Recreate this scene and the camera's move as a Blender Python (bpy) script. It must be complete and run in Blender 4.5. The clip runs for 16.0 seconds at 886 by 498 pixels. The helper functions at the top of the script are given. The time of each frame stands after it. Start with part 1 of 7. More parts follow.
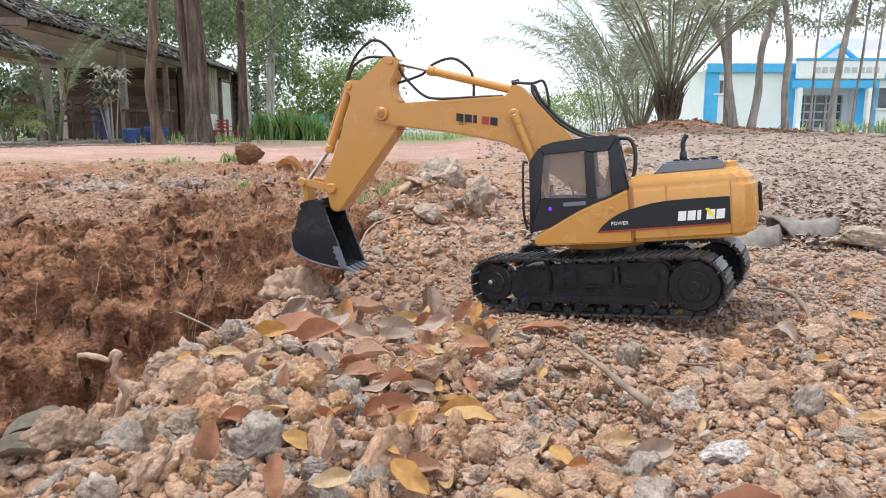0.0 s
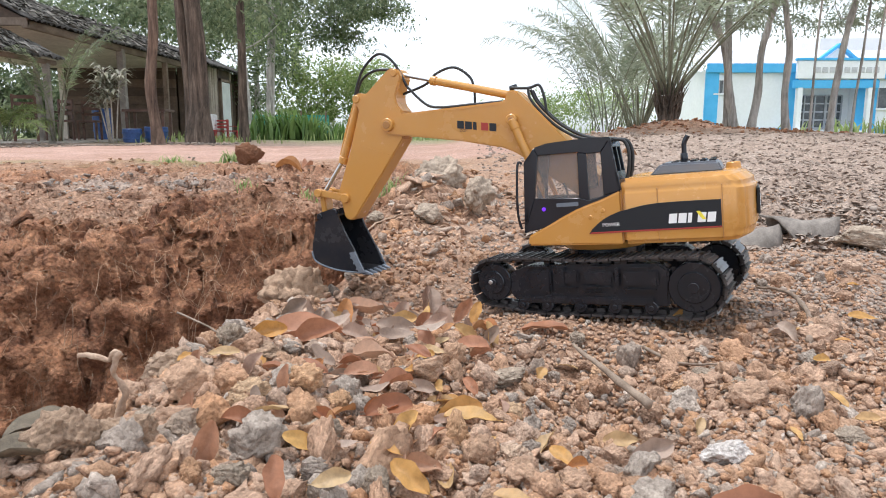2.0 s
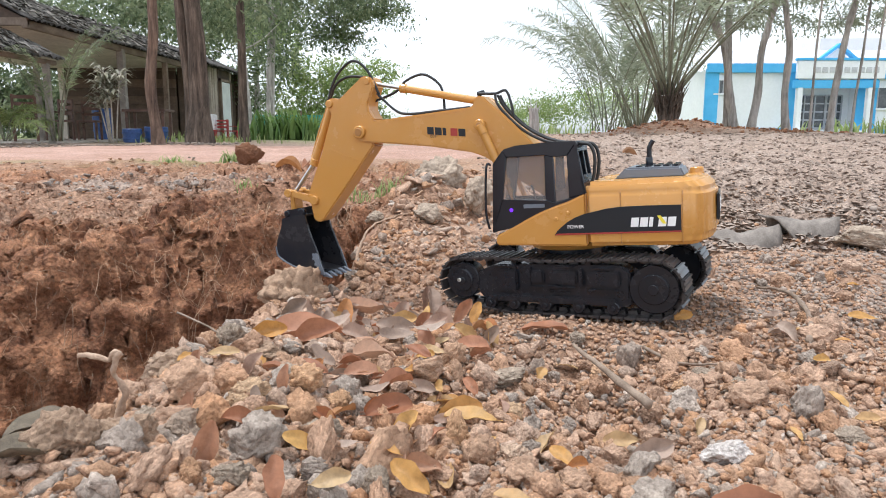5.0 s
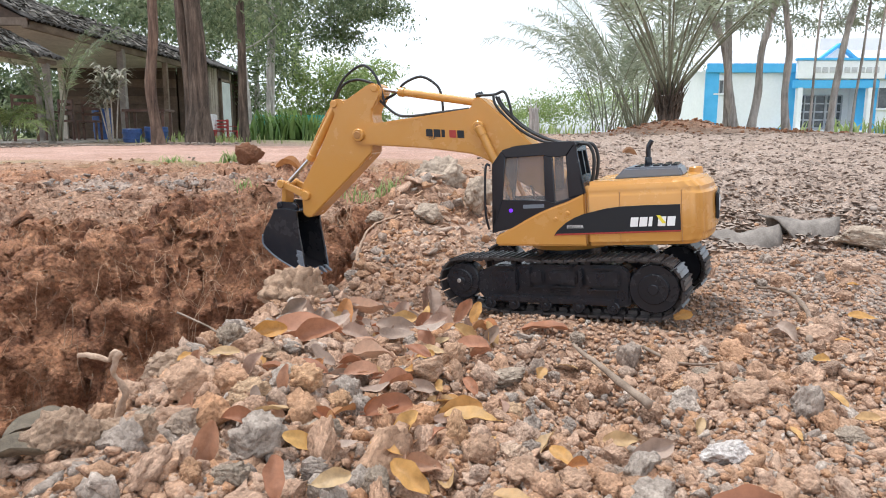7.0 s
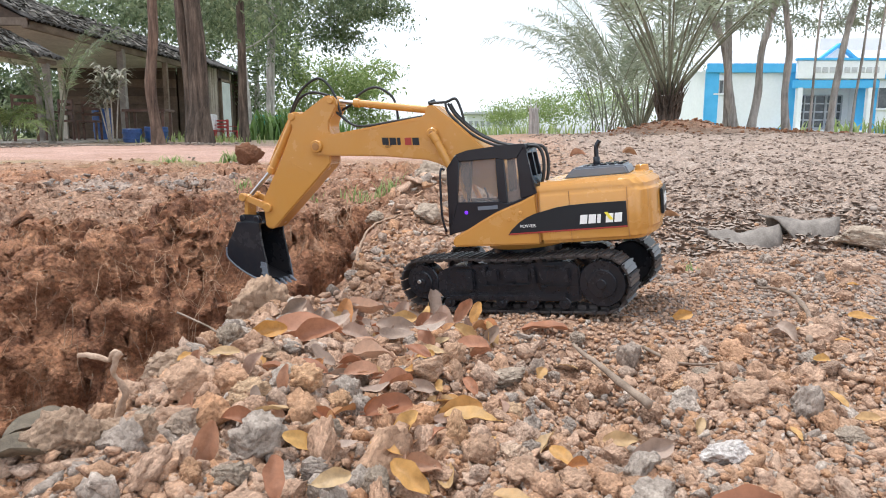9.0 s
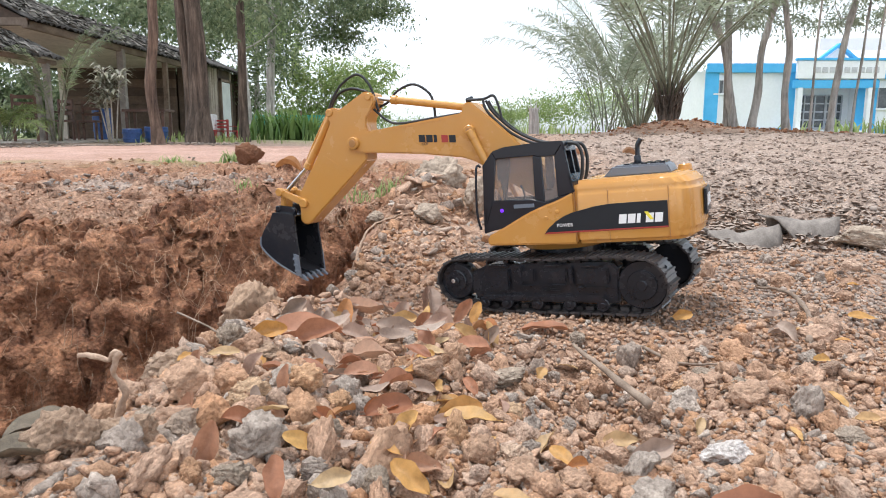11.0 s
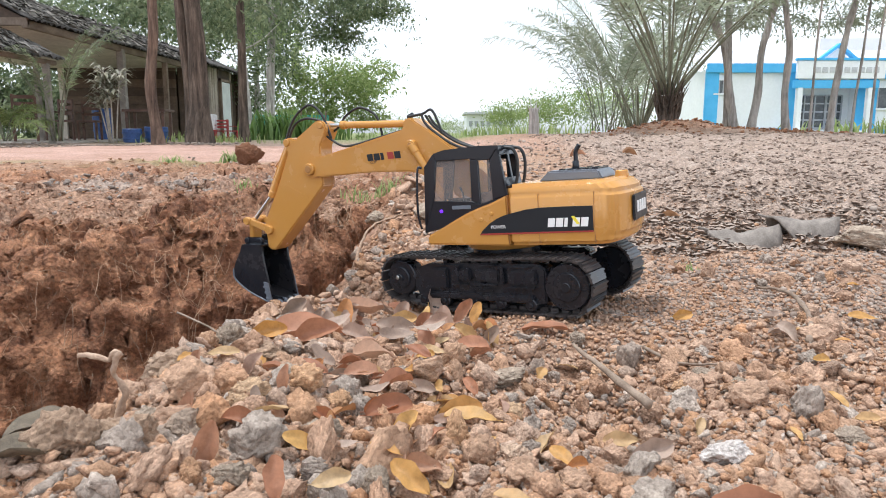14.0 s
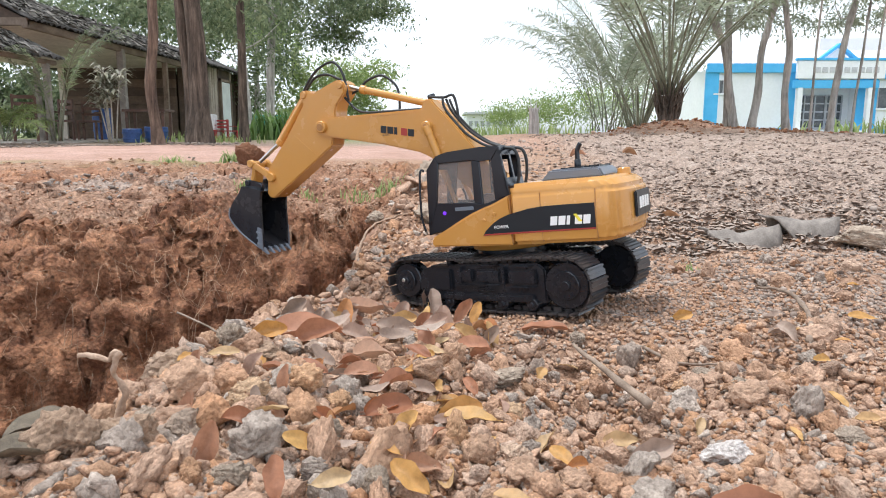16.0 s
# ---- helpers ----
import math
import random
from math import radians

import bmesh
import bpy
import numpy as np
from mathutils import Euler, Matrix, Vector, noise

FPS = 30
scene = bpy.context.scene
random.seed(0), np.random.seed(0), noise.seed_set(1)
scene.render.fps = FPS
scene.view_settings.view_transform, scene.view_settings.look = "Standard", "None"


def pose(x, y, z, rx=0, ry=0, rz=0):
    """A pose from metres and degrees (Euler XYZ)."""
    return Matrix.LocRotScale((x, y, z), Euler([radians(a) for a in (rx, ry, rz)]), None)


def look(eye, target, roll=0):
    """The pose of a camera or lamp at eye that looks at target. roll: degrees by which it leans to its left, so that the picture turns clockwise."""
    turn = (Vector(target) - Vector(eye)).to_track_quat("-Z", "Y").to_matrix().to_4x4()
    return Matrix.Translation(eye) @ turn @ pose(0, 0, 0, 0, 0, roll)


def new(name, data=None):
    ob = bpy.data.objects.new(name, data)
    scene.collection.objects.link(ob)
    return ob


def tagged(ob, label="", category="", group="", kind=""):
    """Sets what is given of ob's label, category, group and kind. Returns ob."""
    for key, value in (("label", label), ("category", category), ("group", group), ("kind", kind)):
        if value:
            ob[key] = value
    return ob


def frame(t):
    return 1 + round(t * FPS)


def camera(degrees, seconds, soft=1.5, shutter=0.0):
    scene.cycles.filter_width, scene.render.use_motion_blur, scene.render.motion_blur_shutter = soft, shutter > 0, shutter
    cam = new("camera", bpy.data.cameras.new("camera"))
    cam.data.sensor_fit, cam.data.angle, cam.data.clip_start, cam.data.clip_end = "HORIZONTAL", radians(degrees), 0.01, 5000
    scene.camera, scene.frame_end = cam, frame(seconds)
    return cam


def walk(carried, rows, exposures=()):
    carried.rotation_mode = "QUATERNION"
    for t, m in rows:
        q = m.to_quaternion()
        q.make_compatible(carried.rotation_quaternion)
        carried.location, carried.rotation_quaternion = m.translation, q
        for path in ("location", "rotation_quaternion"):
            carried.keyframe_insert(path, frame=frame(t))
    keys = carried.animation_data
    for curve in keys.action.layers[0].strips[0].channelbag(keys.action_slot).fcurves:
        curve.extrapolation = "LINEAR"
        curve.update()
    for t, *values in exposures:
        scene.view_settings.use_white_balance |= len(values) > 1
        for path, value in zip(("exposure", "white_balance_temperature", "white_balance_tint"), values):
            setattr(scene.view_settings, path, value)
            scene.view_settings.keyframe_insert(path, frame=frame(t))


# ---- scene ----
import itertools

# ---- camera: stands still, low over the gravel ----
cam = camera(65, 16.0, soft=1.0)
EYE = pose(0, 0, 0.195, 90 - 9.4575, 0, 0)
walk(cam, [(0, EYE), (16, EYE)], exposures=[(0, 0.91, 5870, 8.5), (16, 0.98, 5870, 8.5)])

# ---- light: bright overcast sky, soft sun from the front left ----
world = bpy.data.worlds.new("overcast_sky")
scene.world = world
world.use_nodes = True
wn, wl = world.node_tree.nodes, world.node_tree.links
bg = wn["Background"]
sky = wn.new("ShaderNodeTexSky")
sky.sky_type, sky.sun_disc = "NISHITA", False
sky.sun_elevation, sky.sun_rotation = radians(74), radians(200)
sky.air_density, sky.dust_density, sky.ozone_density = 1.0, 1.2, 1.0
pale = wn.new("ShaderNodeHueSaturation")
pale.inputs["Saturation"].default_value = 0.12
wl.new(sky.outputs[0], pale.inputs["Color"])
wl.new(pale.outputs[0], bg.inputs["Color"])
bg.inputs["Strength"].default_value = 0.15
sun = new("sun", bpy.data.lights.new("sun", "SUN"))
sun.data.energy, sun.data.angle, sun.data.color = 1.7, radians(9), (1.0, 0.95, 0.87)
sun.matrix_world = look((-2.8, 1.8, 12), (0, 0, 0))


# ---- materials ----
def material(name, rough=0.8, metal=0.0):
    m = bpy.data.materials.new(name)
    m.use_nodes = True
    n, l = m.node_tree.nodes, m.node_tree.links
    b = n["Principled BSDF"]
    b.inputs["Roughness"].default_value, b.inputs["Metallic"].default_value = rough, metal
    return m, n, l, b


def noise_node(n, l, scale, detail=5, rough=0.6, coord="Object", warp=0.0):
    c = n.new("ShaderNodeTexCoord")
    t = n.new("ShaderNodeTexNoise")
    t.inputs["Scale"].default_value, t.inputs["Detail"].default_value = scale, detail
    t.inputs["Roughness"].default_value, t.inputs["Distortion"].default_value = rough, warp
    l.new(c.outputs[coord], t.inputs["Vector"])
    return t


def ramp_node(n, l, source, stops):
    r = n.new("ShaderNodeValToRGB")
    e = r.color_ramp.elements
    while len(e) < len(stops):
        e.new(0.5)
    for el, (p, c) in zip(e, stops):
        el.position, el.color = p, (*c, 1)
    l.new(source, r.inputs["Fac"])
    return r


def mix_node(n, l, fac, a, b, mode="MIX"):
    m = n.new("ShaderNodeMix")
    m.data_type, m.blend_type = "RGBA", mode
    if isinstance(fac, float):
        m.inputs[0].default_value = fac
    else:
        l.new(fac, m.inputs[0])
    for s, v in ((m.inputs[6], a), (m.inputs[7], b)):
        if isinstance(v, tuple):
            s.default_value = (*v, 1)
        else:
            l.new(v, s)
    return m.outputs[2]


def bump_node(n, l, b, height, strength, distance):
    p = n.new("ShaderNodeBump")
    p.inputs["Strength"].default_value, p.inputs["Distance"].default_value = strength, distance
    l.new(height, p.inputs["Height"])
    l.new(p.outputs[0], b.inputs["Normal"])
    return p


def simple(name, c1, c2, scale, rough=0.8, metal=0.0, bump=0.3, dist=0.002, fine=0.0, vary="", coord="Object"):
    """Two tones over a coarse and a fine noise, with relief; vary: colour per object or per island."""
    m, n, l, b = material(name, rough, metal)
    t = noise_node(n, l, scale, coord=coord)
    f = noise_node(n, l, scale * 9, 3, coord=coord)
    col = ramp_node(n, l, t.outputs[0], [(0.3, c1), (0.7, c2)]).outputs[0]
    grain = ramp_node(n, l, f.outputs[0], [(0.3, (0.72, 0.72, 0.72)), (0.7, (1.12, 1.12, 1.12))]).outputs[0]
    col = mix_node(n, l, 0.8 if max(c2) < 0.8 else 0.15, col, grain, "MULTIPLY")
    if vary:
        if vary == "object":
            o = n.new("ShaderNodeObjectInfo").outputs["Random"]
        else:
            o = n.new("ShaderNodeNewGeometry").outputs["Random Per Island"]
        tone = ramp_node(n, l, o, [(0.0, (0.6, 0.6, 0.6)), (1.0, (1.35, 1.35, 1.35))]).outputs[0]
        col = mix_node(n, l, 1.0, col, tone, "MULTIPLY")
    l.new(col, b.inputs["Base Color"])
    if bump:
        bump_node(n, l, b, f.outputs[0], bump, dist)
    return m


def toned(name, stops, source="island", rough=0.9, scale=60.0, bump=0.5, dist=0.002, translucent=0.0):
    """Many tones, one for each island or object, with mottling inside."""
    m, n, l, b = material(name, rough)
    if source == "island":
        o = n.new("ShaderNodeNewGeometry").outputs["Random Per Island"]
    else:
        o = n.new("ShaderNodeObjectInfo").outputs["Random"]
    r = ramp_node(n, l, o, stops)
    r.color_ramp.interpolation = "LINEAR"
    t = noise_node(n, l, scale, 6, 0.7, "Object")
    mott = ramp_node(n, l, t.outputs[0], [(0.25, (0.55, 0.52, 0.5)), (0.5, (0.95, 0.95, 0.95)), (0.75, (1.3, 1.28, 1.25))]).outputs[0]
    col = mix_node(n, l, 0.85, r.outputs[0], mott, "MULTIPLY")
    l.new(col, b.inputs["Base Color"])
    bump_node(n, l, b, t.outputs[0], bump, dist)
    if translucent:
        tr = n.new("ShaderNodeBsdfTranslucent")
        l.new(col, tr.inputs["Color"])
        mx = n.new("ShaderNodeMixShader")
        mx.inputs[0].default_value = translucent
        l.new(b.outputs[0], mx.inputs[1])
        l.new(tr.outputs[0], mx.inputs[2])
        l.new(mx.outputs[0], n["Material Output"].inputs["Surface"])
    return m


def rubble(name, stops, source, grain, depth, rough=0.95):
    """Crumbly stone: one tone for each piece, grains of their own tone, and the relief of the grains."""
    m, n, l, b = material(name, rough)
    if source == "island":
        o = n.new("ShaderNodeNewGeometry").outputs["Random Per Island"]
    else:
        o = n.new("ShaderNodeObjectInfo").outputs["Random"]
    col = ramp_node(n, l, o, stops).outputs[0]
    big, fine = noise_node(n, l, grain * 0.22, 5, 0.65), noise_node(n, l, grain * 1.6, 5, 0.7)
    warp = n.new("ShaderNodeMix")
    warp.data_type = "VECTOR"
    warp.inputs[0].default_value = 0.12 / grain
    l.new(n.new("ShaderNodeTexCoord").outputs["Object"], warp.inputs[4])
    l.new(fine.outputs["Color"], warp.inputs[5])
    cell = n.new("ShaderNodeTexVoronoi")
    cell.inputs["Scale"].default_value, cell.inputs["Randomness"].default_value = grain, 1.0
    l.new(warp.outputs[1], cell.inputs["Vector"])
    mott = ramp_node(n, l, big.outputs[0], [(0.28, (0.60, 0.56, 0.53)), (0.5, (0.97, 0.97, 0.97)), (0.72, (1.28, 1.27, 1.26))]).outputs[0]
    col = mix_node(n, l, 0.85, col, mott, "MULTIPLY")
    bit = ramp_node(n, l, cell.outputs["Color"], [(0.2, (0.72, 0.70, 0.68)), (0.6, (1.05, 1.05, 1.05)), (0.85, (1.3, 1.3, 1.3))]).outputs[0]
    col = mix_node(n, l, 0.6, col, bit, "MULTIPLY")
    speck = ramp_node(n, l, fine.outputs[0], [(0.32, (0.62, 0.6, 0.58)), (0.5, (1, 1, 1)), (0.7, (1.2, 1.2, 1.2))]).outputs[0]
    col = mix_node(n, l, 0.7, col, speck, "MULTIPLY")
    l.new(col, b.inputs["Base Color"])
    h = n.new("ShaderNodeMath")
    h.operation, h.inputs[1].default_value = "MULTIPLY_ADD", -0.9
    l.new(cell.outputs["Distance"], h.inputs[0])
    l.new(fine.outputs[0], h.inputs[2])
    bump_node(n, l, b, h.outputs[0], 1.0, depth)
    return m


def ground_material():
    m, n, l, b = material("earth", 0.95)
    big, mid, fine = noise_node(n, l, 1.7, 6), noise_node(n, l, 12, 9, 0.72), noise_node(n, l, 130, 5, 0.7)
    clod = n.new("ShaderNodeTexVoronoi")
    clod.inputs["Scale"].default_value = 95
    l.new(n.new("ShaderNodeTexCoord").outputs["Object"], clod.inputs["Vector"])
    gravel = ramp_node(n, l, mid.outputs[0], [(0.25, (0.21, 0.13, 0.085)), (0.45, (0.36, 0.215, 0.135)), (0.6, (0.40, 0.27, 0.19)), (0.8, (0.36, 0.29, 0.24))]).outputs[0]
    red = ramp_node(n, l, mid.outputs[0], [(0.3, (0.10, 0.042, 0.024)), (0.44, (0.235, 0.104, 0.053)), (0.57, (0.355, 0.172, 0.088)), (0.72, (0.47, 0.29, 0.185))]).outputs[0]
    road = ramp_node(n, l, big.outputs[0], [(0.3, (0.38, 0.22, 0.16)), (0.7, (0.52, 0.34, 0.27))]).outputs[0]
    litter = ramp_node(n, l, mid.outputs[0], [(0.3, (0.20, 0.145, 0.11)), (0.5, (0.36, 0.275, 0.22)), (0.75, (0.47, 0.385, 0.325))]).outputs[0]
    grass = ramp_node(n, l, mid.outputs[0], [(0.3, (0.10, 0.13, 0.04)), (0.7, (0.28, 0.30, 0.12))]).outputs[0]
    col = gravel
    for name, other in (("red", red), ("road", road), ("litter", litter), ("grass", grass)):
        a = n.new("ShaderNodeAttribute")
        a.attribute_name = name
        col = mix_node(n, l, a.outputs["Fac"], col, other)
    grain = ramp_node(n, l, fine.outputs[0], [(0.3, (0.48, 0.46, 0.44)), (0.5, (1, 1, 1)), (0.7, (1.5, 1.46, 1.42))]).outputs[0]
    col = mix_node(n, l, 0.9, col, grain, "MULTIPLY")
    l.new(col, b.inputs["Base Color"])
    lump = noise_node(n, l, 75, 7, 0.62)
    bit = ramp_node(n, l, clod.outputs["Color"], [(0.2, (0.74, 0.72, 0.7)), (0.6, (1.02, 1.02, 1.02)), (0.9, (1.28, 1.26, 1.24))]).outputs[0]
    l.new(mix_node(n, l, 0.75, col, bit, "MULTIPLY"), b.inputs["Base Color"])
    h = n.new("ShaderNodeMath")
    h.operation, h.inputs[1].default_value = "MULTIPLY_ADD", -0.35
    l.new(clod.outputs["Distance"], h.inputs[0])
    l.new(lump.outputs[0], h.inputs[2])
    bump_node(n, l, b, h.outputs[0], 1.0, 0.012)
    return m


def glass_material(name, tint, clear=0.88):
    m, n, l, b = material(name, 0.05)
    b.inputs["Base Color"].default_value = (*tint, 1)
    tr = n.new("ShaderNodeBsdfTransparent")
    tr.inputs["Color"].default_value = (0.97, 0.95, 0.93, 1)
    mx = n.new("ShaderNodeMixShader")
    mx.inputs[0].default_value = clear
    l.new(b.outputs[0], mx.inputs[1])
    l.new(tr.outputs[0], mx.inputs[2])
    l.new(mx.outputs[0], n["Material Output"].inputs["Surface"])
    return m


def plastic(name, c, rough, dust=0.35, dust_col=(0.45, 0.33, 0.24), gloss=0.5):
    m, n, l, b = material(name, rough)
    b.inputs["Specular IOR Level"].default_value = gloss
    t, f = noise_node(n, l, 26, 6, 0.65), noise_node(n, l, 340, 4)
    d = ramp_node(n, l, t.outputs[0], [(0.42, (0, 0, 0)), (0.72, (dust, dust, dust))]).outputs[0]
    col = mix_node(n, l, d, c, dust_col)
    l.new(col, b.inputs["Base Color"])
    r = ramp_node(n, l, t.outputs[0], [(0.35, (rough,) * 3), (0.75, (min(1, rough + 0.15),) * 3)]).outputs[0]
    l.new(r, b.inputs["Roughness"])
    bump_node(n, l, b, f.outputs[0], 0.12, 0.0004)
    return m


def glow(name, c, power):
    m, n, l, b = material(name)
    b.inputs["Base Color"].default_value = (0.01, 0.005, 0.02, 1)
    b.inputs["Emission Color"].default_value, b.inputs["Emission Strength"].default_value = (*c, 1), power
    return m


EARTH = ground_material()
YELLOW = plastic("yellow_plastic", (0.54, 0.262, 0.056), 0.19, 0.14, (0.62, 0.40, 0.2))
BLACK = plastic("black_plastic", (0.012, 0.015, 0.021), 0.16, 0.0, gloss=0.5)
TRACKBLACK = plastic("track_plastic", (0.011, 0.013, 0.018), 0.2, 0.01, gloss=0.5)
SHOE = plastic("track_shoe_plastic", (0.016, 0.018, 0.023), 0.26, 0.12, gloss=0.55)
GREY = plastic("dark_grey_plastic", (0.013, 0.016, 0.022), 0.2, 0.05, gloss=0.5)
HOODGREY = plastic("grey_plastic", (0.15, 0.175, 0.21), 0.3, 0.1)
DECAL = plastic("decal_black", (0.010, 0.013, 0.017), 0.3, 0.0, gloss=0.4)
DECALRED = plastic("decal_red", (0.35, 0.03, 0.02), 0.4, 0.05)
DECALWHITE = plastic("decal_white", (0.85, 0.85, 0.83), 0.4, 0.03)
DECALYELLOW = plastic("decal_yellow", (0.85, 0.72, 0.05), 0.4, 0.03)
SILVER = simple("steel", (0.55, 0.55, 0.55), (0.75, 0.75, 0.75), 60, 0.3, 1.0, 0.1, 0.0004)
RUBBER = simple("rubber_hose", (0.012, 0.012, 0.012), (0.03, 0.03, 0.03), 90, 0.5, 0.0, 0.1, 0.0004)
PANE = glass_material("cab_glass", (0.50, 0.46, 0.44), 0.80)
LED = glow("purple_led", (0.20, 0.03, 1.0), 0.75)
STONE_TONES = [(0.0, (0.44, 0.265, 0.165)), (0.2, (0.50, 0.335, 0.235)), (0.36, (0.46, 0.245, 0.125)), (0.52, (0.52, 0.37, 0.275)), (0.66, (0.42, 0.235, 0.125)), (0.78, (0.48, 0.32, 0.22)), (0.86, (0.33, 0.265, 0.215)), (0.96, (0.40, 0.33, 0.27)), (1.0, (0.55, 0.45, 0.37))]
STONE = rubble("stone", STONE_TONES, "object", 5.0, 0.0016)
GRAVEL = rubble("gravel", STONE_TONES, "island", 420, 0.0012)
CLOD = rubble("red_clod", [(0.0, (0.20, 0.085, 0.043)), (0.5, (0.33, 0.152, 0.077)), (0.85, (0.42, 0.225, 0.13)), (1.0, (0.47, 0.33, 0.235))], "island", 170, 0.003)
BANKCLOD = rubble("bank_clod", [(0.0, (0.22, 0.115, 0.065)), (0.4, (0.34, 0.19, 0.11)), (0.7, (0.42, 0.25, 0.15)), (0.88, (0.40, 0.21, 0.09)), (1.0, (0.43, 0.34, 0.27))], "island", 150, 0.003)
GREYCLOD = rubble("grey_clod", [(0.0, (0.25, 0.20, 0.165)), (0.6, (0.37, 0.31, 0.265)), (1.0, (0.42, 0.32, 0.245))], "island", 120, 0.004)
GREYROCK = rubble("grey_rock", [(0.0, (0.35, 0.275, 0.205)), (1.0, (0.42, 0.33, 0.25))], "object", 5.0, 0.002)
LUMP = rubble("hard_soil", [(0.0, (0.34, 0.235, 0.16)), (0.5, (0.41, 0.275, 0.18)), (1.0, (0.37, 0.28, 0.21))], "object", 5.5, 0.002)
LEAFDRY = toned("dry_leaf", [(0.0, (0.26, 0.10, 0.045)), (0.25, (0.43, 0.20, 0.11)), (0.45, (0.44, 0.27, 0.175)), (0.6, (0.38, 0.135, 0.05)), (0.8, (0.47, 0.22, 0.075)), (1.0, (0.30, 0.17, 0.10))], "object", 0.6, 3, 0.3, 0.001, 0.2)
LEAFYELLOW = toned("yellow_leaf", [(0.0, (0.50, 0.255, 0.07)), (0.4, (0.56, 0.325, 0.10)), (0.7, (0.49, 0.30, 0.13)), (1.0, (0.50, 0.345, 0.18))], "object", 0.55, 3, 0.3, 0.001, 0.25)
LEAFTAN = toned("tan_leaf", [(0.0, (0.24, 0.17, 0.125)), (0.4, (0.38, 0.27, 0.205)), (0.7, (0.33, 0.20, 0.14)), (1.0, (0.44, 0.34, 0.27))], "object", 0.65, 3, 0.3, 0.001, 0.15)
LEAFGREY = simple("grey_leaf", (0.14, 0.115, 0.095), (0.31, 0.265, 0.225), 5, 0.75, 0, 0.4, 0.002)
LEAFDARK = simple("dark_olive_leaf", (0.06, 0.045, 0.028), (0.17, 0.13, 0.085), 4, 0.75, 0, 0.4, 0.001)
LITTER = toned("leaf_litter", [(0.0, (0.18, 0.13, 0.10)), (0.3, (0.27, 0.20, 0.155)), (0.7, (0.37, 0.295, 0.24)), (1.0, (0.33, 0.265, 0.22))], "island", 0.85, 30, 0.3, 0.002)
TWIG = simple("twig_bark", (0.17, 0.12, 0.085), (0.36, 0.27, 0.20), 60, 0.9, 0, 0.6, 0.001)
ROOT = simple("root_fibre", (0.28, 0.165, 0.095), (0.50, 0.34, 0.22), 40, 0.9, 0, 0.3, 0.001, vary="island")


def bark_material(name, dark, mid, light):
    """Bark with upright furrows and pale patches."""
    m, n, l, b = material(name, 0.95)
    c, mp = n.new("ShaderNodeTexCoord"), n.new("ShaderNodeMapping")
    mp.inputs["Scale"].default_value = (16, 16, 1.6)
    l.new(c.outputs["Object"], mp.inputs["Vector"])
    t = n.new("ShaderNodeTexNoise")
    t.inputs["Scale"].default_value, t.inputs["Detail"].default_value, t.inputs["Roughness"].default_value = 1.0, 8, 0.7
    l.new(mp.outputs[0], t.inputs["Vector"])
    patch = noise_node(n, l, 2.2, 5)
    col = ramp_node(n, l, t.outputs[0], [(0.35, dark), (0.52, mid), (0.7, light)]).outputs[0]
    tone = ramp_node(n, l, patch.outputs[0], [(0.3, (0.6, 0.6, 0.6)), (0.7, (1.25, 1.22, 1.2))]).outputs[0]
    l.new(mix_node(n, l, 1.0, col, tone, "MULTIPLY"), b.inputs["Base Color"])
    bump_node(n, l, b, t.outputs[0], 1.0, 0.04)
    return m


BARK = bark_material("bark", (0.033, 0.025, 0.019), (0.12, 0.09, 0.068), (0.25, 0.195, 0.15))
BARKRED = bark_material("red_bark", (0.05, 0.032, 0.024), (0.16, 0.108, 0.078), (0.30, 0.215, 0.16))
BARKGREY = bark_material("grey_bark", (0.26, 0.24, 0.22), (0.50, 0.47, 0.44), (0.68, 0.65, 0.62))
FOLIAGE = toned("foliage", [(0.0, (0.10, 0.14, 0.07)), (0.5, (0.18, 0.225, 0.12)), (1.0, (0.30, 0.34, 0.19))], "island", 0.55, 3, 0.2, 0.01, 0.5)
FOLIAGELIGHT = toned("light_foliage", [(0.0, (0.20, 0.28, 0.09)), (0.5, (0.30, 0.38, 0.14)), (1.0, (0.44, 0.49, 0.22))], "island", 0.6, 3, 0.2, 0.01, 0.6)
LUSH = toned("lush_green", [(0.0, (0.08, 0.15, 0.04)), (0.5, (0.14, 0.23, 0.065)), (1.0, (0.22, 0.31, 0.10))], "island", 0.45, 3, 0.2, 0.01, 0.35)
PALMGREEN = toned("palm_green", [(0.0, (0.26, 0.30, 0.20)), (0.6, (0.36, 0.40, 0.29)), (1.0, (0.46, 0.49, 0.38))], "island", 0.5, 3, 0.2, 0.01, 0.72)
PALMSTEM = simple("palm_stem", (0.12, 0.125, 0.08), (0.26, 0.26, 0.18), 5, 0.8, 0, 0.5, 0.01)


# ---- mesh helpers ----
def finish(bm, name, mats, smooth=False):
    me = bpy.data.meshes.new(name)
    bmesh.ops.recalc_face_normals(bm, faces=bm.faces)
    bm.to_mesh(me)
    bm.free()
    for m in mats if isinstance(mats, (list, tuple)) else [mats]:
        me.materials.append(m)
    me.shade_smooth()
    if not smooth:
        me.set_sharp_from_angle(angle=radians(33))
    return me


def part(name, bm, mats, parent=None, label="", smooth=False):
    ob = new(name, finish(bm, name, mats, smooth))
    ob.parent = parent
    return tagged(ob, label)


def thing(name, label, category, group="", m=None):
    ob = new(name)
    if m is not None:
        ob.matrix_basis = m
    return tagged(ob, label, category, group)


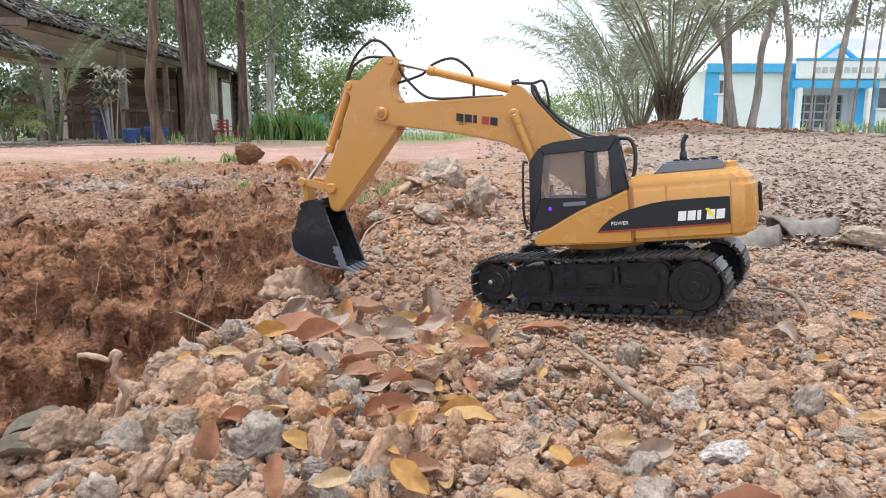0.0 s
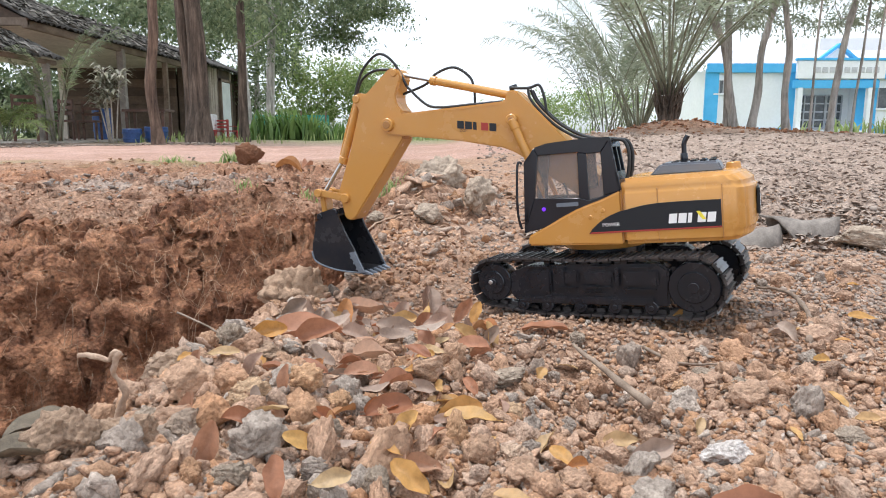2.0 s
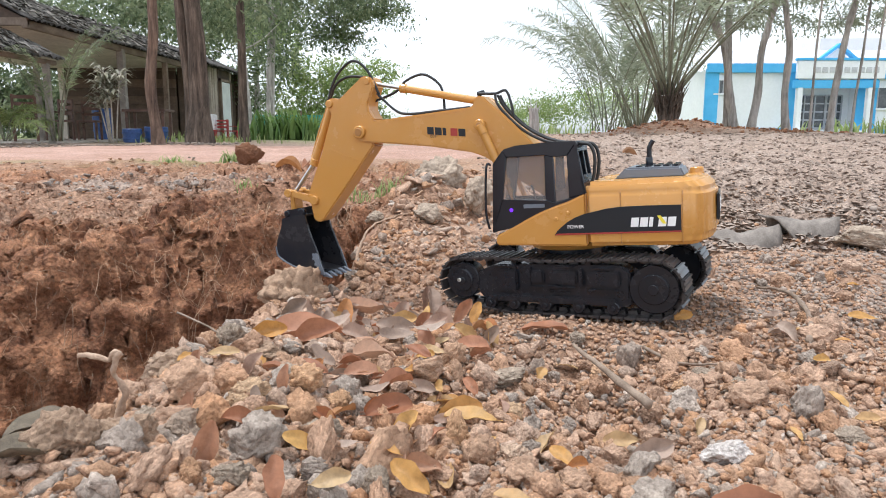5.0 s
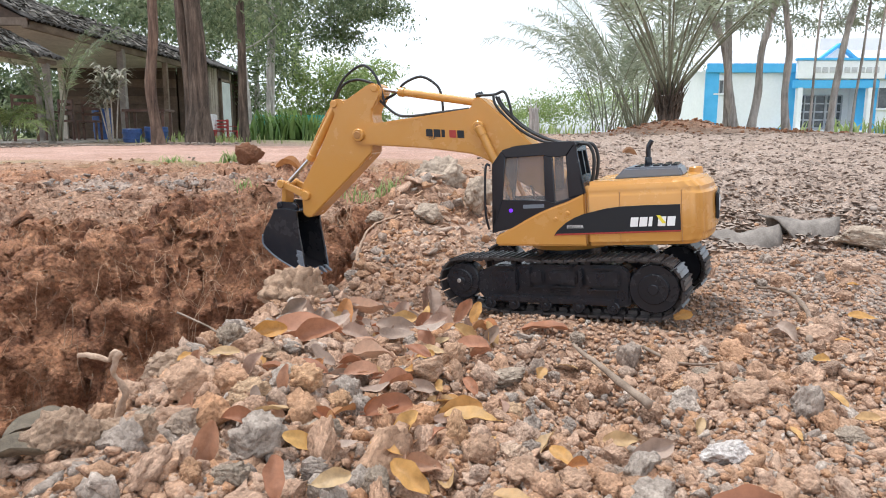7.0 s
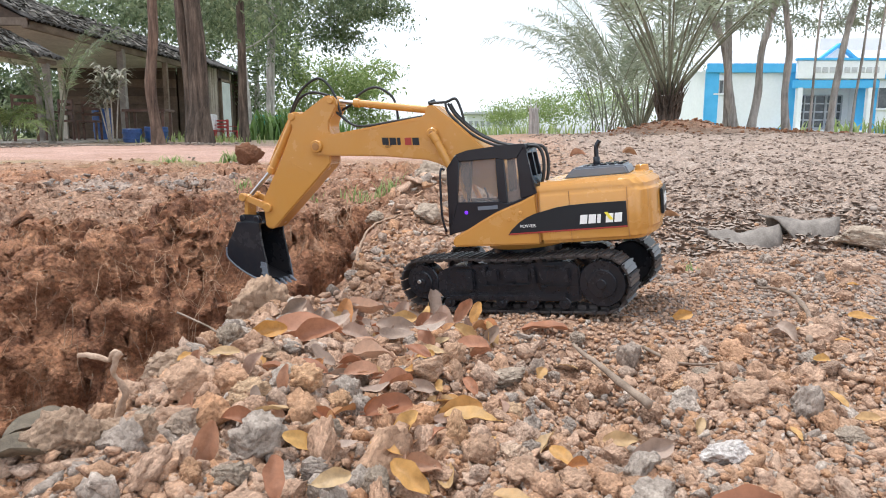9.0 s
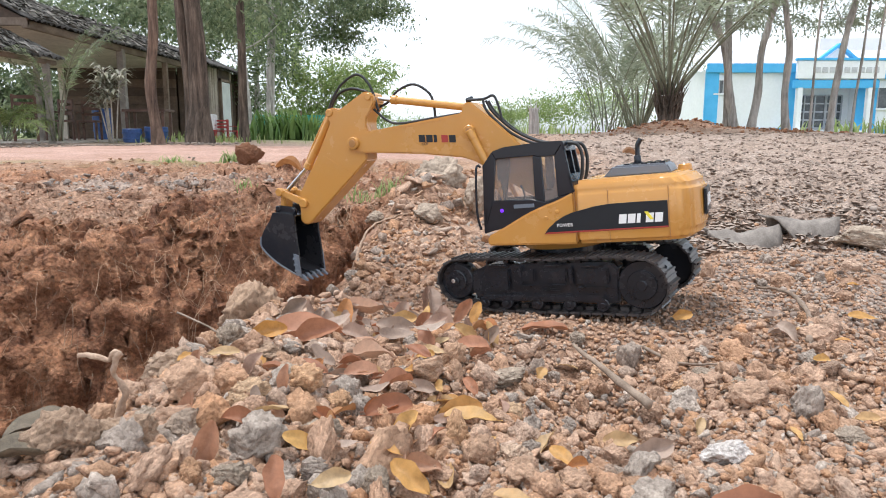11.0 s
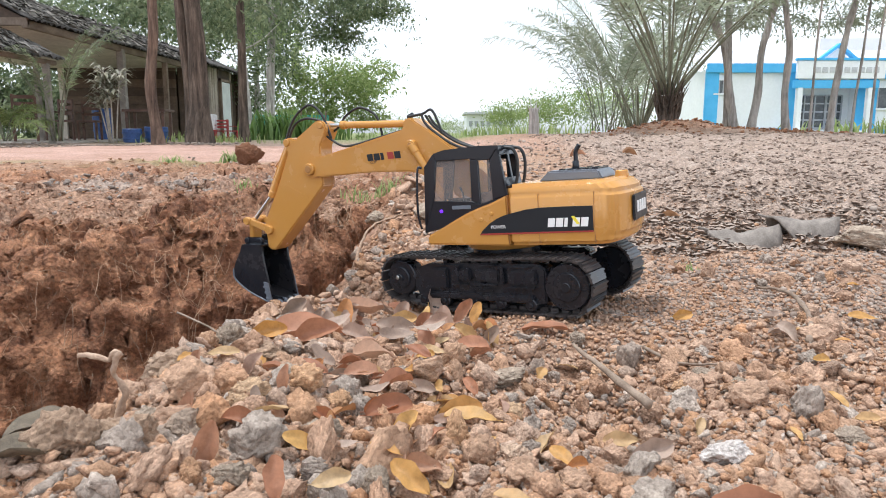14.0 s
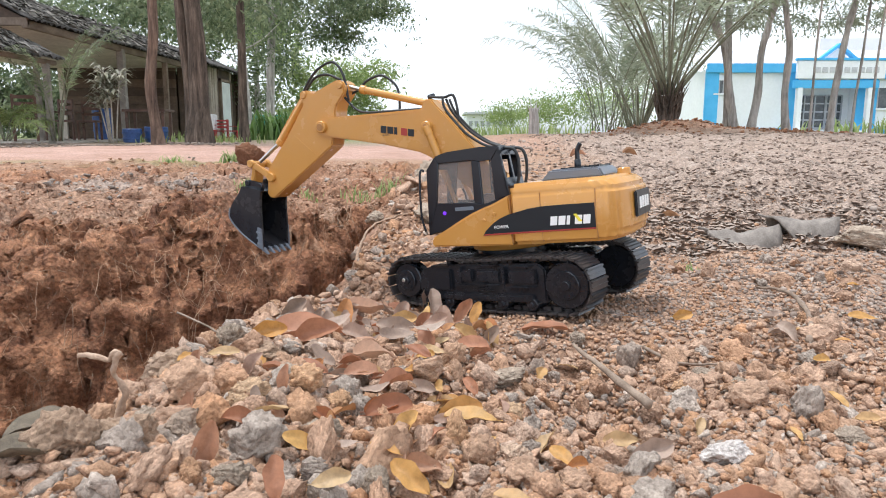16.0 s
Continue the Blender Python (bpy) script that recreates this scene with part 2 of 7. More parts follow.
def bevelled(bm, width, segments=2):
    if width:
        bmesh.ops.bevel(bm, geom=bm.edges[:], offset=width, segments=segments, affect="EDGES", clamp_overlap=True)
    return bm


def add_prism(bm, outline, y0, y1, bevel=0.0, segments=2):
    """A plate with an outline in x, z between two y."""
    b = bmesh.new()
    f = [b.verts.new((x, y0, z)) for x, z in outline]
    r = [b.verts.new((x, y1, z)) for x, z in outline]
    b.faces.new(f)
    b.faces.new(r[::-1])
    for i in range(len(f)):
        j = (i + 1) % len(f)
        b.faces.new((f[j], f[i], r[i], r[j]))
    bmesh.ops.recalc_face_normals(b, faces=b.faces)
    bevelled(b, bevel, segments)
    return merge(bm, b)


def merge(bm, other):
    me = bpy.data.meshes.new("tmp")
    other.to_mesh(me)
    other.free()
    bm.from_mesh(me)
    bpy.data.meshes.remove(me)
    return bm


def add_box(bm, a, b, bevel=0.0, m=None):
    o = bmesh.new()
    bmesh.ops.create_cube(o, size=1)
    a, b = Vector(a), Vector(b)
    for v in o.verts:
        v.co = Vector((a[i] + (b[i] - a[i]) * (v.co[i] + 0.5) for i in range(3)))
    bevelled(o, bevel)
    if m is not None:
        o.transform(m)
    return merge(bm, o)


def add_rod(bm, a, b, r0, r1=None, seg=16, bevel=0.0):
    """A round bar from a to b."""
    a, b = Vector(a), Vector(b)
    o = bmesh.new()
    bmesh.ops.create_cone(o, cap_ends=True, segments=seg, radius1=r0, radius2=r0 if r1 is None else r1, depth=(b - a).length)
    if bevel:
        bevelled(o, bevel, 1)
    o.transform(Matrix.Translation((a + b) / 2) @ (b - a).to_track_quat("Z", "Y").to_matrix().to_4x4())
    return merge(bm, o)


def smooth_path(pts, n=6):
    pts = [Vector(p) for p in pts]
    out = []
    for i in range(len(pts) - 1):
        p0, p1, p2, p3 = pts[max(i - 1, 0)], pts[i], pts[i + 1], pts[min(i + 2, len(pts) - 1)]
        for k in range(n):
            t = k / n
            out.append(0.5 * (2 * p1 + (p2 - p0) * t + (2 * p0 - 5 * p1 + 4 * p2 - p3) * t * t + (3 * p1 - p0 - 3 * p2 + p3) * t ** 3))
    return out + [pts[-1]]


def add_tube(bm, pts, r, seg=8, n=6, taper=None):
    """A tube along a smooth path; r: one radius, or from start to end with taper."""
    path = smooth_path(pts, n) if n else [Vector(p) for p in pts]
    rings = []
    side = None
    for i, p in enumerate(path):
        d = (path[min(i + 1, len(path) - 1)] - path[max(i - 1, 0)]).normalized()
        side = d.orthogonal() if side is None else (side - d * side.dot(d))
        side.normalize()
        up = d.cross(side)
        k = i / (len(path) - 1)
        rad = r if taper is None else r + (taper - r) * k
        rings.append([bm.verts.new(p + (side * math.cos(a) + up * math.sin(a)) * rad) for a in (2 * math.pi * j / seg for j in range(seg))])
    for a, b in zip(rings, rings[1:]):
        for j in range(seg):
            bm.faces.new((a[j], a[(j + 1) % seg], b[(j + 1) % seg], b[j]))
    bm.faces.new(rings[0][::-1])
    bm.faces.new(rings[-1])
    return bm


def raw_mesh(name, verts, faces, mats, smooth=False):
    me = bpy.data.meshes.new(name)
    verts, faces = np.asarray(verts, np.float32), np.asarray(faces, np.int32)
    k = faces.shape[1]
    me.vertices.add(len(verts))
    me.vertices.foreach_set("co", verts.ravel())
    me.loops.add(faces.size)
    me.loops.foreach_set("vertex_index", faces.ravel())
    me.polygons.add(len(faces))
    me.polygons.foreach_set("loop_start", np.arange(0, faces.size, k, dtype=np.int32))
    me.update(calc_edges=True)
    for m in mats if isinstance(mats, (list, tuple)) else [mats]:
        me.materials.append(m)
    if smooth:
        me.shade_smooth()
    return me


def text_part(name, body, size, m, mat, parent, label=""):
    c = bpy.data.curves.new(name, "FONT")
    c.body, c.size, c.extrude, c.align_x = body, size, size * 0.02, "LEFT"
    t = bpy.data.objects.new(name, c)
    scene.collection.objects.link(t)
    bpy.context.view_layer.update()
    me = bpy.data.meshes.new_from_object(t.evaluated_get(bpy.context.evaluated_depsgraph_get()))
    bpy.data.objects.remove(t)
    me.materials.clear()
    me.materials.append(mat)
    ob = new(name, me)
    ob.parent, ob.matrix_basis = parent, m
    return tagged(ob, label)


# ---- ground ----
def lattice(ix, iy):
    h = (ix * 374761393 + iy * 668265263) & 0xFFFFFFFF
    h = ((h ^ (h >> 13)) * 1274126177) & 0xFFFFFFFF
    return ((h ^ (h >> 16)) & 0xFFFF) / 65535.0


def value_noise(x, y):
    ix, iy = np.floor(x).astype(np.int64), np.floor(y).astype(np.int64)
    fx, fy = x - ix, y - iy
    fx, fy = fx * fx * (3 - 2 * fx), fy * fy * (3 - 2 * fy)
    a, b = lattice(ix, iy), lattice(ix + 1, iy)
    c, d = lattice(ix, iy + 1), lattice(ix + 1, iy + 1)
    return (a + (b - a) * fx) * (1 - fy) + (c + (d - c) * fx) * fy - 0.5


def fbm(x, y, scale, octaves=4, gain=0.55):
    out, amp = np.zeros_like(np.asarray(x, float)), 1.0
    for o in range(octaves):
        out += amp * value_noise(x * scale + 17.3 * o, y * scale + 31.7 * o)
        scale, amp = scale * 2.03, amp * gain
    return out


def step(a, b, v):
    t = np.clip((v - a) / (b - a), 0, 1)
    return t * t * (3 - 2 * t)


def lump_noise(x, y, z, scale, octaves, gain=0.6):
    """Noise in space, for soil that breaks off in lumps."""
    out, amp = np.zeros_like(x), 1.0
    for o in range(octaves):
        k = np.floor(z * scale)
        f = z * scale - k
        f = f * f * (3 - 2 * f)
        a = value_noise(x * scale + k * 13.7 + o, y * scale + k * 7.1)
        b = value_noise(x * scale + (k + 1) * 13.7 + o, y * scale + (k + 1) * 7.1)
        out += amp * (a + (b - a) * f)
        scale, amp = scale * 2.1, amp * gain
    return out


EDGE_Y, EDGE_X = (0.0, 0.3, 0.44, 0.56, 0.66, 0.75, 0.83, 0.92, 1.1, 1.36, 2.3, 3.4, 4.2), (-0.25, -0.232, -0.24, -0.222, -0.198, -0.19, -0.165, -0.12, -0.115, -0.125, -0.085, -0.04, 0.0)
BANK_X, BANK_Y = (-4.0, -2.0, -1.03, -0.6, -0.47, -0.29, -0.12, -0.06, 0.1), (1.15, 1.30, 1.45, 1.44, 1.42, 1.48, 1.95, 2.8, 3.4)


def land(x, y):
    """Height, and how much red soil, road, litter and grass lie at x, y."""
    x, y = np.asarray(x, float), np.asarray(y, float)
    near = np.exp(-((y - 1.0) / 5.0) ** 2)
    wob = fbm(x, y, 3.0, 3) * 0.09
    d_right = np.interp(y, EDGE_Y, EDGE_X) - x + wob * 0.35
    d_bank = np.interp(x, BANK_X, BANK_Y) - y + wob + fbm(x + 9, y, 11.0, 3) * 0.05
    wall_r = -np.clip(d_right, 0, 9) * 2.2
    wall_b = -np.interp(d_bank * (1 + 0.9 * step(-0.8, -0.4, x)), (-0.35, -0.15, 0, 0.1, 0.2, 0.3, 0.4, 0.5, 0.6), (0, 0.01, 0.035, 0.085, 0.16, 0.26, 0.38, 0.50, 0.66))
    wall_l = -np.clip(x + 0.70 * y + 0.17 + wob, 0, 9) * 2.6
    trench = np.maximum(np.maximum(np.minimum(wall_r, 0), np.minimum(wall_b, 0)), np.maximum(np.minimum(wall_l, 0), -0.66))
    inside = step(0.0, 0.05, np.minimum(d_right, d_bank + 0.12))
    rough = fbm(x, y, 9.0, 5) * 0.035 * near
    crag = np.abs(fbm(x * 0.8, y * 1.6 + 3, 9.0, 4, 0.6))
    bank_rough = inside * (fbm(x + 5, y, 5.0, 2) * 0.05 + 0.05 * (0.25 - crag))
    bank_rough += step(0.1, -0.25, x) * step(1.2, 1.6, y) * step(5.0, 4.0, y) * fbm(x, y, 6.0, 5, 0.65) * 0.06
    # ground under the machine leans towards the trench
    local = np.exp(-(((x - 0.13) / 0.22) ** 2 + ((y - 0.79) / 0.17) ** 2))
    plane = 0.003 + 0.075 * (x - 0.17) - 0.044 * (y - 0.765)
    z = trench + bank_rough + rough * (1 - 0.92 * local) + plane * local
    # spoil along the trench edge, mounds beyond
    z += 0.05 * np.exp(-(((x + 0.02) / 0.11) ** 2 + ((y - 1.9) / 0.5) ** 2))
    z += 0.035 * np.exp(-((d_right + 0.06) / 0.06) ** 2) * step(1.35, 1.7, y) * step(3.5, 2.6, y)
    z += 0.012 * np.exp(-((d_right + 0.09) / 0.06) ** 2) * step(0.75, 0.6, y)
    right = step(-0.2, 1.2, x) * step(1.2, 7.5, y)
    z += 0.17 * right * step(40, 12, y)
    z += 0.19 * np.exp(-(((x - 2.95) / 0.7) ** 2 + ((y - 9.0) / 0.9) ** 2)) + 0.10 * np.exp(-(((x - 4.4) / 1.2) ** 2 + ((y - 10.5) / 0.8) ** 2))
    z += fbm(x, y, 0.5, 3) * 0.05 * step(2.0, 6.0, y)
    z += fbm(x, y, 6.0, 5, 0.65) * 0.045 * step(0.35, 0.8, x) * step(1.0, 1.6, y) * step(12, 8, y)
    left = step(0.3, -0.3, x)
    red = np.clip(inside + left * step(1.3, 1.6, y) * step(5.2, 4.0, y) * (0.55 + fbm(x, y, 4.0, 3) * 1.1), 0, 1) * step(12, 6, y)
    mound = np.exp(-(((x - 2.95) / 0.8) ** 2 + ((y - 8.9) / 1.0) ** 2)) + np.exp(-(((x - 4.4) / 1.3) ** 2 + ((y - 10.4) / 0.9) ** 2))
    red = np.maximum(red, 0.75 * np.clip(mound * 1.3, 0, 1))
    road = step(4.6, 5.2, y + fbm(x, y, 1.5, 3) * 0.8) * step(11.5, 10.0, y) * step(1.5, 0.0, x)
    litter = step(0.25, 0.7, x - 0.1 * (y - 1)) * step(0.9, 1.7, y) * step(16, 13, y)
    litter = np.maximum(litter * 0.9 * (1 - 0.85 * np.clip(mound * 1.3, 0, 1)), 0.6 * step(10.5, 11.5, y) * left)
    litter = np.maximum(litter, 0.85 * np.exp(-((x + 1.0) / 0.33) ** 2 - ((y - 2.45) / 0.4) ** 2 + fbm(x, y, 7.0, 3) * 1.5).clip(0, 1))
    grass = np.maximum(step(12, 20, y), 0.5 * left * np.exp(-((y - 4.3) / 0.5) ** 2) * step(0.05, 0.3, fbm(x, y, 1.3, 3)))
    return z, red, road, litter, grass


def height(x, y):
    return float(land(np.array([x]), np.array([y]))[0][0])


def swollen(x, y, z, red):
    """Red soil stands out in lumps, along the direction that its face looks."""
    e = 0.006
    sx, sy = (land(x + e, y)[0] - land(x - e, y)[0]) / (2 * e), (land(x, y + e)[0] - land(x, y - e)[0]) / (2 * e)
    k = (0.055 * lump_noise(x, y, z, 9.0, 5, 0.64) + 0.085 * np.abs(lump_noise(x, y, z, 15.0, 4, 0.6)) - 0.022) * np.clip(red, 0, 1) * step(6.0, 3.5, y) * step(-0.2, 0.4, y)
    slope = np.sqrt(1 + sx ** 2 + sy ** 2)
    return x - sx / slope * k, y - sy / slope * k, z + k / slope


def graded(lo, hi, d, far_lo, far_hi, grow):
    mid = list(np.arange(lo, hi, d))
    a, s = [], d
    while (mid[-1] if not a else a[-1]) < far_hi:
        s *= grow
        a.append((mid[-1] if not a else a[-1]) + s)
    b, s = [], d
    while (mid[0] if not b else b[-1]) > far_lo:
        s *= grow * 1.03
        b.append((mid[0] if not b else b[-1]) - s)
    return np.array(b[::-1] + mid + a)


def build_ground():
    xs, ys = graded(-1.25, 1.1, 0.0075, -700, 700, 1.05), graded(0.25, 2.3, 0.0075, -300, 1500, 1.04)
    gx, gy = np.meshgrid(xs, ys)
    z, *zones = land(gx.ravel(), gy.ravel())
    w, h = len(xs), len(ys)
    gx, gy, z = swollen(gx.ravel(), gy.ravel(), z, zones[0])
    i = np.arange(w * (h - 1)).reshape(h - 1, w)[:, :-1].ravel()
    me = raw_mesh("ground", np.stack([gx, gy, z], 1), np.stack([i, i + 1, i + w + 1, i + w], 1), EARTH, True)
    for name, v in zip(("red", "road", "litter", "grass"), zones):
        me.attributes.new(name, "FLOAT", "POINT").data.foreach_set("value", v.astype(np.float32))
    tagged(new("ground", me), "reddish dirt and gravel ground with an open trench", "ground", kind="structure")


build_ground()


# ---- the toy excavator ----
PINYELLOW = plastic("pin_yellow", (0.36, 0.165, 0.04), 0.5, 0.1)
FOOT, ELBOW, WRIST = (-0.004, 0.1214), (0.2501, 0.2316), (0.3361, 0.1236)
LIFT_PIN, LIFT_BASE = (0.0859, 0.2158), (0.046, 0.092)
CROWD_BASE, CROWD_PIN = (0.0876, 0.2433), (0.2262, 0.2925)
REAR_HUB, FRONT_HUB, REAR_R, FRONT_R = (-0.106, 0.033), (0.104, 0.0362), 0.0285, 0.0245


def build_tracks(ex):
    loop = track_loop()
    shoe = bmesh.new()
    add_box(shoe, (-0.0058, -0.019, -0.0005), (0.0058, 0.019, 0.0018), 0.0005)
    add_box(shoe, (-0.0050, -0.019, 0.0018), (-0.0030, 0.019, 0.0036), 0.0004)
    add_box(shoe, (0.0004, -0.019, 0.0018), (0.0018, 0.019, 0.0030), 0.0003)
    add_box(shoe, (-0.0045, -0.006, -0.0045), (0.0045, -0.003, 0), 0.0004)
    add_box(shoe, (-0.0045, 0.003, -0.0045), (0.0045, 0.006, 0), 0.0004)
    shoe_mesh = finish(shoe, "track_shoe", SHOE)
    sides = []
    for s in (1, -1):
        bm = bmesh.new()
        yo, yi = 0.0765 * s, 0.045 * s
        a, b = min(yo, yi), max(yo, yi)
        add_prism(bm, [(-0.083, 0.014), (0.078, 0.016), (0.086, 0.026), (0.084, 0.047), (0.062, 0.055), (-0.075, 0.056), (-0.083, 0.05)], a + 0.004, b - 0.0035, 0.002)
        for x0, x1, z0, z1 in ((0.036, 0.06, 0.026, 0.05), (0.006, 0.03, 0.036, 0.05), (-0.03, 0.0, 0.036, 0.05), (-0.074, -0.04, 0.034, 0.05), (-0.07, 0.07, 0.015, 0.023)):
            y0 = (yo - 0.004 * s, yo + 0.0012 * s)
            add_box(bm, (x0, min(y0), z0), (x1, max(y0), z1), 0.0019)
        for x0, x1, z in ((-0.072, -0.042, 0.0305), (-0.028, -0.002, 0.0325), (0.008, 0.030, 0.0315), (0.038, 0.062, 0.0535), (-0.066, -0.046, 0.0525), (-0.026, -0.006, 0.0535)):
            y0 = (yo - 0.002 * s, yo + 0.0022 * s)
            add_box(bm, (x0, min(y0), z), (x1, max(y0), z + 0.0014), 0.0005)
        for i in range(4):
            y0 = (yo - 0.001 * s, yo + 0.0012 * s)
            add_box(bm, (-0.002 + i * 0.004 - 0.02, min(y0), 0.0265 + i * 0.0024), (0.022 + i * 0.001 - 0.02, max(y0), 0.0275 + i * 0.0024), 0.0003)
        for x in (0.022, -0.034):
            add_box(bm, (x - 0.002, min(yo - 0.002 * s, yo + 0.002 * s), 0.034), (x + 0.002, max(yo - 0.002 * s, yo + 0.002 * s), 0.053), 0.0008)
        track = part("track", bm, TRACKBLACK, ex, "black plastic crawler track frame")
        for x in (-0.066, -0.03, 0.006, 0.042, 0.07):
            bm = bmesh.new()
            add_rod(bm, (x, a + 0.003, 0.0125), (x, b, 0.0125), 0.0068, seg=14, bevel=0.0008)
            add_rod(bm, (x, yo - 0.001 * s, 0.0125), (x, yo + 0.0018 * s, 0.0125), 0.003, seg=10, bevel=0.0004)
            part("roller", bm, TRACKBLACK, track)
        for x in (0.042, -0.04):
            bm = bmesh.new()
            add_rod(bm, (x, a + 0.01, 0.0575), (x, b - 0.006, 0.0575), 0.003, seg=10)
            part("carrier_roller", bm, TRACKBLACK, track)
        wheels = []
        for name, hub, r in (("sprocket", REAR_HUB, REAR_R - 0.004), ("idler", FRONT_HUB, FRONT_R - 0.004)):
            bm = bmesh.new()
            yy0, yy1 = a + 0.008, b - 0.004
            add_rod(bm, (0, yy0, 0), (0, yy1, 0), r, seg=28, bevel=0.001)
            rim = yo - 0.004 * s
            add_rod(bm, (0, rim - 0.001 * s, 0), (0, rim + 0.0025 * s, 0), r * 0.62, seg=24, bevel=0.0008)
            add_rod(bm, (0, rim, 0), (0, rim + 0.0048 * s, 0), r * 0.22, seg=14, bevel=0.0006)
            for k in range(9 if name == "sprocket" else 5):
                an = k * 2 * math.pi / (9 if name == "sprocket" else 5)
                if name == "sprocket":
                    add_box(bm, (r - 0.001, yy0 + 0.008, -0.002), (r + 0.0035, yy1 - 0.008, 0.002), 0.0008, Matrix.Rotation(an, 4, "Y"))
                add_rod(bm, (math.cos(an) * r * 0.45, rim, math.sin(an) * r * 0.45), (math.cos(an) * r * 0.45, rim + 0.0036 * s, math.sin(an) * r * 0.45), r * 0.07, seg=8)
            w = part(name, bm, TRACKBLACK, track)
            w.location = (hub[0], 0, hub[1])
            wheels.append((w, r + 0.004))
            if name == "idler":
                bm = bmesh.new()
                add_rod(bm, (0.002, rim + 0.0045 * s, 0.001), (0.002, rim + 0.0062 * s, 0.001), 0.0026, seg=6, bevel=0.0004)
                bolt = part("bolt", bm, SILVER, track, "small steel bolt")
                bolt.location = (hub[0], 0, hub[1])
        shoes = []
        for i in range(round(loop[-1][0] / 0.0122)):
            o = new("track_shoe", shoe_mesh)
            o.parent = track
            shoes.append(o)
        sides.append((s, shoes, wheels))
    return sides


def track_loop():
    """The track's way round its wheels: length so far, x, z and heading."""
    pts = []
    for k in range(25):
        a = math.pi / 2 + math.pi * k / 24
        pts.append((REAR_HUB[0] + REAR_R * math.cos(a), REAR_HUB[1] + REAR_R * math.sin(a)))
    pts += [(x / 100, 0.0045) for x in range(-9, 7, 2)]
    for k in range(25):
        a = -math.pi / 2 + math.pi * k / 24
        pts.append((FRONT_HUB[0] + FRONT_R * math.cos(a), FRONT_HUB[1] + FRONT_R * math.sin(a)))
    pts += [(0.1 - x / 50, 0.0607 + 0.0014 * math.sin(x * 0.9)) for x in range(1, 10)]
    out, s = [], 0.0
    for i, p in enumerate(pts):
        n = pts[(i + 1) % len(pts)]
        out.append((s, p[0], p[1]))
        s += math.dist(p, n)
    out.append((s, *pts[0]))
    return out


def shoe_pose(loop, s, y):
    total = loop[-1][0]
    s %= total
    ls, xs, zs = (np.array(c) for c in zip(*loop))
    at = lambda v: (float(np.interp(v % total, ls, xs)), float(np.interp(v % total, ls, zs)))
    (x, z), (x0, z0), (x1, z1) = at(s), at(s - 0.005), at(s + 0.005)
    head = math.atan2(z1 - z0, x1 - x0)
    # the shoe's outside points away from the loop's middle
    return Matrix.Translation((x, y, z)) @ Matrix.Rotation(-head, 4, "Y") @ Matrix.Rotation(math.pi, 4, "X")


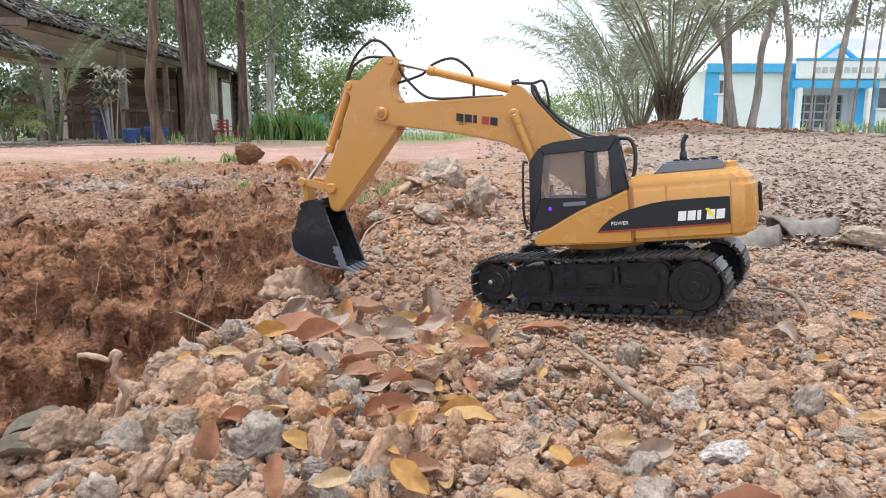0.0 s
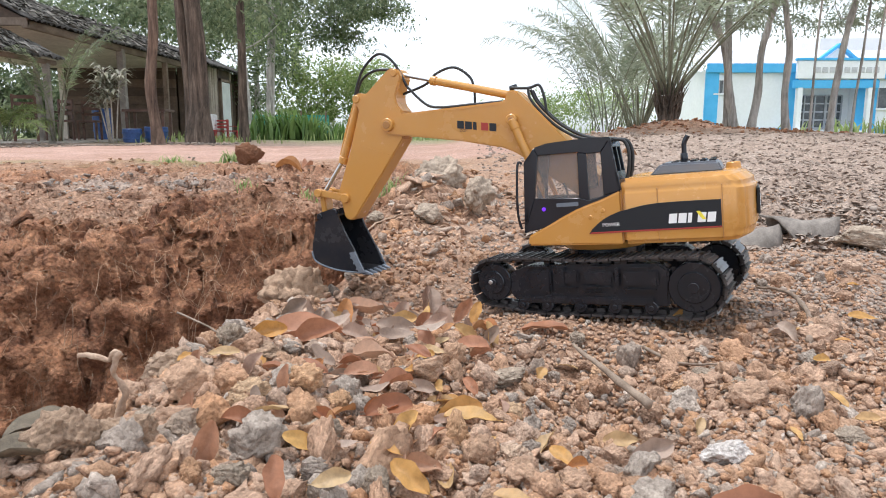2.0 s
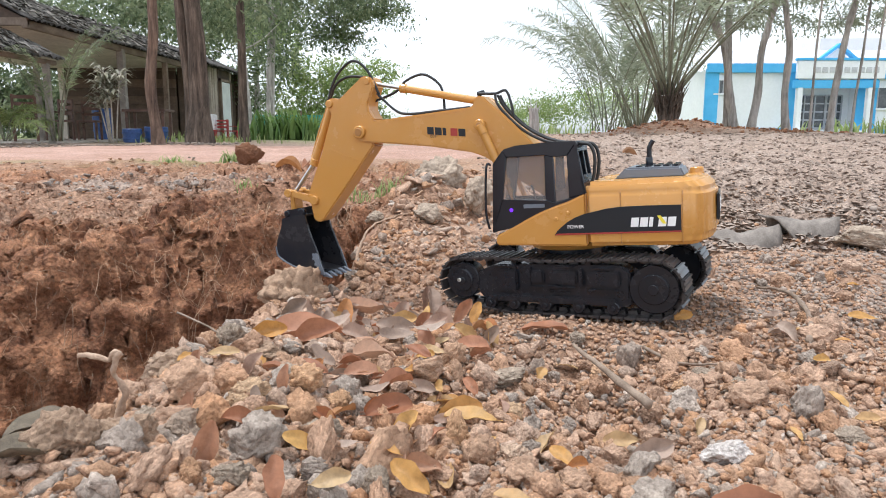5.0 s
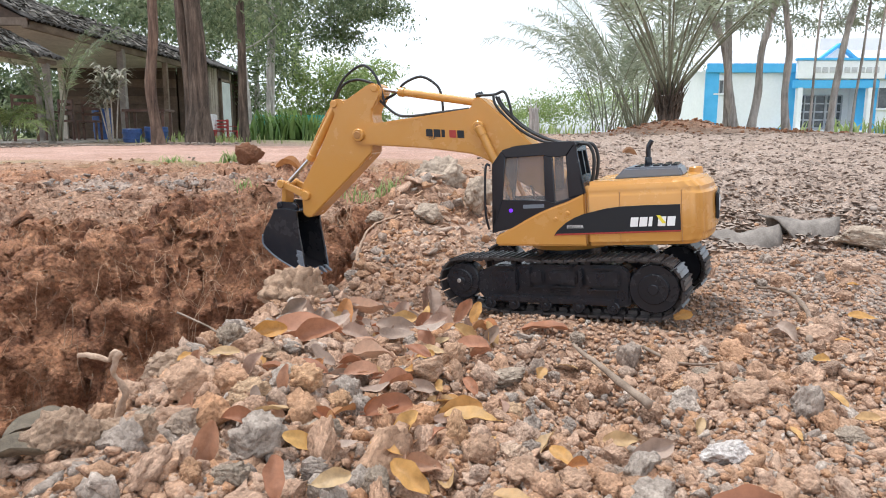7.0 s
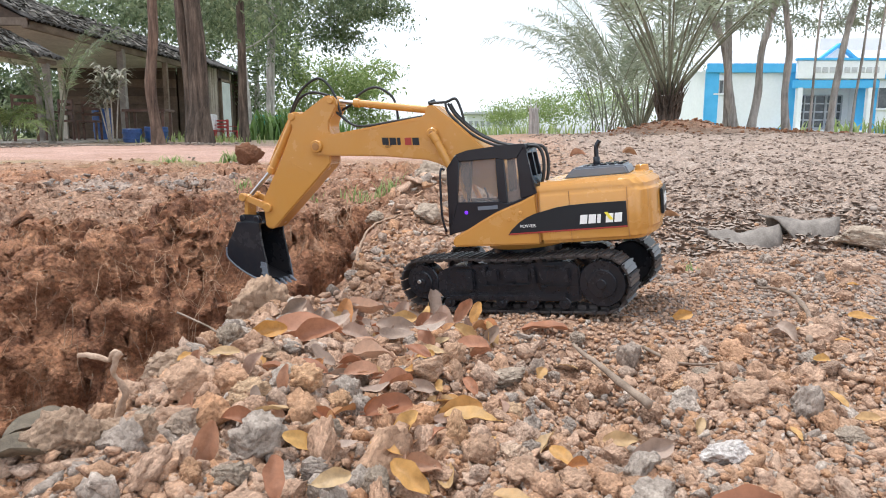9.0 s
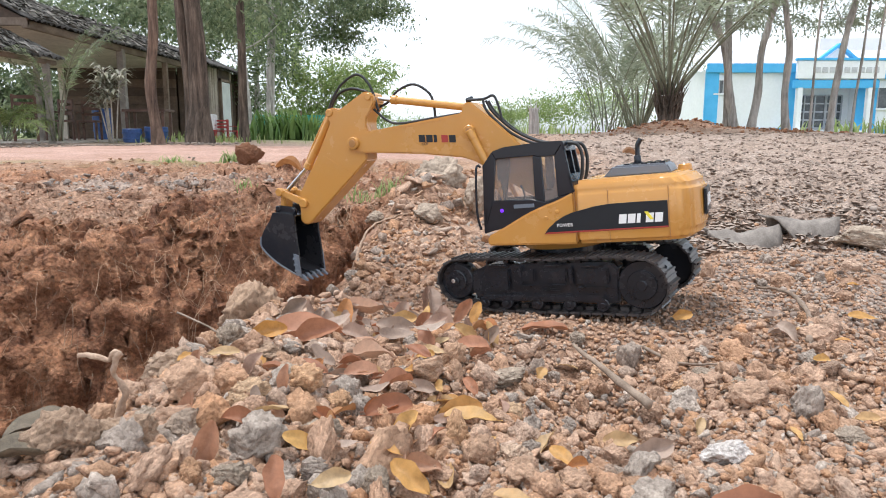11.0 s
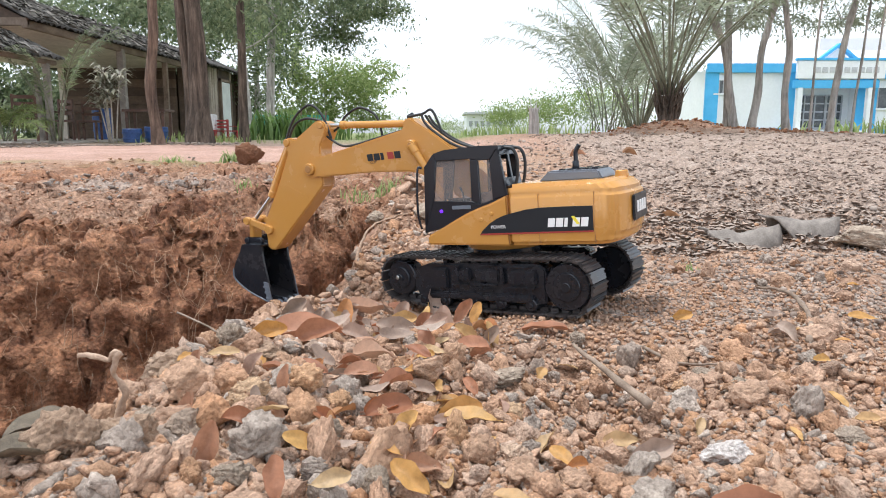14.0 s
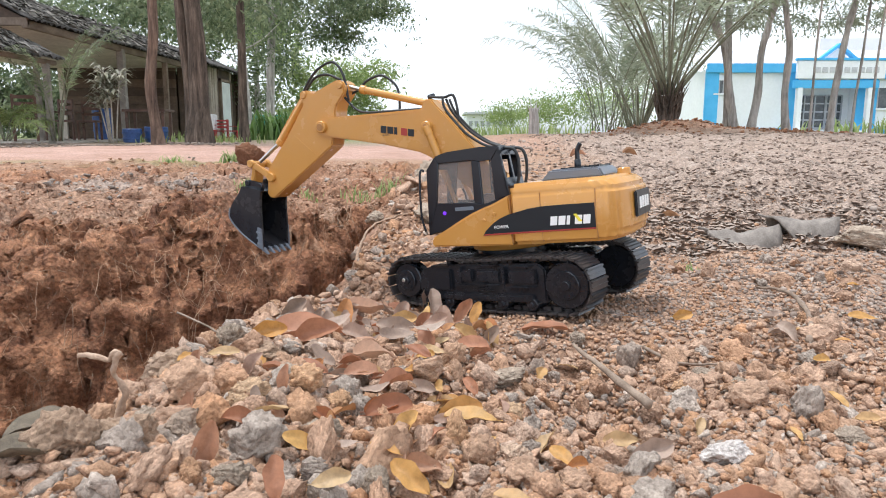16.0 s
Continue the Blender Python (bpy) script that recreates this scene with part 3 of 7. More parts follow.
def build_house(ex):
    bm = bmesh.new()
    tail = [(-0.031, -0.0738), (-0.031, 0.0738), (-0.128, 0.0738), (-0.139, 0.071), (-0.1455, 0.064), (-0.152, 0.04), (-0.155, 0.0), (-0.152, -0.04), (-0.1455, -0.064), (-0.139, -0.071), (-0.128, -0.0738)]
    b = bmesh.new()
    low, mid, top, up = [], [], [], []
    for x, y in tail:
        k = 1 if x < -0.035 else 0
        low.append(b.verts.new((x + 0.006 * k * (x < -0.125), y * (1 - 0.02 * k), 0.0748)))
        mid.append(b.verts.new((x, y, 0.083)))
        top.append(b.verts.new((x, y * 0.995, 0.128)))
        up.append(b.verts.new((x + (0.012 if x < -0.125 else 0), y * 0.93, 0.1395)))
    for r0, r1 in ((low, mid), (mid, top), (top, up)):
        for i in range(len(tail)):
            j = (i + 1) % len(tail)
            b.faces.new((r0[i], r0[j], r1[j], r1[i]))
    b.faces.new(low[::-1])
    b.faces.new(up)
    bmesh.ops.recalc_face_normals(b, faces=b.faces)
    bevelled(b, 0.0042, 4)
    merge(bm, b)
    sweep = [(0.0657, 0.077), (0.0655, 0.0868), (0.0448, 0.0967), (0.030, 0.1045), (0.0145, 0.1118), (0.0, 0.117), (-0.0116, 0.1205), (-0.031, 0.1286), (-0.0325, 0.0748)]
    add_prism(bm, sweep, 0.0185, 0.0735, 0.0018, 3)
    add_prism(bm, [(0.058, 0.0765), (0.058, 0.112), (0.03, 0.118), (-0.033, 0.118), (-0.033, 0.0748)], -0.0735, -0.022, 0.002, 3)
    add_box(bm, (-0.033, -0.024, 0.0752), (0.05, 0.022, 0.085), 0.001)
    house = part("house", bm, YELLOW, ex, "glossy yellow plastic upper body")
    for x in (-0.0315, -0.0655, -0.1235):
        bm = bmesh.new()
        add_box(bm, (x - 0.0003, -0.0740, 0.0775), (x + 0.0003, 0.0740, 0.1285), 0)
        part("seam", bm, PINYELLOW, house, "thin darker panel joint")
    bm = bmesh.new()
    add_prism(bm, [(0.0019, 0.0867), (-0.0015, 0.0915), (-0.0042, 0.0940), (-0.011, 0.0996), (-0.019, 0.1042), (-0.0285, 0.1078), (-0.0387, 0.110), (-0.052, 0.1128), (-0.0661, 0.1142), (-0.09, 0.1146), (-0.1223, 0.1144), (-0.1224, 0.0879), (-0.0647, 0.0874)], 0.0738, 0.0745)
    decal = part("decal", bm, DECAL, house, "black side decal with a red stripe")
    bm = bmesh.new()
    add_prism(bm, [(0.001, 0.0869), (-0.001, 0.0884), (-0.1222, 0.0895), (-0.1222, 0.0881)], 0.0745, 0.0749)
    part("stripe", bm, DECALRED, house, "thin red stripe")
    for i in range(5):
        bm = bmesh.new()
        w = 0.0434 / 5
        x0 = -0.0748 - i * w
        x1 = x0 - w * (0.4 if i == 2 else 0.84)
        add_prism(bm, [(x0, 0.0938), (x1, 0.0938), (x1 - 0.0012, 0.1030), (x0 - 0.0012, 0.1030)], 0.0744, 0.075)
        part("emblem_block", bm, DECALWHITE, house, "white plain emblem block")
    bm = bmesh.new()
    add_prism(bm, [(-0.100, 0.1045), (-0.1035, 0.1045), (-0.109, 0.0965), (-0.1055, 0.0965)], 0.075, 0.0754)
    part("emblem_slash", bm, DECALYELLOW, house, "yellow emblem slash")
    text_part("lettering", "POWER", 0.0049, Matrix(((-1, 0, 0, -0.0118), (0, 0, 1, 0.0747), (0, 1, 0, 0.0936), (0, 0, 0, 1))), DECALWHITE, house, "white printed word")
    # rear plate
    bm = bmesh.new()
    add_box(bm, (-0.1562, -0.034, 0.094), (-0.1535, 0.034, 0.121), 0.001)
    part("rear_decal", bm, DECAL, house, "black rear decal")
    for i in range(4):
        bm = bmesh.new()
        add_box(bm, (-0.1568, -0.024 + i * 0.0125, 0.102), (-0.1560, -0.0145 + i * 0.0125, 0.114), 0.0003)
        part("emblem_block", bm, DECALWHITE, house, "white plain emblem block")
    # hood with slats, exhaust, cap
    bm = bmesh.new()
    add_prism(bm, [(-0.054, 0.1385), (-0.0665, 0.1505), (-0.120, 0.1492), (-0.1248, 0.1385)], -0.033, 0.036, 0.002)
    hood = part("hood", bm, HOODGREY, house, "dark grey engine hood cover")
    for i in range(5):
        bm = bmesh.new()
        add_box(bm, (-0.076 - i * 0.009, -0.024, 0.1496), (-0.081 - i * 0.009, 0.026, 0.1509), 0.0005)
        part("hood_slat", bm, BLACK, house, "raised dark hood rib")
    bm = bmesh.new()
    add_tube(bm, [(-0.086, -0.004, 0.148), (-0.0862, -0.004, 0.163), (-0.0868, -0.004, 0.170), (-0.0905, -0.004, 0.1765)], 0.0026, 12)
    add_rod(bm, (-0.086, -0.004, 0.149), (-0.086, -0.004, 0.159), 0.0042, 0.0036, 14, 0.0005)
    part("exhaust", bm, BLACK, house, "black bent exhaust pipe", True)
    bm = bmesh.new()
    add_rod(bm, (-0.133, -0.02, 0.138), (-0.133, -0.02, 0.1455), 0.008, 0.007, 16, 0.001)
    part("fuel_cap", bm, YELLOW, house)
    for x, z in ((-0.007, 0.1095), (0.0055, 0.1035)):
        bm = bmesh.new()
        add_rod(bm, (x - 0.006, 0.073, z), (x - 0.006, 0.0752, z), 0.0022, seg=14, bevel=0.0006)
        part("latch", bm, YELLOW, house)
    # slewing ring
    bm = bmesh.new()
    add_rod(bm, (0, 0, 0.066), (0, 0, 0.0765), 0.044, 0.047, 40, 0.001)
    part("slewing_ring", bm, YELLOW, house)
    build_cab(house)
    return house


def build_cab(house):
    polys = ([(0.0698, 0.0904), (0.0656, 0.1634), (0.0541, 0.177), (0.0503, 0.1693), (0.0566, 0.1255)],
             [(0.0698, 0.0904), (0.0566, 0.1255), (0.0104, 0.1235), (0.0, 0.1204), (-0.0144, 0.1245), (-0.0315, 0.1285), (-0.0116, 0.1195), (0.0145, 0.1105), (0.0448, 0.0955)],
             [(0.0541, 0.177), (-0.0234, 0.1803), (-0.0134, 0.1671), (0.0007, 0.167), (0.0096, 0.1693), (0.0503, 0.1693)],
             [(0.0096, 0.1693), (0.0007, 0.167), (0.0, 0.1204), (0.0104, 0.1235)],
             [(-0.0134, 0.1671), (-0.0234, 0.1803), (-0.0315, 0.1285), (-0.0144, 0.1245)])
    for y0, y1 in ((0.0672, 0.0715), (0.0195, 0.0230)):
        bm = bmesh.new()
        for p in polys:
            add_prism(bm, p, y0, y1, 0.0006, 1)
        part("cab_side", bm, BLACK, house, "glossy black cab side frame")
    bm = bmesh.new()
    add_prism(bm, [(0.0545, 0.1755), (-0.0236, 0.1785), (-0.0236, 0.1815), (0.0, 0.1825), (0.04, 0.181), (0.0545, 0.1775)], 0.0195, 0.0715, 0.0012)
    part("cab_roof", bm, BLACK, house, "glossy black cab roof")
    bm = bmesh.new()
    add_prism(bm, [(0.0698, 0.0904), (0.066, 0.118), (0.063, 0.118), (0.0665, 0.0904)], 0.0195, 0.0715, 0.0006)
    part("cab_front", bm, BLACK, house, "glossy black cab front panel")
    bm = bmesh.new()
    add_prism(bm, [(0.0656, 0.1625), (0.0545, 0.1768), (0.0515, 0.1768), (0.0625, 0.1625)], 0.0195, 0.0715, 0.0006)
    part("cab_brow", bm, BLACK, house, "glossy black sloping cab brow")
    bm = bmesh.new()
    add_prism(bm, [(-0.0236, 0.180), (-0.0252, 0.1715), (-0.0225, 0.1715), (-0.0206, 0.180)], 0.0195, 0.0715, 0.0005)
    add_prism(bm, [(-0.0285, 0.147), (-0.0318, 0.1285), (-0.029, 0.1285), (-0.0255, 0.147)], 0.0195, 0.0715, 0.0005)
    add_prism(bm, [(-0.025, 0.172), (-0.0286, 0.146), (-0.0258, 0.146), (-0.0222, 0.172)], 0.042, 0.048, 0.0005)
    part("cab_rear", bm, BLACK, house, "glossy black cab rear frame")
    bm = bmesh.new()
    add_box(bm, (-0.03, 0.0235, 0.1185), (0.0, 0.067, 0.1215), 0.0005)
    part("cab_floor", bm, BLACK, house)
    for name, p, y in (("pane", [(0.0566, 0.1255), (0.0503, 0.1693), (0.0096, 0.1693), (0.0104, 0.1235)], 0.0685), ("pane", [(0.0, 0.1204), (0.0007, 0.167), (-0.0134, 0.1671), (-0.0144, 0.1245)], 0.0685)):
        bm = bmesh.new()
        add_prism(bm, p, y, y + 0.0008)
        part("pane", bm, PANE, house, "clear cab window pane")
    bm = bmesh.new()
    add_prism(bm, [(0.0652, 0.118), (0.0638, 0.163), (0.063, 0.163), (0.0644, 0.118)], 0.0235, 0.067)
    part("windscreen", bm, PANE, house, "clear front windscreen")
    bm = bmesh.new()
    add_prism(bm, [(0.012, 0.119), (0.012, 0.131), (-0.006, 0.131), (-0.0125, 0.155), (-0.0165, 0.155), (-0.012, 0.119)], 0.032, 0.058, 0.002)
    part("seat", bm, plastic("seat_brown", (0.16, 0.085, 0.05), 0.6, 0.2), house, "brown moulded operator seat")
    bm = bmesh.new()
    add_tube(bm, [(0.024, 0.06, 0.118), (0.025, 0.06, 0.131), (0.028, 0.06, 0.139)], 0.0012, 8)
    add_tube(bm, [(0.046, 0.06, 0.118), (0.047, 0.06, 0.130), (0.0455, 0.06, 0.138)], 0.0018, 8)
    part("control_lever", bm, BLACK, house)
    bm = bmesh.new()
    add_box(bm, (0.0115, 0.0712, 0.1155), (0.034, 0.0722, 0.1195), 0.0004)
    part("door_handle", bm, HOODGREY, house, "grey door handle")
    bm = bmesh.new()
    bmesh.ops.create_icosphere(bm, subdivisions=2, radius=0.0021, matrix=Matrix.Translation((0.0475, 0.0715, 0.114)))
    part("indicator_light", bm, LED, house, "small glowing purple light", True)
    bm = bmesh.new()
    for p in ([(-0.024, 0.054, 0.179), (-0.034, 0.054, 0.1765), (-0.0385, 0.054, 0.165), (-0.0375, 0.054, 0.148), (-0.035, 0.054, 0.139)], [(-0.024, 0.03, 0.179), (-0.034, 0.03, 0.1765), (-0.0385, 0.03, 0.165), (-0.0375, 0.03, 0.148), (-0.035, 0.03, 0.139)]):
        add_tube(bm, p, 0.0018, 8)
    part("cab_guard", bm, RUBBER, house, "black bent guard rail", True)
    bm = bmesh.new()
    add_tube(bm, [(0.0665, 0.075, 0.1625), (0.0705, 0.078, 0.160), (0.0735, 0.078, 0.115), (0.0715, 0.075, 0.095)], 0.0013, 8)
    part("grab_rail", bm, BLACK, house, "thin black grab rail", True)


def build_arm(ex):
    """Boom, stick, bucket and the two pairs of rams, each in the machine's space as it stands at the start."""
    bm = bmesh.new()
    add_prism(bm, [(0.2405, 0.2215), (0.2323, 0.2198), (0.19, 0.2105), (0.1506, 0.2013), (0.1011, 0.1869), (0.088, 0.180), (0.076, 0.1707), (0.0675, 0.162), (0.008, 0.112), (-0.006, 0.1105), (-0.013, 0.120), (-0.009, 0.132), (0.008, 0.158), (0.0271, 0.183), (0.058, 0.2225), (0.0735, 0.2400), (0.0795, 0.2475), (0.0885, 0.2478), (0.0935, 0.2375), (0.13, 0.2392), (0.1952, 0.2424), (0.2279, 0.2442), (0.243, 0.2445), (0.2515, 0.238), (0.2515, 0.2275)], -0.018, 0.018, 0.0016)
    for s in (1, -1):
        add_rod(bm, (0.2405, 0.016 * s, 0.2335), (0.2405, 0.0225 * s, 0.2335), 0.0078, seg=24, bevel=0.0012)
        add_rod(bm, (0.0859, 0.016 * s, 0.2158), (0.0859, 0.0255 * s, 0.2158), 0.0062, seg=20, bevel=0.001)
        add_prism(bm, [(0.2, 0.2395), (0.1, 0.234), (0.1, 0.2355), (0.2, 0.241)], 0.0178 * s - 0.0006, 0.0178 * s + 0.0006)
    boom = part("boom", bm, YELLOW, ex, "yellow plastic excavator boom")
    for s in (1, -1):
        bm = bmesh.new()
        add_rod(bm, (0.2405, 0.0225 * s, 0.2335), (0.2405, 0.0236 * s, 0.2335), 0.0048, seg=18, bevel=0.0006)
        add_rod(bm, (0.0859, 0.0255 * s, 0.2158), (0.0859, 0.0265 * s, 0.2158), 0.003, seg=14, bevel=0.0004)
        part("pin", bm, PINYELLOW, boom, "darker recessed pivot pin")
    # plain blocks for the maker's mark, and the small word under it
    lean = Vector((-0.976, 0, -0.217)).normalized()
    for i in range(5):
        bm = bmesh.new()
        o = Vector((0.1525, 0, 0.2162)) + lean * (0.0098 * i)
        w = lean * (0.0082 if i != 2 else 0.004)
        h = Vector((0, 0, 0.0088)) - lean * -0.001
        add_prism(bm, [((o).x, (o).z), ((o + w).x, (o + w).z), ((o + w + h).x, (o + w + h).z), ((o + h).x, (o + h).z)], 0.018, 0.0186)
        part("emblem_block", bm, DECALRED if i == 3 else DECAL, boom, "red plain emblem block" if i == 3 else "black plain emblem block")
    turn = Matrix(((lean.x, 0, 0, 0.1497), (0, 0, 1, 0.0189), (lean.z, 1, 0, 0.2117), (0, 0, 0, 1)))
    text_part("lettering", "CONSTRUCTION", 0.0042, turn, DECAL, boom, "small black printed word")
    for pts in ([(0.2152, 0.006, 0.2761), (0.1945, 0.006, 0.2521), (0.1763, 0.006, 0.2445), (0.1356, 0.006, 0.2412), (0.0996, 0.006, 0.2385)],
                [(0.2283, -0.006, 0.2687), (0.1962, -0.006, 0.2749), (0.1797, -0.006, 0.2853), (0.1567, -0.006, 0.2883), (0.1392, -0.006, 0.2747), (0.1349, -0.006, 0.2601), (0.1366, -0.006, 0.2395)],
                [(0.0871, 0.008, 0.2515), (0.0665, 0.008, 0.248), (0.0543, 0.008, 0.2488), (0.0502, 0.008, 0.2348), (0.0493, 0.008, 0.2175)],
                [(0.0658, 0.012, 0.2482), (0.065, 0.012, 0.2363), (0.0543, 0.012, 0.2191), (0.0384, 0.012, 0.2011), (0.0191, 0.012, 0.1873), (-0.0005, 0.012, 0.1803)],
                [(0.0658, 0.003, 0.2462), (0.061, 0.003, 0.2333), (0.0503, 0.003, 0.2181), (0.0364, 0.003, 0.2031), (0.0171, 0.003, 0.1893), (-0.0025, 0.003, 0.1813)],
                [(0.0658, -0.006, 0.2462), (0.061, -0.006, 0.2333), (0.0503, -0.006, 0.2181), (0.0364, -0.006, 0.2031), (0.0171, -0.006, 0.1893), (-0.0025, -0.006, 0.1813)]):
        bm = bmesh.new()
        add_tube(bm, pts, 0.0016, 8, 8)
        part("hose", bm, RUBBER, boom, "thin black rubber hose", True)
    bm = bmesh.new()
    add_rod(bm, (0.0895, 0.003, 0.2515), (0.081, 0.003, 0.2525), 0.003, seg=12, bevel=0.0006)
    part("hose_fitting", bm, BLACK, boom, "black hose fitting")

    bm = bmesh.new()
    add_prism(bm, [(0.2254, 0.2985), (0.2195, 0.295), (0.2172, 0.2861), (0.2205, 0.279), (0.2273, 0.2665), (0.227, 0.256), (0.2205, 0.2459), (0.226, 0.235), (0.2245, 0.2154), (0.2582, 0.1785), (0.3060, 0.1275), (0.3135, 0.1245), (0.3210, 0.1289), (0.3245, 0.1635), (0.2992, 0.2121), (0.2795, 0.258), (0.2850, 0.268), (0.2835, 0.2755), (0.2760, 0.278), (0.2674, 0.2746), (0.2375, 0.2951), (0.232, 0.2985)], -0.0142, 0.0142, 0.0015)
    add_prism(bm, [(0.2435, 0.195), (0.2855, 0.214), (0.2848, 0.2155), (0.2428, 0.1965)], -0.0146, 0.0146)
    for s in (1, -1):
        add_rod(bm, (0.3155, 0.012 * s, 0.1534), (0.3155, 0.0195 * s, 0.1534), 0.0062, seg=20, bevel=0.001)
        add_rod(bm, (0.2805, 0.012 * s, 0.271), (0.2805, 0.0162 * s, 0.271), 0.005, seg=18, bevel=0.0008)
        add_rod(bm, (0.2255, 0.012 * s, 0.2925), (0.2255, 0.0162 * s, 0.2925), 0.0045, seg=18, bevel=0.0008)
    stick = part("stick", bm, YELLOW, ex, "yellow plastic dipper stick")
    # bucket ram on the stick's front
    bm = bmesh.new()
    add_rod(bm, (0.2862, 0, 0.268), (0.3195, 0, 0.2015), 0.0052, seg=18, bevel=0.0008)
    add_rod(bm, (0.3175, 0, 0.2055), (0.3215, 0, 0.1975), 0.0062, seg=18, bevel=0.0008)
    add_tube(bm, [(0.2915, 0.0, 0.2705), (0.308, 0, 0.2395), (0.3225, 0, 0.2085)], 0.0013, 8)
    part("bucket_ram", bm, YELLOW, stick)
    bm = bmesh.new()
    add_rod(bm, (0.3195, 0, 0.2015), (0.3515, 0, 0.1675), 0.0026, seg=14)
    part("ram_rod", bm, SILVER, stick, "bright steel ram rod")
    bm = bmesh.new()
    for s in (1, -1):
        add_prism(bm, [(0.3505, 0.1600), (0.3550, 0.1605), (0.3575, 0.1650), (0.3545, 0.1690), (0.335, 0.1640), (0.3155, 0.1590), (0.311, 0.1534), (0.3150, 0.1488), (0.333, 0.1545)], 0.0152 * s - 0.0022, 0.0152 * s + 0.0022, 0.0009)
        add_rod(bm, (0.3535, 0.0125 * s, 0.1645), (0.3535, 0.0195 * s, 0.1645), 0.0056, seg=18, bevel=0.001)
    add_rod(bm, (0.3535, -0.016, 0.1645), (0.3535, 0.016, 0.1645), 0.0036, seg=16)
    add_prism(bm, [(0.3495, 0.165), (0.3575, 0.165), (0.3580, 0.134), (0.3505, 0.134)], -0.009, 0.009, 0.0012)
    part("bucket_link", bm, YELLOW, stick)
    for pts in ([(0.2866, 0.008, 0.272), (0.2783, 0.008, 0.2911), (0.2663, 0.008, 0.3076), (0.2451, 0.008, 0.3191), (0.2269, 0.008, 0.3059), (0.2145, 0.006, 0.2758)],
                [(0.2879, 0.0, 0.2747), (0.2775, 0, 0.2937), (0.2583, 0, 0.3021), (0.2347, 0, 0.299)]):
        bm = bmesh.new()
        add_tube(bm, pts, 0.0017, 8, 8)
        part("hose", bm, RUBBER, stick, "thin black rubber hose", True)

    # bucket: two cheeks and a curved shell
    shell = [(0.3225, 0.1345), (0.345, 0.1330), (0.3574, 0.1306), (0.3600, 0.1205), (0.3680, 0.1040), (0.3708, 0.0945), (0.3690, 0.0825), (0.3560, 0.0730), (0.336, 0.0638), (0.3012, 0.0553)]
    bm = bmesh.new()
    inner = [(x + (0.3225 - x) * 0.045, z + (0.098 - z) * 0.055) for x, z in shell]
    o = bmesh.new()
    rows = [[o.verts.new((x, y, z)) for x, z in line] for line, y in ((shell, -0.0262), (shell, 0.0262), (inner, 0.0262), (inner, -0.0262))]
    for a, b in zip(rows, rows[1:] + rows[:1]):
        for i in range(len(shell) - 1):
            o.faces.new((a[i], a[i + 1], b[i + 1], b[i]))
    for i in (0, len(shell) - 1):
        o.faces.new([r[i] for r in rows])
    bmesh.ops.recalc_face_normals(o, faces=o.faces)
    merge(bm, o)
    cheek = shell[:1] + shell[1:] + [(0.3095, 0.0875), (0.3180, 0.113)]
    for s in (1, -1):
        add_prism(bm, cheek, 0.0262 * s - 0.0011, 0.0262 * s + 0.0011, 0.0005)
        add_prism(bm, [(0.3225, 0.1345), (0.3180, 0.113), (0.3095, 0.0875), (0.3012, 0.0553), (0.3042, 0.0553), (0.3125, 0.0875), (0.321, 0.113), (0.3255, 0.1345)], 0.0265 * s - 0.0020, 0.0265 * s + 0.0020, 0.0006)
    bucket = part("bucket", bm, GREY, ex, "dark grey plastic digging bucket")
    for s in (1, -1):
        bm = bmesh.new()
        add_prism(bm, [(0.327, 0.132), (0.327, 0.139), (0.332, 0.143), (0.355, 0.1405), (0.3595, 0.136), (0.3585, 0.130)], 0.0165 * s - 0.002, 0.0165 * s + 0.002, 0.0008)
        add_rod(bm, (0.3325, 0.014 * s, 0.1375), (0.3325, 0.0205 * s, 0.1375), 0.0048, seg=16, bevel=0.0008)
        add_rod(bm, (0.3545, 0.014 * s, 0.1360), (0.3545, 0.0205 * s, 0.1360), 0.0042, seg=16, bevel=0.0008)
        part("bucket_ear", bm, BLACK, bucket, "black pivot lug")
        # thin rim along the cheek's lower edge, lighter than the bucket
        bm = bmesh.new()
        add_tube(bm, [(0.3708, 0.0275 * s, 0.0945), (0.3690, 0.0275 * s, 0.0825), (0.356, 0.0275 * s, 0.073), (0.336, 0.0275 * s, 0.0645), (0.306, 0.0275 * s, 0.057)], 0.0011, 6, 4)
        part("bucket_rim", bm, HOODGREY, bucket, "lighter grey bucket rim", True)
        bm = bmesh.new()
        add_prism(bm, [(0.300, 0.0565), (0.3085, 0.0585), (0.3165, 0.0845), (0.3085, 0.0845)], 0.0285 * s - 0.0012, 0.0285 * s + 0.0012, 0.0005)
        for k in range(3):
            add_box(bm, (0.3035 + k * 0.0025, 0.0285 * s - 0.002, 0.0615 + k * 0.0075), (0.311 + k * 0.0025, 0.0285 * s + 0.002, 0.0645 + k * 0.0075), 0.0005)
        part("side_cutter", bm, HOODGREY, bucket, "ribbed grey side cutter")
    for k in range(5):
        y = -0.0235 + k * 0.01175
        bm = bmesh.new()
        add_prism(bm, [(0.3075, 0.0580), (0.306, 0.0545), (0.2925, 0.0520), (0.2925, 0.0530), (0.302, 0.0590)], y - 0.0024, y + 0.0024, 0.0005)
        part("tooth", bm, HOODGREY, bucket, "dark grey bucket tooth")
    # lift rams beside the boom, and the stick ram over it
    lifts = []
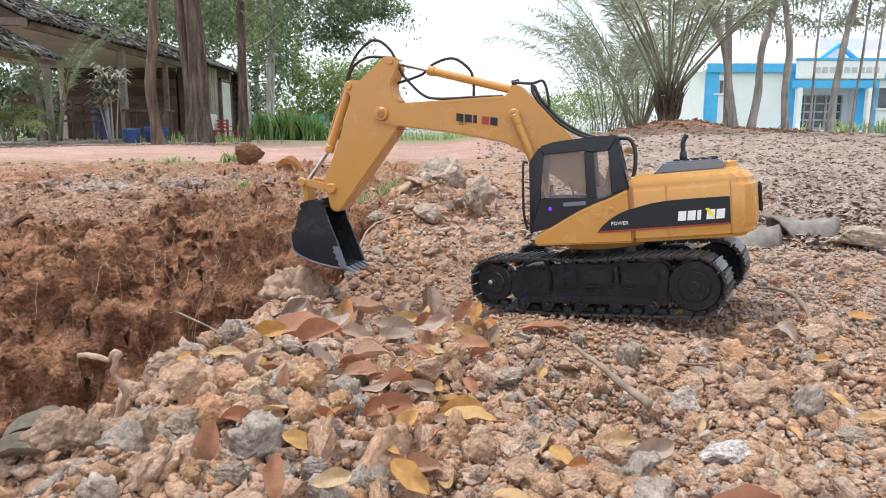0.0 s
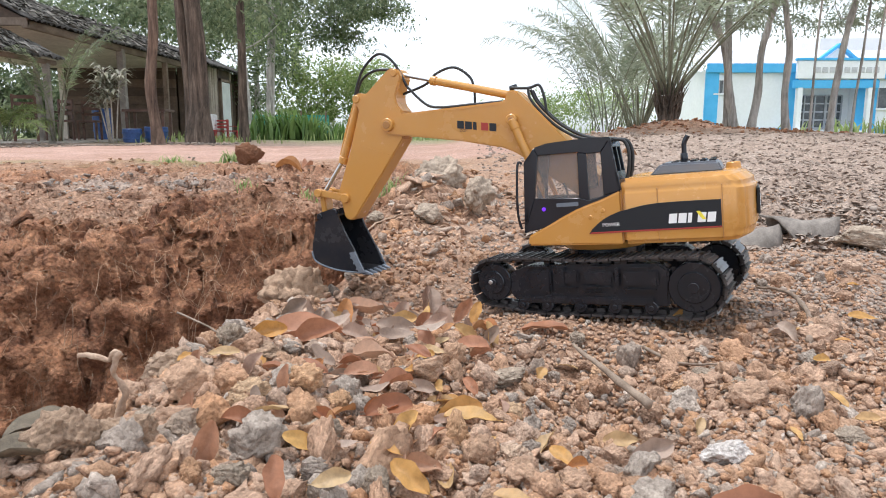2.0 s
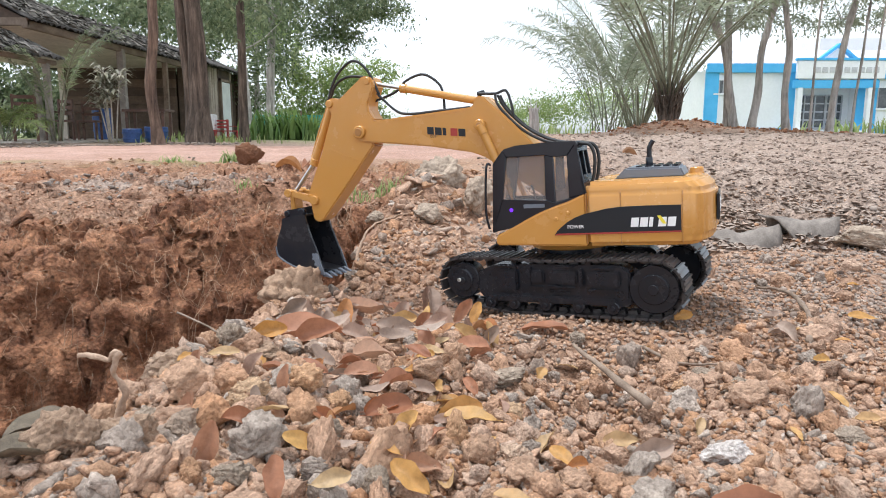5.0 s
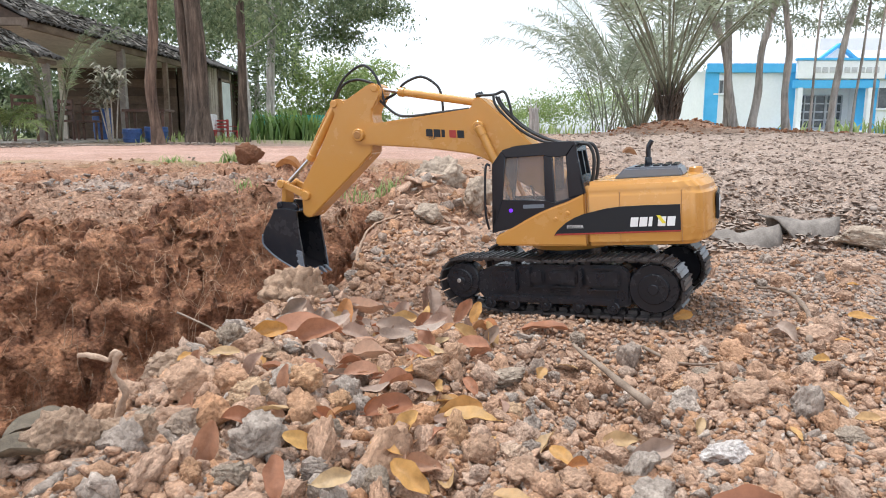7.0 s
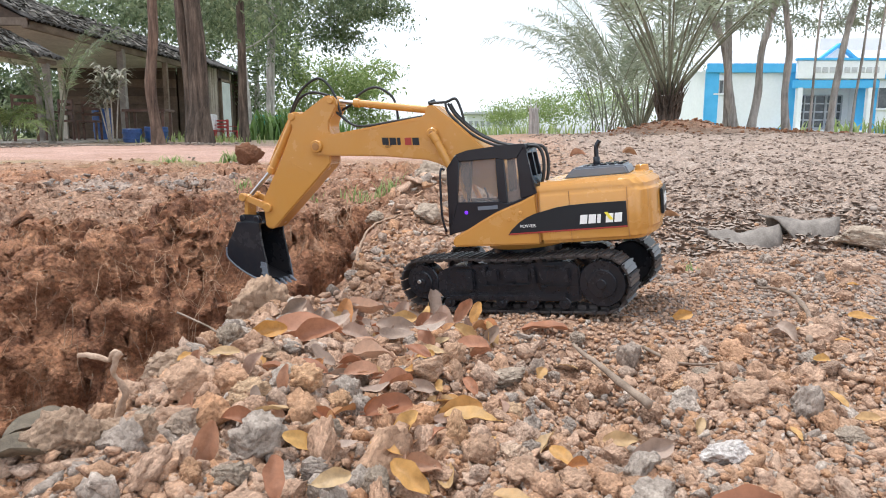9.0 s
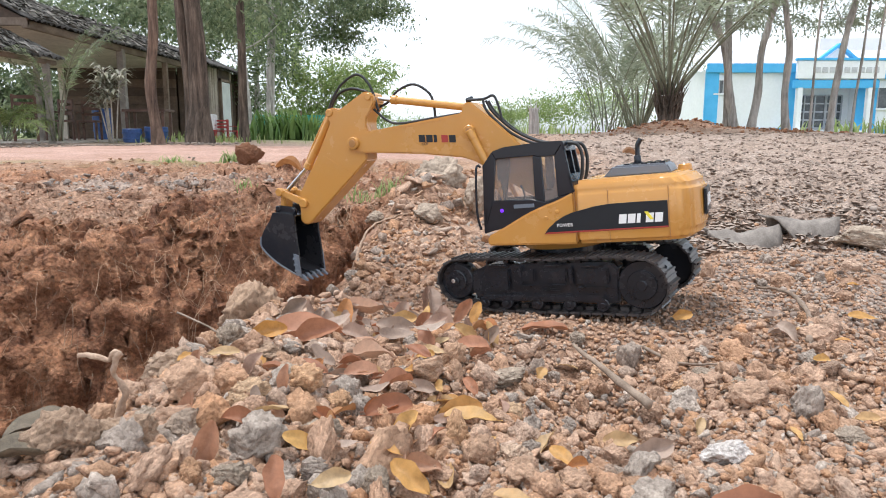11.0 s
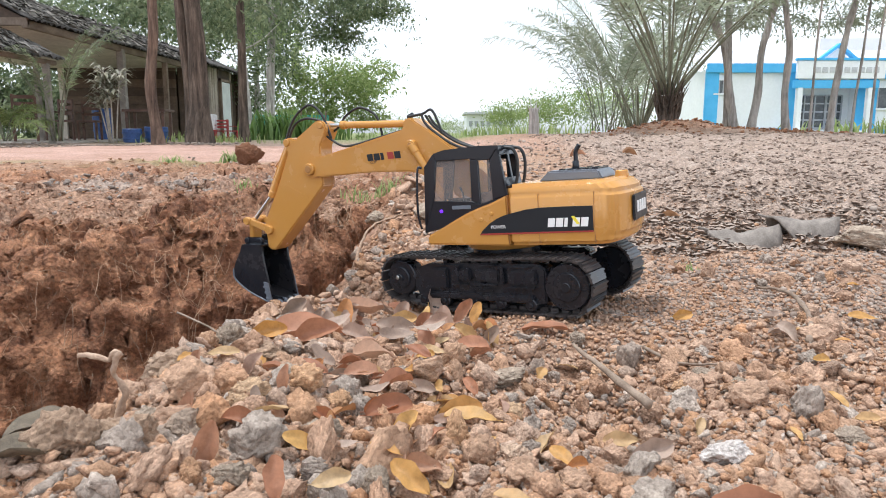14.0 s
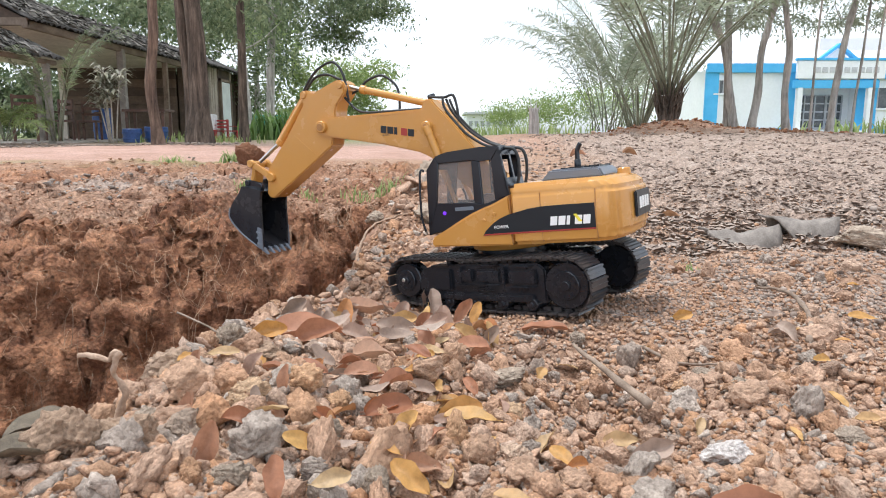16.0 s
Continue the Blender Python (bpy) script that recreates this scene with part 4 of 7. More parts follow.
    for s in (1, -1):
        bm = bmesh.new()
        add_rod(bm, (0, 0, 0.0), (0, 0, 0.012), 0.0052, seg=18, bevel=0.0008)
        add_rod(bm, (0, 0, 0.010), (0, 0, 0.075), 0.0046, seg=18, bevel=0.0006)
        add_rod(bm, (0, 0, 0.07), (0, 0, 0.124), 0.003, seg=14)
        lifts.append((part("lift_ram", bm, YELLOW, ex), 0.0225 * s))
    bm = bmesh.new()
    add_rod(bm, (0, 0, 0.0), (0, 0, 0.103), 0.0046, seg=18, bevel=0.0008)
    add_rod(bm, (0, 0, 0.096), (0, 0, 0.104), 0.0056, seg=18, bevel=0.0008)
    add_rod(bm, (0, -0.006, 0.0), (0, 0.006, 0.0), 0.0056, seg=18, bevel=0.0008)
    barrel = part("stick_ram", bm, YELLOW, ex)
    bm = bmesh.new()
    add_tube(bm, [(-0.0062, 0.0, 0.004), (-0.0078, 0, 0.04), (-0.0078, 0, 0.085), (-0.006, 0, 0.099)], 0.0011, 6)
    for z in (0.02, 0.04, 0.06, 0.08):
        add_box(bm, (-0.0078, -0.001, z), (-0.004, 0.001, z + 0.0016), 0)
    part("oil_pipe", bm, YELLOW, barrel)
    bm = bmesh.new()
    add_rod(bm, (0, 0, 0), (0, 0, 0.056), 0.0023, seg=14)
    rod = part("ram_rod", bm, SILVER, ex, "bright steel ram rod")
    return boom, stick, bucket, lifts, barrel, rod


def build_excavator():
    ex = thing("toy_excavator", "yellow and black toy excavator working on gravel", "toy excavator")
    sides = build_tracks(ex)
    bm = bmesh.new()
    add_box(bm, (-0.05, -0.046, 0.032), (0.05, 0.046, 0.056), 0.003)
    add_box(bm, (0.02, -0.07, 0.034), (0.05, 0.07, 0.052), 0.003)
    add_box(bm, (-0.05, -0.07, 0.034), (-0.02, 0.07, 0.052), 0.003)
    add_rod(bm, (0, 0, 0.05), (0, 0, 0.067), 0.04, seg=36, bevel=0.001)
    part("chassis", bm, BLACK, ex)
    house = build_house(ex)
    return ex, sides, house, build_arm(ex)


EXCAVATOR = build_excavator()


# ---- stones ----
def stone_shape(seed, sub=2, crack=0.35, rough=0.10):
    """A broken stone of about unit radius: some flat cuts, then lumps."""
    rnd = random.Random(seed)
    bm = bmesh.new()
    bmesh.ops.create_icosphere(bm, subdivisions=sub, radius=1)
    cuts = [(Vector((rnd.gauss(0, 1), rnd.gauss(0, 1), rnd.gauss(0, 1))).normalized(), rnd.uniform(1 - crack * 1.3, 1 - crack * 0.3)) for _ in range(14)]
    off = Vector((rnd.random() * 50, rnd.random() * 50, rnd.random() * 50))
    for v in bm.verts:
        p = v.co.copy()
        for n, d in cuts:
            over = p.dot(n) - d
            if over > 0:
                p -= n * over * 0.95
        if sub > 3:
            p *= 1.05 - 0.16 * noise.voronoi(p * 2.6 + off)[0][0] - 0.07 * noise.voronoi(p * 6.5 + off)[0][0]
        p *= 1 + rough * (1.3 * noise.noise(p * 1.7 + off) + 0.8 * noise.noise(p * 4.5 + off) + 0.55 * noise.noise(p * 9 + off) + 0.4 * noise.noise(p * 17 + off))
        v.co = p
    verts = np.array([v.co[:] for v in bm.verts])
    faces = np.array([[v.index for v in f.verts] for f in bm.faces])
    return bm, verts, faces


def spin(n, rs):
    """n random turns as matrices."""
    q = rs.normal(size=(n, 4))
    q /= np.linalg.norm(q, axis=1)[:, None]
    w, x, y, z = q.T
    return np.stack([np.stack([1 - 2 * (y * y + z * z), 2 * (x * y - z * w), 2 * (x * z + y * w)], 1), np.stack([2 * (x * y + z * w), 1 - 2 * (x * x + z * z), 2 * (y * z - x * w)], 1), np.stack([2 * (x * z - y * w), 2 * (y * z + x * w), 1 - 2 * (x * x + y * y)], 1)], 1)


def scatter(name, xs, ys, radii, mat, label, category, sub=1, bury=0.3, seed=1, squash=0.75, crack=0.35, rough=0.12, smooth=False):
    rs = np.random.RandomState(seed)
    z, red, *_ = land(xs, ys)
    xs, ys, z = swollen(xs, ys, z, red)
    vs, fs, base = [], [], 0
    kinds = rs.randint(0, 7, len(xs))
    for k in range(7):
        sel = np.where(kinds == k)[0]
        if not len(sel):
            continue
        bm, v, f = stone_shape(seed * 10 + k, sub, crack, rough)
        bm.free()
        m = spin(len(sel), rs)
        size = radii[sel][:, None] * rs.uniform(0.72, 1.25, (len(sel), 3))
        p = np.einsum("nij,nvj->nvi", m, v[None] * size[:, None, :])
        p[..., 2] *= squash
        p += np.stack([xs[sel], ys[sel], z[sel] + radii[sel] * (squash - bury * 1.6)], 1)[:, None, :]
        fs.append((f[None] + (base + np.arange(len(sel)) * len(v))[:, None, None]).reshape(-1, 3))
        vs.append(p.reshape(-1, 3))
        base += p.shape[0] * p.shape[1]
    me = raw_mesh(name, np.concatenate(vs), np.concatenate(fs), mat, smooth)
    return tagged(new(name, me), label, category, kind="stuff")


def keep_off(xs, ys, r):
    """Where the machine stands and drives there are only low stones."""
    inside = ((xs - 0.12) / 0.235) ** 2 + ((ys - 0.785) / 0.15) ** 2 < 1
    return ~inside | (r < 0.0034)


def on_platform(xs, ys, slack=0.0):
    return xs > np.interp(ys, EDGE_Y, EDGE_X) - slack


def build_gravel():
    rs = np.random.RandomState(5)
    # fine gravel
    n = 46000
    ys = 1 / rs.uniform(1 / 2.2, 1 / 0.30, n)
    xs = rs.uniform(-0.75, 0.85, n) * ys
    r = 0.0016 + 0.0034 * rs.beta(1.2, 3.2, n) * (0.6 + 0.5 * ys)
    ok = on_platform(xs, ys, 0.01) & ~((ys > 1.15) & (xs < 0.3))
    scatter("fine_gravel", xs[ok], ys[ok], r[ok], GRAVEL, "fine orange and grey gravel over the ground", "gravel", 1, 0.2, 11, 0.85, 0.35, 0.4)
    # coarse gravel, thicker along the trench edge
    n = 8200
    ys = 0.3 + 1.15 * rs.beta(1.1, 2.0, n)
    xs = rs.uniform(-0.42, 0.72, n) * (0.35 + 0.65 * ys / 0.9)
    edge = np.exp(-np.clip((xs - np.interp(ys, EDGE_Y, EDGE_X)) / 0.16, 0, 9))
    r = 0.0036 + (0.0062 + 0.006 * edge) * rs.beta(1.1, 3.0, n)
    ok = on_platform(xs, ys, 0.02) & keep_off(xs, ys, r) & ((xs < 0.02) | (rs.rand(n) < np.exp(-(np.clip(ys - 0.4, 0, 9) / 0.2) ** 2))) & (rs.rand(n) < 0.5 + 0.5 * np.maximum(edge, np.exp(-((ys - 0.42) / 0.22) ** 2)))
    scatter("coarse_gravel", xs[ok], ys[ok], r[ok], GRAVEL, "coarse broken orange and grey gravel", "gravel", 2, 0.24, 12, 0.85, 0.55, 0.42, False)
    # rubble along the far part of the trench
    n = 1500
    ys = 1.0 + 2.3 * rs.beta(1.2, 1.5, n)
    xs = np.interp(ys, EDGE_Y, EDGE_X) + np.abs(rs.normal(0.0, 0.14, n)) + 0.01
    r = 0.006 + 0.034 * rs.beta(1.0, 3.4, n) * np.clip(ys - 0.65, 0.25, 1.4)
    ok = keep_off(xs, ys, r)
    scatter("rubble", xs[ok], ys[ok], r[ok], GRAVEL, "heap of loose pinkish rubble beside the trench", "rubble", 2, 0.36, 13, 0.8, 0.72, 0.36, False)
    # clods on the bank and in the trench
    n = 20000
    ys = 0.75 + 3.8 * rs.beta(1.0, 1.9, n)
    xs = rs.uniform(-1.0, 0.05, n) * np.maximum(ys, 0.9) * 0.85
    r = 0.003 + 0.028 * rs.beta(0.7, 6.0, n)
    ok = ~on_platform(xs, ys, -0.02)
    scatter("soil_clods", xs[ok], ys[ok], r[ok], CLOD, "crumbly red soil clods on the trench bank", "soil", 1, 0.4, 14, 0.62, 0.75, 0.5)
    n = 22000
    xs = rs.uniform(-1.35, 0.0, n)
    ys = np.interp(xs, BANK_X, BANK_Y) - rs.uniform(-0.25, 0.62, n) / (1 + 0.6 * step(-0.8, -0.4, xs))
    ok = ~on_platform(xs, ys, -0.01)
    r = 0.0014 + 0.006 * rs.beta(0.7, 5.0, n)
    scatter("soil_crumbs", xs[ok], ys[ok], r[ok], CLOD, "fine red soil crumbs on the trench bank", "soil", 1, 0.3, 17, 0.8, 0.75, 0.5)
    n = 9000
    ys = 1.45 + 3.0 * rs.beta(1.0, 1.6, n)
    xs = rs.uniform(-0.85, -0.03, n) * ys
    scatter("bank_clods", xs, ys, 0.004 + 0.030 * rs.beta(0.7, 5.5, n), BANKCLOD, "broken brown and ochre clods over the bank top", "soil", 1, 0.3, 24, 0.6, 0.75, 0.5)
    n = 620
    ys, xs = rs.normal(2.45, 0.3, n), rs.normal(-1.0, 0.26, n)
    scatter("grey_clods", xs, ys, 0.006 + 0.034 * rs.beta(0.8, 5.0, n), GREYCLOD, "patch of grey hard clods on the bank top", "soil", 2, 0.4, 23, 0.7, 0.5, 0.35)
    n = 800
    ys, xs = rs.normal(8.8, 0.5, n), rs.normal(2.9, 0.55, n)
    xs[420:], ys[420:] = rs.normal(4.5, 0.7, 380), rs.normal(10.2, 0.4, 380)
    scatter("mound_clods", xs, ys, 0.012 + 0.05 * rs.beta(0.8, 4.0, n), CLOD, "earth clods on the mounds under the palms", "soil", 2, 0.3, 18, 0.75, 0.5, 0.35)
    n = 520
    ys, xs = rs.uniform(10.3, 12.4, n), rs.uniform(-8.0, -3.4, n)
    scatter("yard_debris", xs, ys, 0.02 + 0.07 * rs.beta(0.8, 4.0, n), GREYCLOD, "grey broken bits along the yard edge", "debris", 1, 0.05, 19, 0.4, 0.5, 0.3)
    n = 900
    ys = rs.uniform(1.9, 4.2, n)
    xs = rs.uniform(-0.75, -0.05, n) * ys
    scatter("bank_stones", xs, ys, 0.006 + 0.03 * rs.beta(0.8, 6.0, n), GRAVEL, "loose grey and red stones on the bank top", "stones", 2, 0.4, 15, 0.75, 0.5, 0.25, False)
    # dry crumbs over the ground behind the machine
    n = 15000
    ys = 1 / rs.uniform(1 / 9.0, 1 / 0.66, n)
    xs = np.maximum(rs.uniform(0.05, 0.85, n) * ys, 0.42 * (1.15 - ys))
    r = (0.003 + 0.011 * rs.beta(0.9, 5.0, n)) * (0.42 + 0.58 * ys) * 0.8
    ok = keep_off(xs, ys, r)
    scatter("dry_clods", xs[ok], ys[ok], r[ok], LITTER, "dry greyish earth crumbs over the open ground", "soil", 1, 0.35, 16, 0.75, 0.5, 0.35)


def build_stones():
    """Stones large enough to pick up one by one."""
    meshes = []
    for k in range(14):
        bm, v, f = stone_shape(100 + k, 4, 0.36, 0.2)
        meshes.append(finish(bm, "stone", STONE, True))
    rs = np.random.RandomState(21)
    n, made, placed = 2600, 0, []
    for i in range(n):
        y = 0.33 + 0.75 * rs.beta(1.0, 2.1)
        x = np.interp(y, EDGE_Y, EDGE_X) - 0.01 + abs(rs.normal(0, 0.17)) if rs.rand() < 0.62 else rs.uniform(-0.25, 0.6) * y
        r = rs.uniform(0.009, 0.0165) if rs.rand() < 0.8 else rs.uniform(0.0165, 0.024)
        if x > 0.05:
            r *= 0.72
        if y > 0.7 and x < 0.0:
            r = min(r, 0.011)
        if x < -0.19 and y < 0.42 or math.hypot(x - 0.159, y - 0.36) < 0.034 or ((x - 0.12) / 0.27) ** 2 + ((y - 0.785) / 0.2) ** 2 < 1 or any((x - a) ** 2 + (y - b) ** 2 < (0.72 * (r + c)) ** 2 for a, b, c in placed):
            continue
        placed.append((x, y, r))
        o = new("stone", meshes[rs.randint(14)])
        m = spin(1, rs)[0]
        o.matrix_basis = Matrix.Translation((x, y, height(x, y) + r * rs.uniform(0.25, 0.5))) @ Matrix(m).to_4x4() @ Matrix.Diagonal((r * rs.uniform(0.8, 1.3), r * rs.uniform(0.75, 1.05), r * rs.uniform(0.6, 0.9), 1))
        tagged(o, "broken stone lying loose on the gravel", "stone", "loose stones on the gravel")
        made += 1
        if made >= 290:
            break


def rock(name, label, x, y, z, size, seed, mat, rz=0, category="rock"):
    bm, v, f = stone_shape(seed, 5, 0.34, 0.18)
    for vert in bm.verts:
        p = vert.co * 9
        vert.co *= 1 + 0.06 * noise.noise(p) + 0.045 * noise.noise(p * 2.3) + 0.03 * noise.noise(p * 4.1)
    ob = new(name, finish(bm, name, mat, True))
    ob.matrix_basis = pose(x, y, z, 0, 0, rz) @ Matrix.Diagonal((*size, 1))
    return tagged(ob, label, category)


build_gravel()
build_stones()
rock("rock", "pale grey-brown boulder on the trench edge", -0.010, 1.78, 0.082, (0.068, 0.05, 0.062), 301, GREYROCK, 20)
rock("rock", "pinkish grey rock in the rubble heap", 0.082, 1.60, 0.062, (0.05, 0.04, 0.05), 302, GREYROCK, 60)
rock("rock", "small grey rock in the rubble", -0.03, 1.42, 0.03, (0.034, 0.03, 0.028), 303, GREYROCK, 10)
rock("rock", "small pale rock at the trench edge", -0.135, 1.36, 0.03, (0.026, 0.02, 0.016), 304, GREYROCK, 100)
rock("soil_lump", "red soil lump standing on the bank", -1.04, 3.75, 0.07, (0.08, 0.07, 0.075), 305, CLOD, 0, "soil lump")
rock("rock", "grey flat stone beside a dry leaf", 0.70, 1.15, 0.022, (0.05, 0.035, 0.022), 306, GREYROCK, 0)
rock("stone", "white quartz stone lying on gravel", 0.159, 0.366, 0.017, (0.0158, 0.011, 0.0095), 307, rubble("quartz", [(0.0, (0.62, 0.55, 0.50)), (1.0, (0.70, 0.64, 0.60))], "object", 6.0, 0.0012, 0.7), 10, "stone")
LUMPS = ((-0.239, 0.435, 0.027, 0.020, 0.018), (-0.199, 0.350, 0.021, 0.018, 0.021), (-0.178, 0.368, 0.016, 0.024, 0.019), (-0.151, 0.390, 0.017, 0.015, 0.016), (-0.262, 0.470, 0.024, 0.02, 0.016), (-0.144, 0.542, 0.019, 0.016, 0.013), (-0.212, 0.520, 0.022, 0.018, 0.015), (-0.205, 0.660, 0.020, 0.017, 0.017))
for i, (x, y, rx, ry, rz) in enumerate(LUMPS):
    rock("rock", "rough brown lump of hard soil and stone", x, y, height(x, y) + rz * 0.45, (rx, ry, rz), 311 + i, LUMP, i * 37)
PALE_LUMPS = ((-0.190, 0.428, 0.0135, 0.012, 0.0105), (-0.191, 0.600, 0.0145, 0.012, 0.017), (-0.037, 0.358, 0.0125, 0.012, 0.017), (-0.113, 0.341, 0.0128, 0.011, 0.010), (0.052, 0.533, 0.021, 0.016, 0.009), (0.125, 0.631, 0.009, 0.009, 0.009), (0.200, 0.510, 0.0115, 0.011, 0.011), (0.216, 0.480, 0.018, 0.011, 0.008), (0.256, 0.411, 0.015, 0.011, 0.0065), (-0.105, 0.470, 0.017, 0.013, 0.011), (-0.075, 0.400, 0.014, 0.012, 0.010))
for i, (x, y, rx, ry, rz) in enumerate(PALE_LUMPS):
    rock("rock", "pale grey crumbly stone among the gravel", x, y, height(x, y) + rz * 0.45, (rx, ry, rz), 341 + i, GREYROCK, i * 53)
TANSTONE = rubble("tan_stone", [(0.0, (0.53, 0.36, 0.22)), (0.5, (0.52, 0.31, 0.17)), (1.0, (0.56, 0.41, 0.30))], "object", 5.0, 0.0014)
TAN_STONES = ((-0.093, 0.446, 0.016, 0.013, 0.014), (0.049, 0.474, 0.0122, 0.011, 0.0105), (0.133, 0.557, 0.0122, 0.01, 0.008), (0.181, 0.493, 0.0113, 0.01, 0.0075), (0.043, 0.390, 0.0095, 0.009, 0.008), (0.060, 0.369, 0.0106, 0.009, 0.007), (0.009, 0.403, 0.0105, 0.010, 0.0145), (-0.071, 0.448, 0.0115, 0.010, 0.010), (-0.125, 0.425, 0.015, 0.012, 0.012), (0.300, 0.455, 0.012, 0.010, 0.008))
for i, (x, y, rx, ry, rz) in enumerate(TAN_STONES):
    rock("rock", "tan rounded stone lying on the gravel", x, y, height(x, y) + rz * 0.5, (rx, ry, rz), 371 + i, TANSTONE, i * 71)
CLOD_ROCK = rock("clod", "large tan clod that tips into the trench", -0.185, 0.86, 0.0, (0.050, 0.036, 0.042), 336, LUMP, 0, "clod")


# ---- fallen leaves ----
def leaf_mesh(seed, mat, length=1.0, width=0.42, curl=0.5, roll=0.5):
    rnd = random.Random(seed)
    bm = bmesh.new()
    nu, nv = 12, 6
    grid = []
    bend, twist = rnd.uniform(-1, 1) * curl, rnd.uniform(-0.5, 0.5)
    for i in range(nu + 1):
        u = i / nu
        w = width * (math.sin(math.pi * min(1, u * 0.96 + 0.02)) ** 0.58) * (0.82 + 0.22 * u) * 0.5
        row = []
        for j in range(nv + 1):
            v = j / nv * 2 - 1
            x, y = (u - 0.5) * length, v * w
            z = bend * (u - 0.5) ** 2 * 1.6 + roll * abs(v) ** 1.5 * w * 1.3 + twist * 3 * (u - 0.5) * v * w
            z += 0.06 * noise.noise(Vector((u * 3, v * 1.3, seed))) + 0.02 * noise.noise(Vector((u * 9, v * 4, seed)))
            y += 0.06 * noise.noise(Vector((u * 4, 7, seed)))
            if j == nv // 2:
                z -= 0.012
            row.append(bm.verts.new((x, y, z)))
        grid.append(row)
    for i in range(nu):
        for j in range(nv):
            bm.faces.new((grid[i][j], grid[i + 1][j], grid[i + 1][j + 1], grid[i][j + 1]))
    add_tube(bm, [(-0.5 * length, 0, grid[0][nv // 2].co.z), (-0.62 * length, 0.01, grid[0][nv // 2].co.z + 0.02)], 0.012, 5, 2)
    return finish(bm, "fallen_leaf", mat, True)


LEAVES = {"dry": [leaf_mesh(40 + k, LEAFDRY, 1, 0.46 + 0.04 * (k % 3), 0.6, 0.3 + 0.25 * (k % 4)) for k in range(8)],
          "yellow": [leaf_mesh(60 + k, LEAFYELLOW, 1, 0.44 + 0.05 * (k % 3), 0.4, 0.2 + 0.2 * (k % 3)) for k in range(6)],
          "tan": [leaf_mesh(240 + k, LEAFTAN, 1, 0.42 + 0.05 * (k % 3), 0.5, 0.3 + 0.25 * (k % 3)) for k in range(6)]}


def lay_leaf(kind, x, y, size, rz, tilt=10, lift=0.006, roll=0, which=0, lean=0):
    o = new("fallen_leaf", LEAVES[kind][which % len(LEAVES[kind])])
    o.matrix_basis = pose(x, y, height(x, y) + lift, lean) @ pose(0, 0, 0, roll, tilt, rz) @ Matrix.Diagonal((size, size, size, 1))
    tagged(o, {"yellow": "curled yellow leaf lying on the gravel", "tan": "dull tan leaf lying on the gravel", "dry": "dry brown leaf lying on the gravel"}[kind], "leaf", "fallen leaves")


YELLOW_LEAVES = ((-0.184, 0.478, 0.015, 70, 40), (-0.165, 0.504, 0.021, 10, 15), (-0.151, 0.589, 0.027, 5, 10), (-0.188, 0.372, 0.024, 15, 12), (-0.058, 0.337, 0.019, 20, 15), (-0.023, 0.404, 0.021, 50, -30), (-0.034, 0.380, 0.019, 150, 10), (-0.018, 0.357, 0.025, 140, -15), (-0.010, 0.326, 0.014, 10, 10), (-0.009, 0.529, 0.019, 160, 12), (-0.041, 0.670, 0.028, 15, 10), (0.012, 0.450, 0.029, 15, 10), (0.018, 0.437, 0.032, 170, 6), (0.115, 0.425, 0.020, 175, 18), (0.162, 0.417, 0.012, 60, 20), (0.070, 0.382, 0.019, 125, 15), (0.269, 0.450, 0.014, 120, 15), (0.296, 0.522, 0.013, 0, 15), (0.035, 0.325, 0.018, 165, 10), (0.275, 0.426, 0.016, 5, 8))
STRAY_YELLOW = ((0.207, 0.384, 0.011, 100, 10), (0.033, 0.672, 0.023, 70, -50), (0.231, 0.655, 0.019, 10, 10), (0.410, 0.661, 0.022, 160, 8), (0.138, 0.305, 0.016, 0, 10), (-0.060, 0.489, 0.017, 0, 10))
BROWN_LEAVES = ((-0.099, 0.494, 0.026, 170, -30), (-0.057, 0.484, 0.027, 5, 15), (-0.128, 0.357, 0.025, 75, -55), (-0.119, 0.384, 0.022, 170, -15), (-0.086, 0.330, 0.021, 95, -48), (-0.034, 0.419, 0.028, 15, 15), (-0.082, 0.737, 0.044, 160, 15), (-0.018, 0.668, 0.025, 60, -40), (-0.104, 0.707, 0.037, 80, -20), (-0.130, 0.633, 0.069, 8, 4), (-0.110, 0.586, 0.035, 20, 10), (0.076, 0.367, 0.013, 15, 10), (0.140, 0.300, 0.040, 5, -6), (0.024, 0.554, 0.028, 10, 15), (0.021, 0.709, 0.027, 50, -45), (-0.033, 0.464, 0.024, 30, 20), (-0.019, 0.505, 0.021, 150, 10), (-0.103, 0.433, 0.017, 80, -60), (-0.055, 0.525, 0.031, 165, 12))
TAN_LEAVES = ((-0.106, 0.651, 0.033, 30, -15), (-0.044, 0.631, 0.034, 170, 10), (-0.078, 0.603, 0.029, 150, 20), (-0.012, 0.586, 0.027, 20, 12), (-0.095, 0.525, 0.023, 140, -20), (-0.132, 0.464, 0.018, 60, -35), (-0.040, 0.569, 0.027, 10, 18), (0.003, 0.661, 0.028, 100, -30), (-0.153, 0.695, 0.028, 40, -20), (-0.046, 0.448, 0.019, 20, 10), (0.123, 0.390, 0.027, 20, 4), (0.300, 0.586, 0.020, 120, 25))
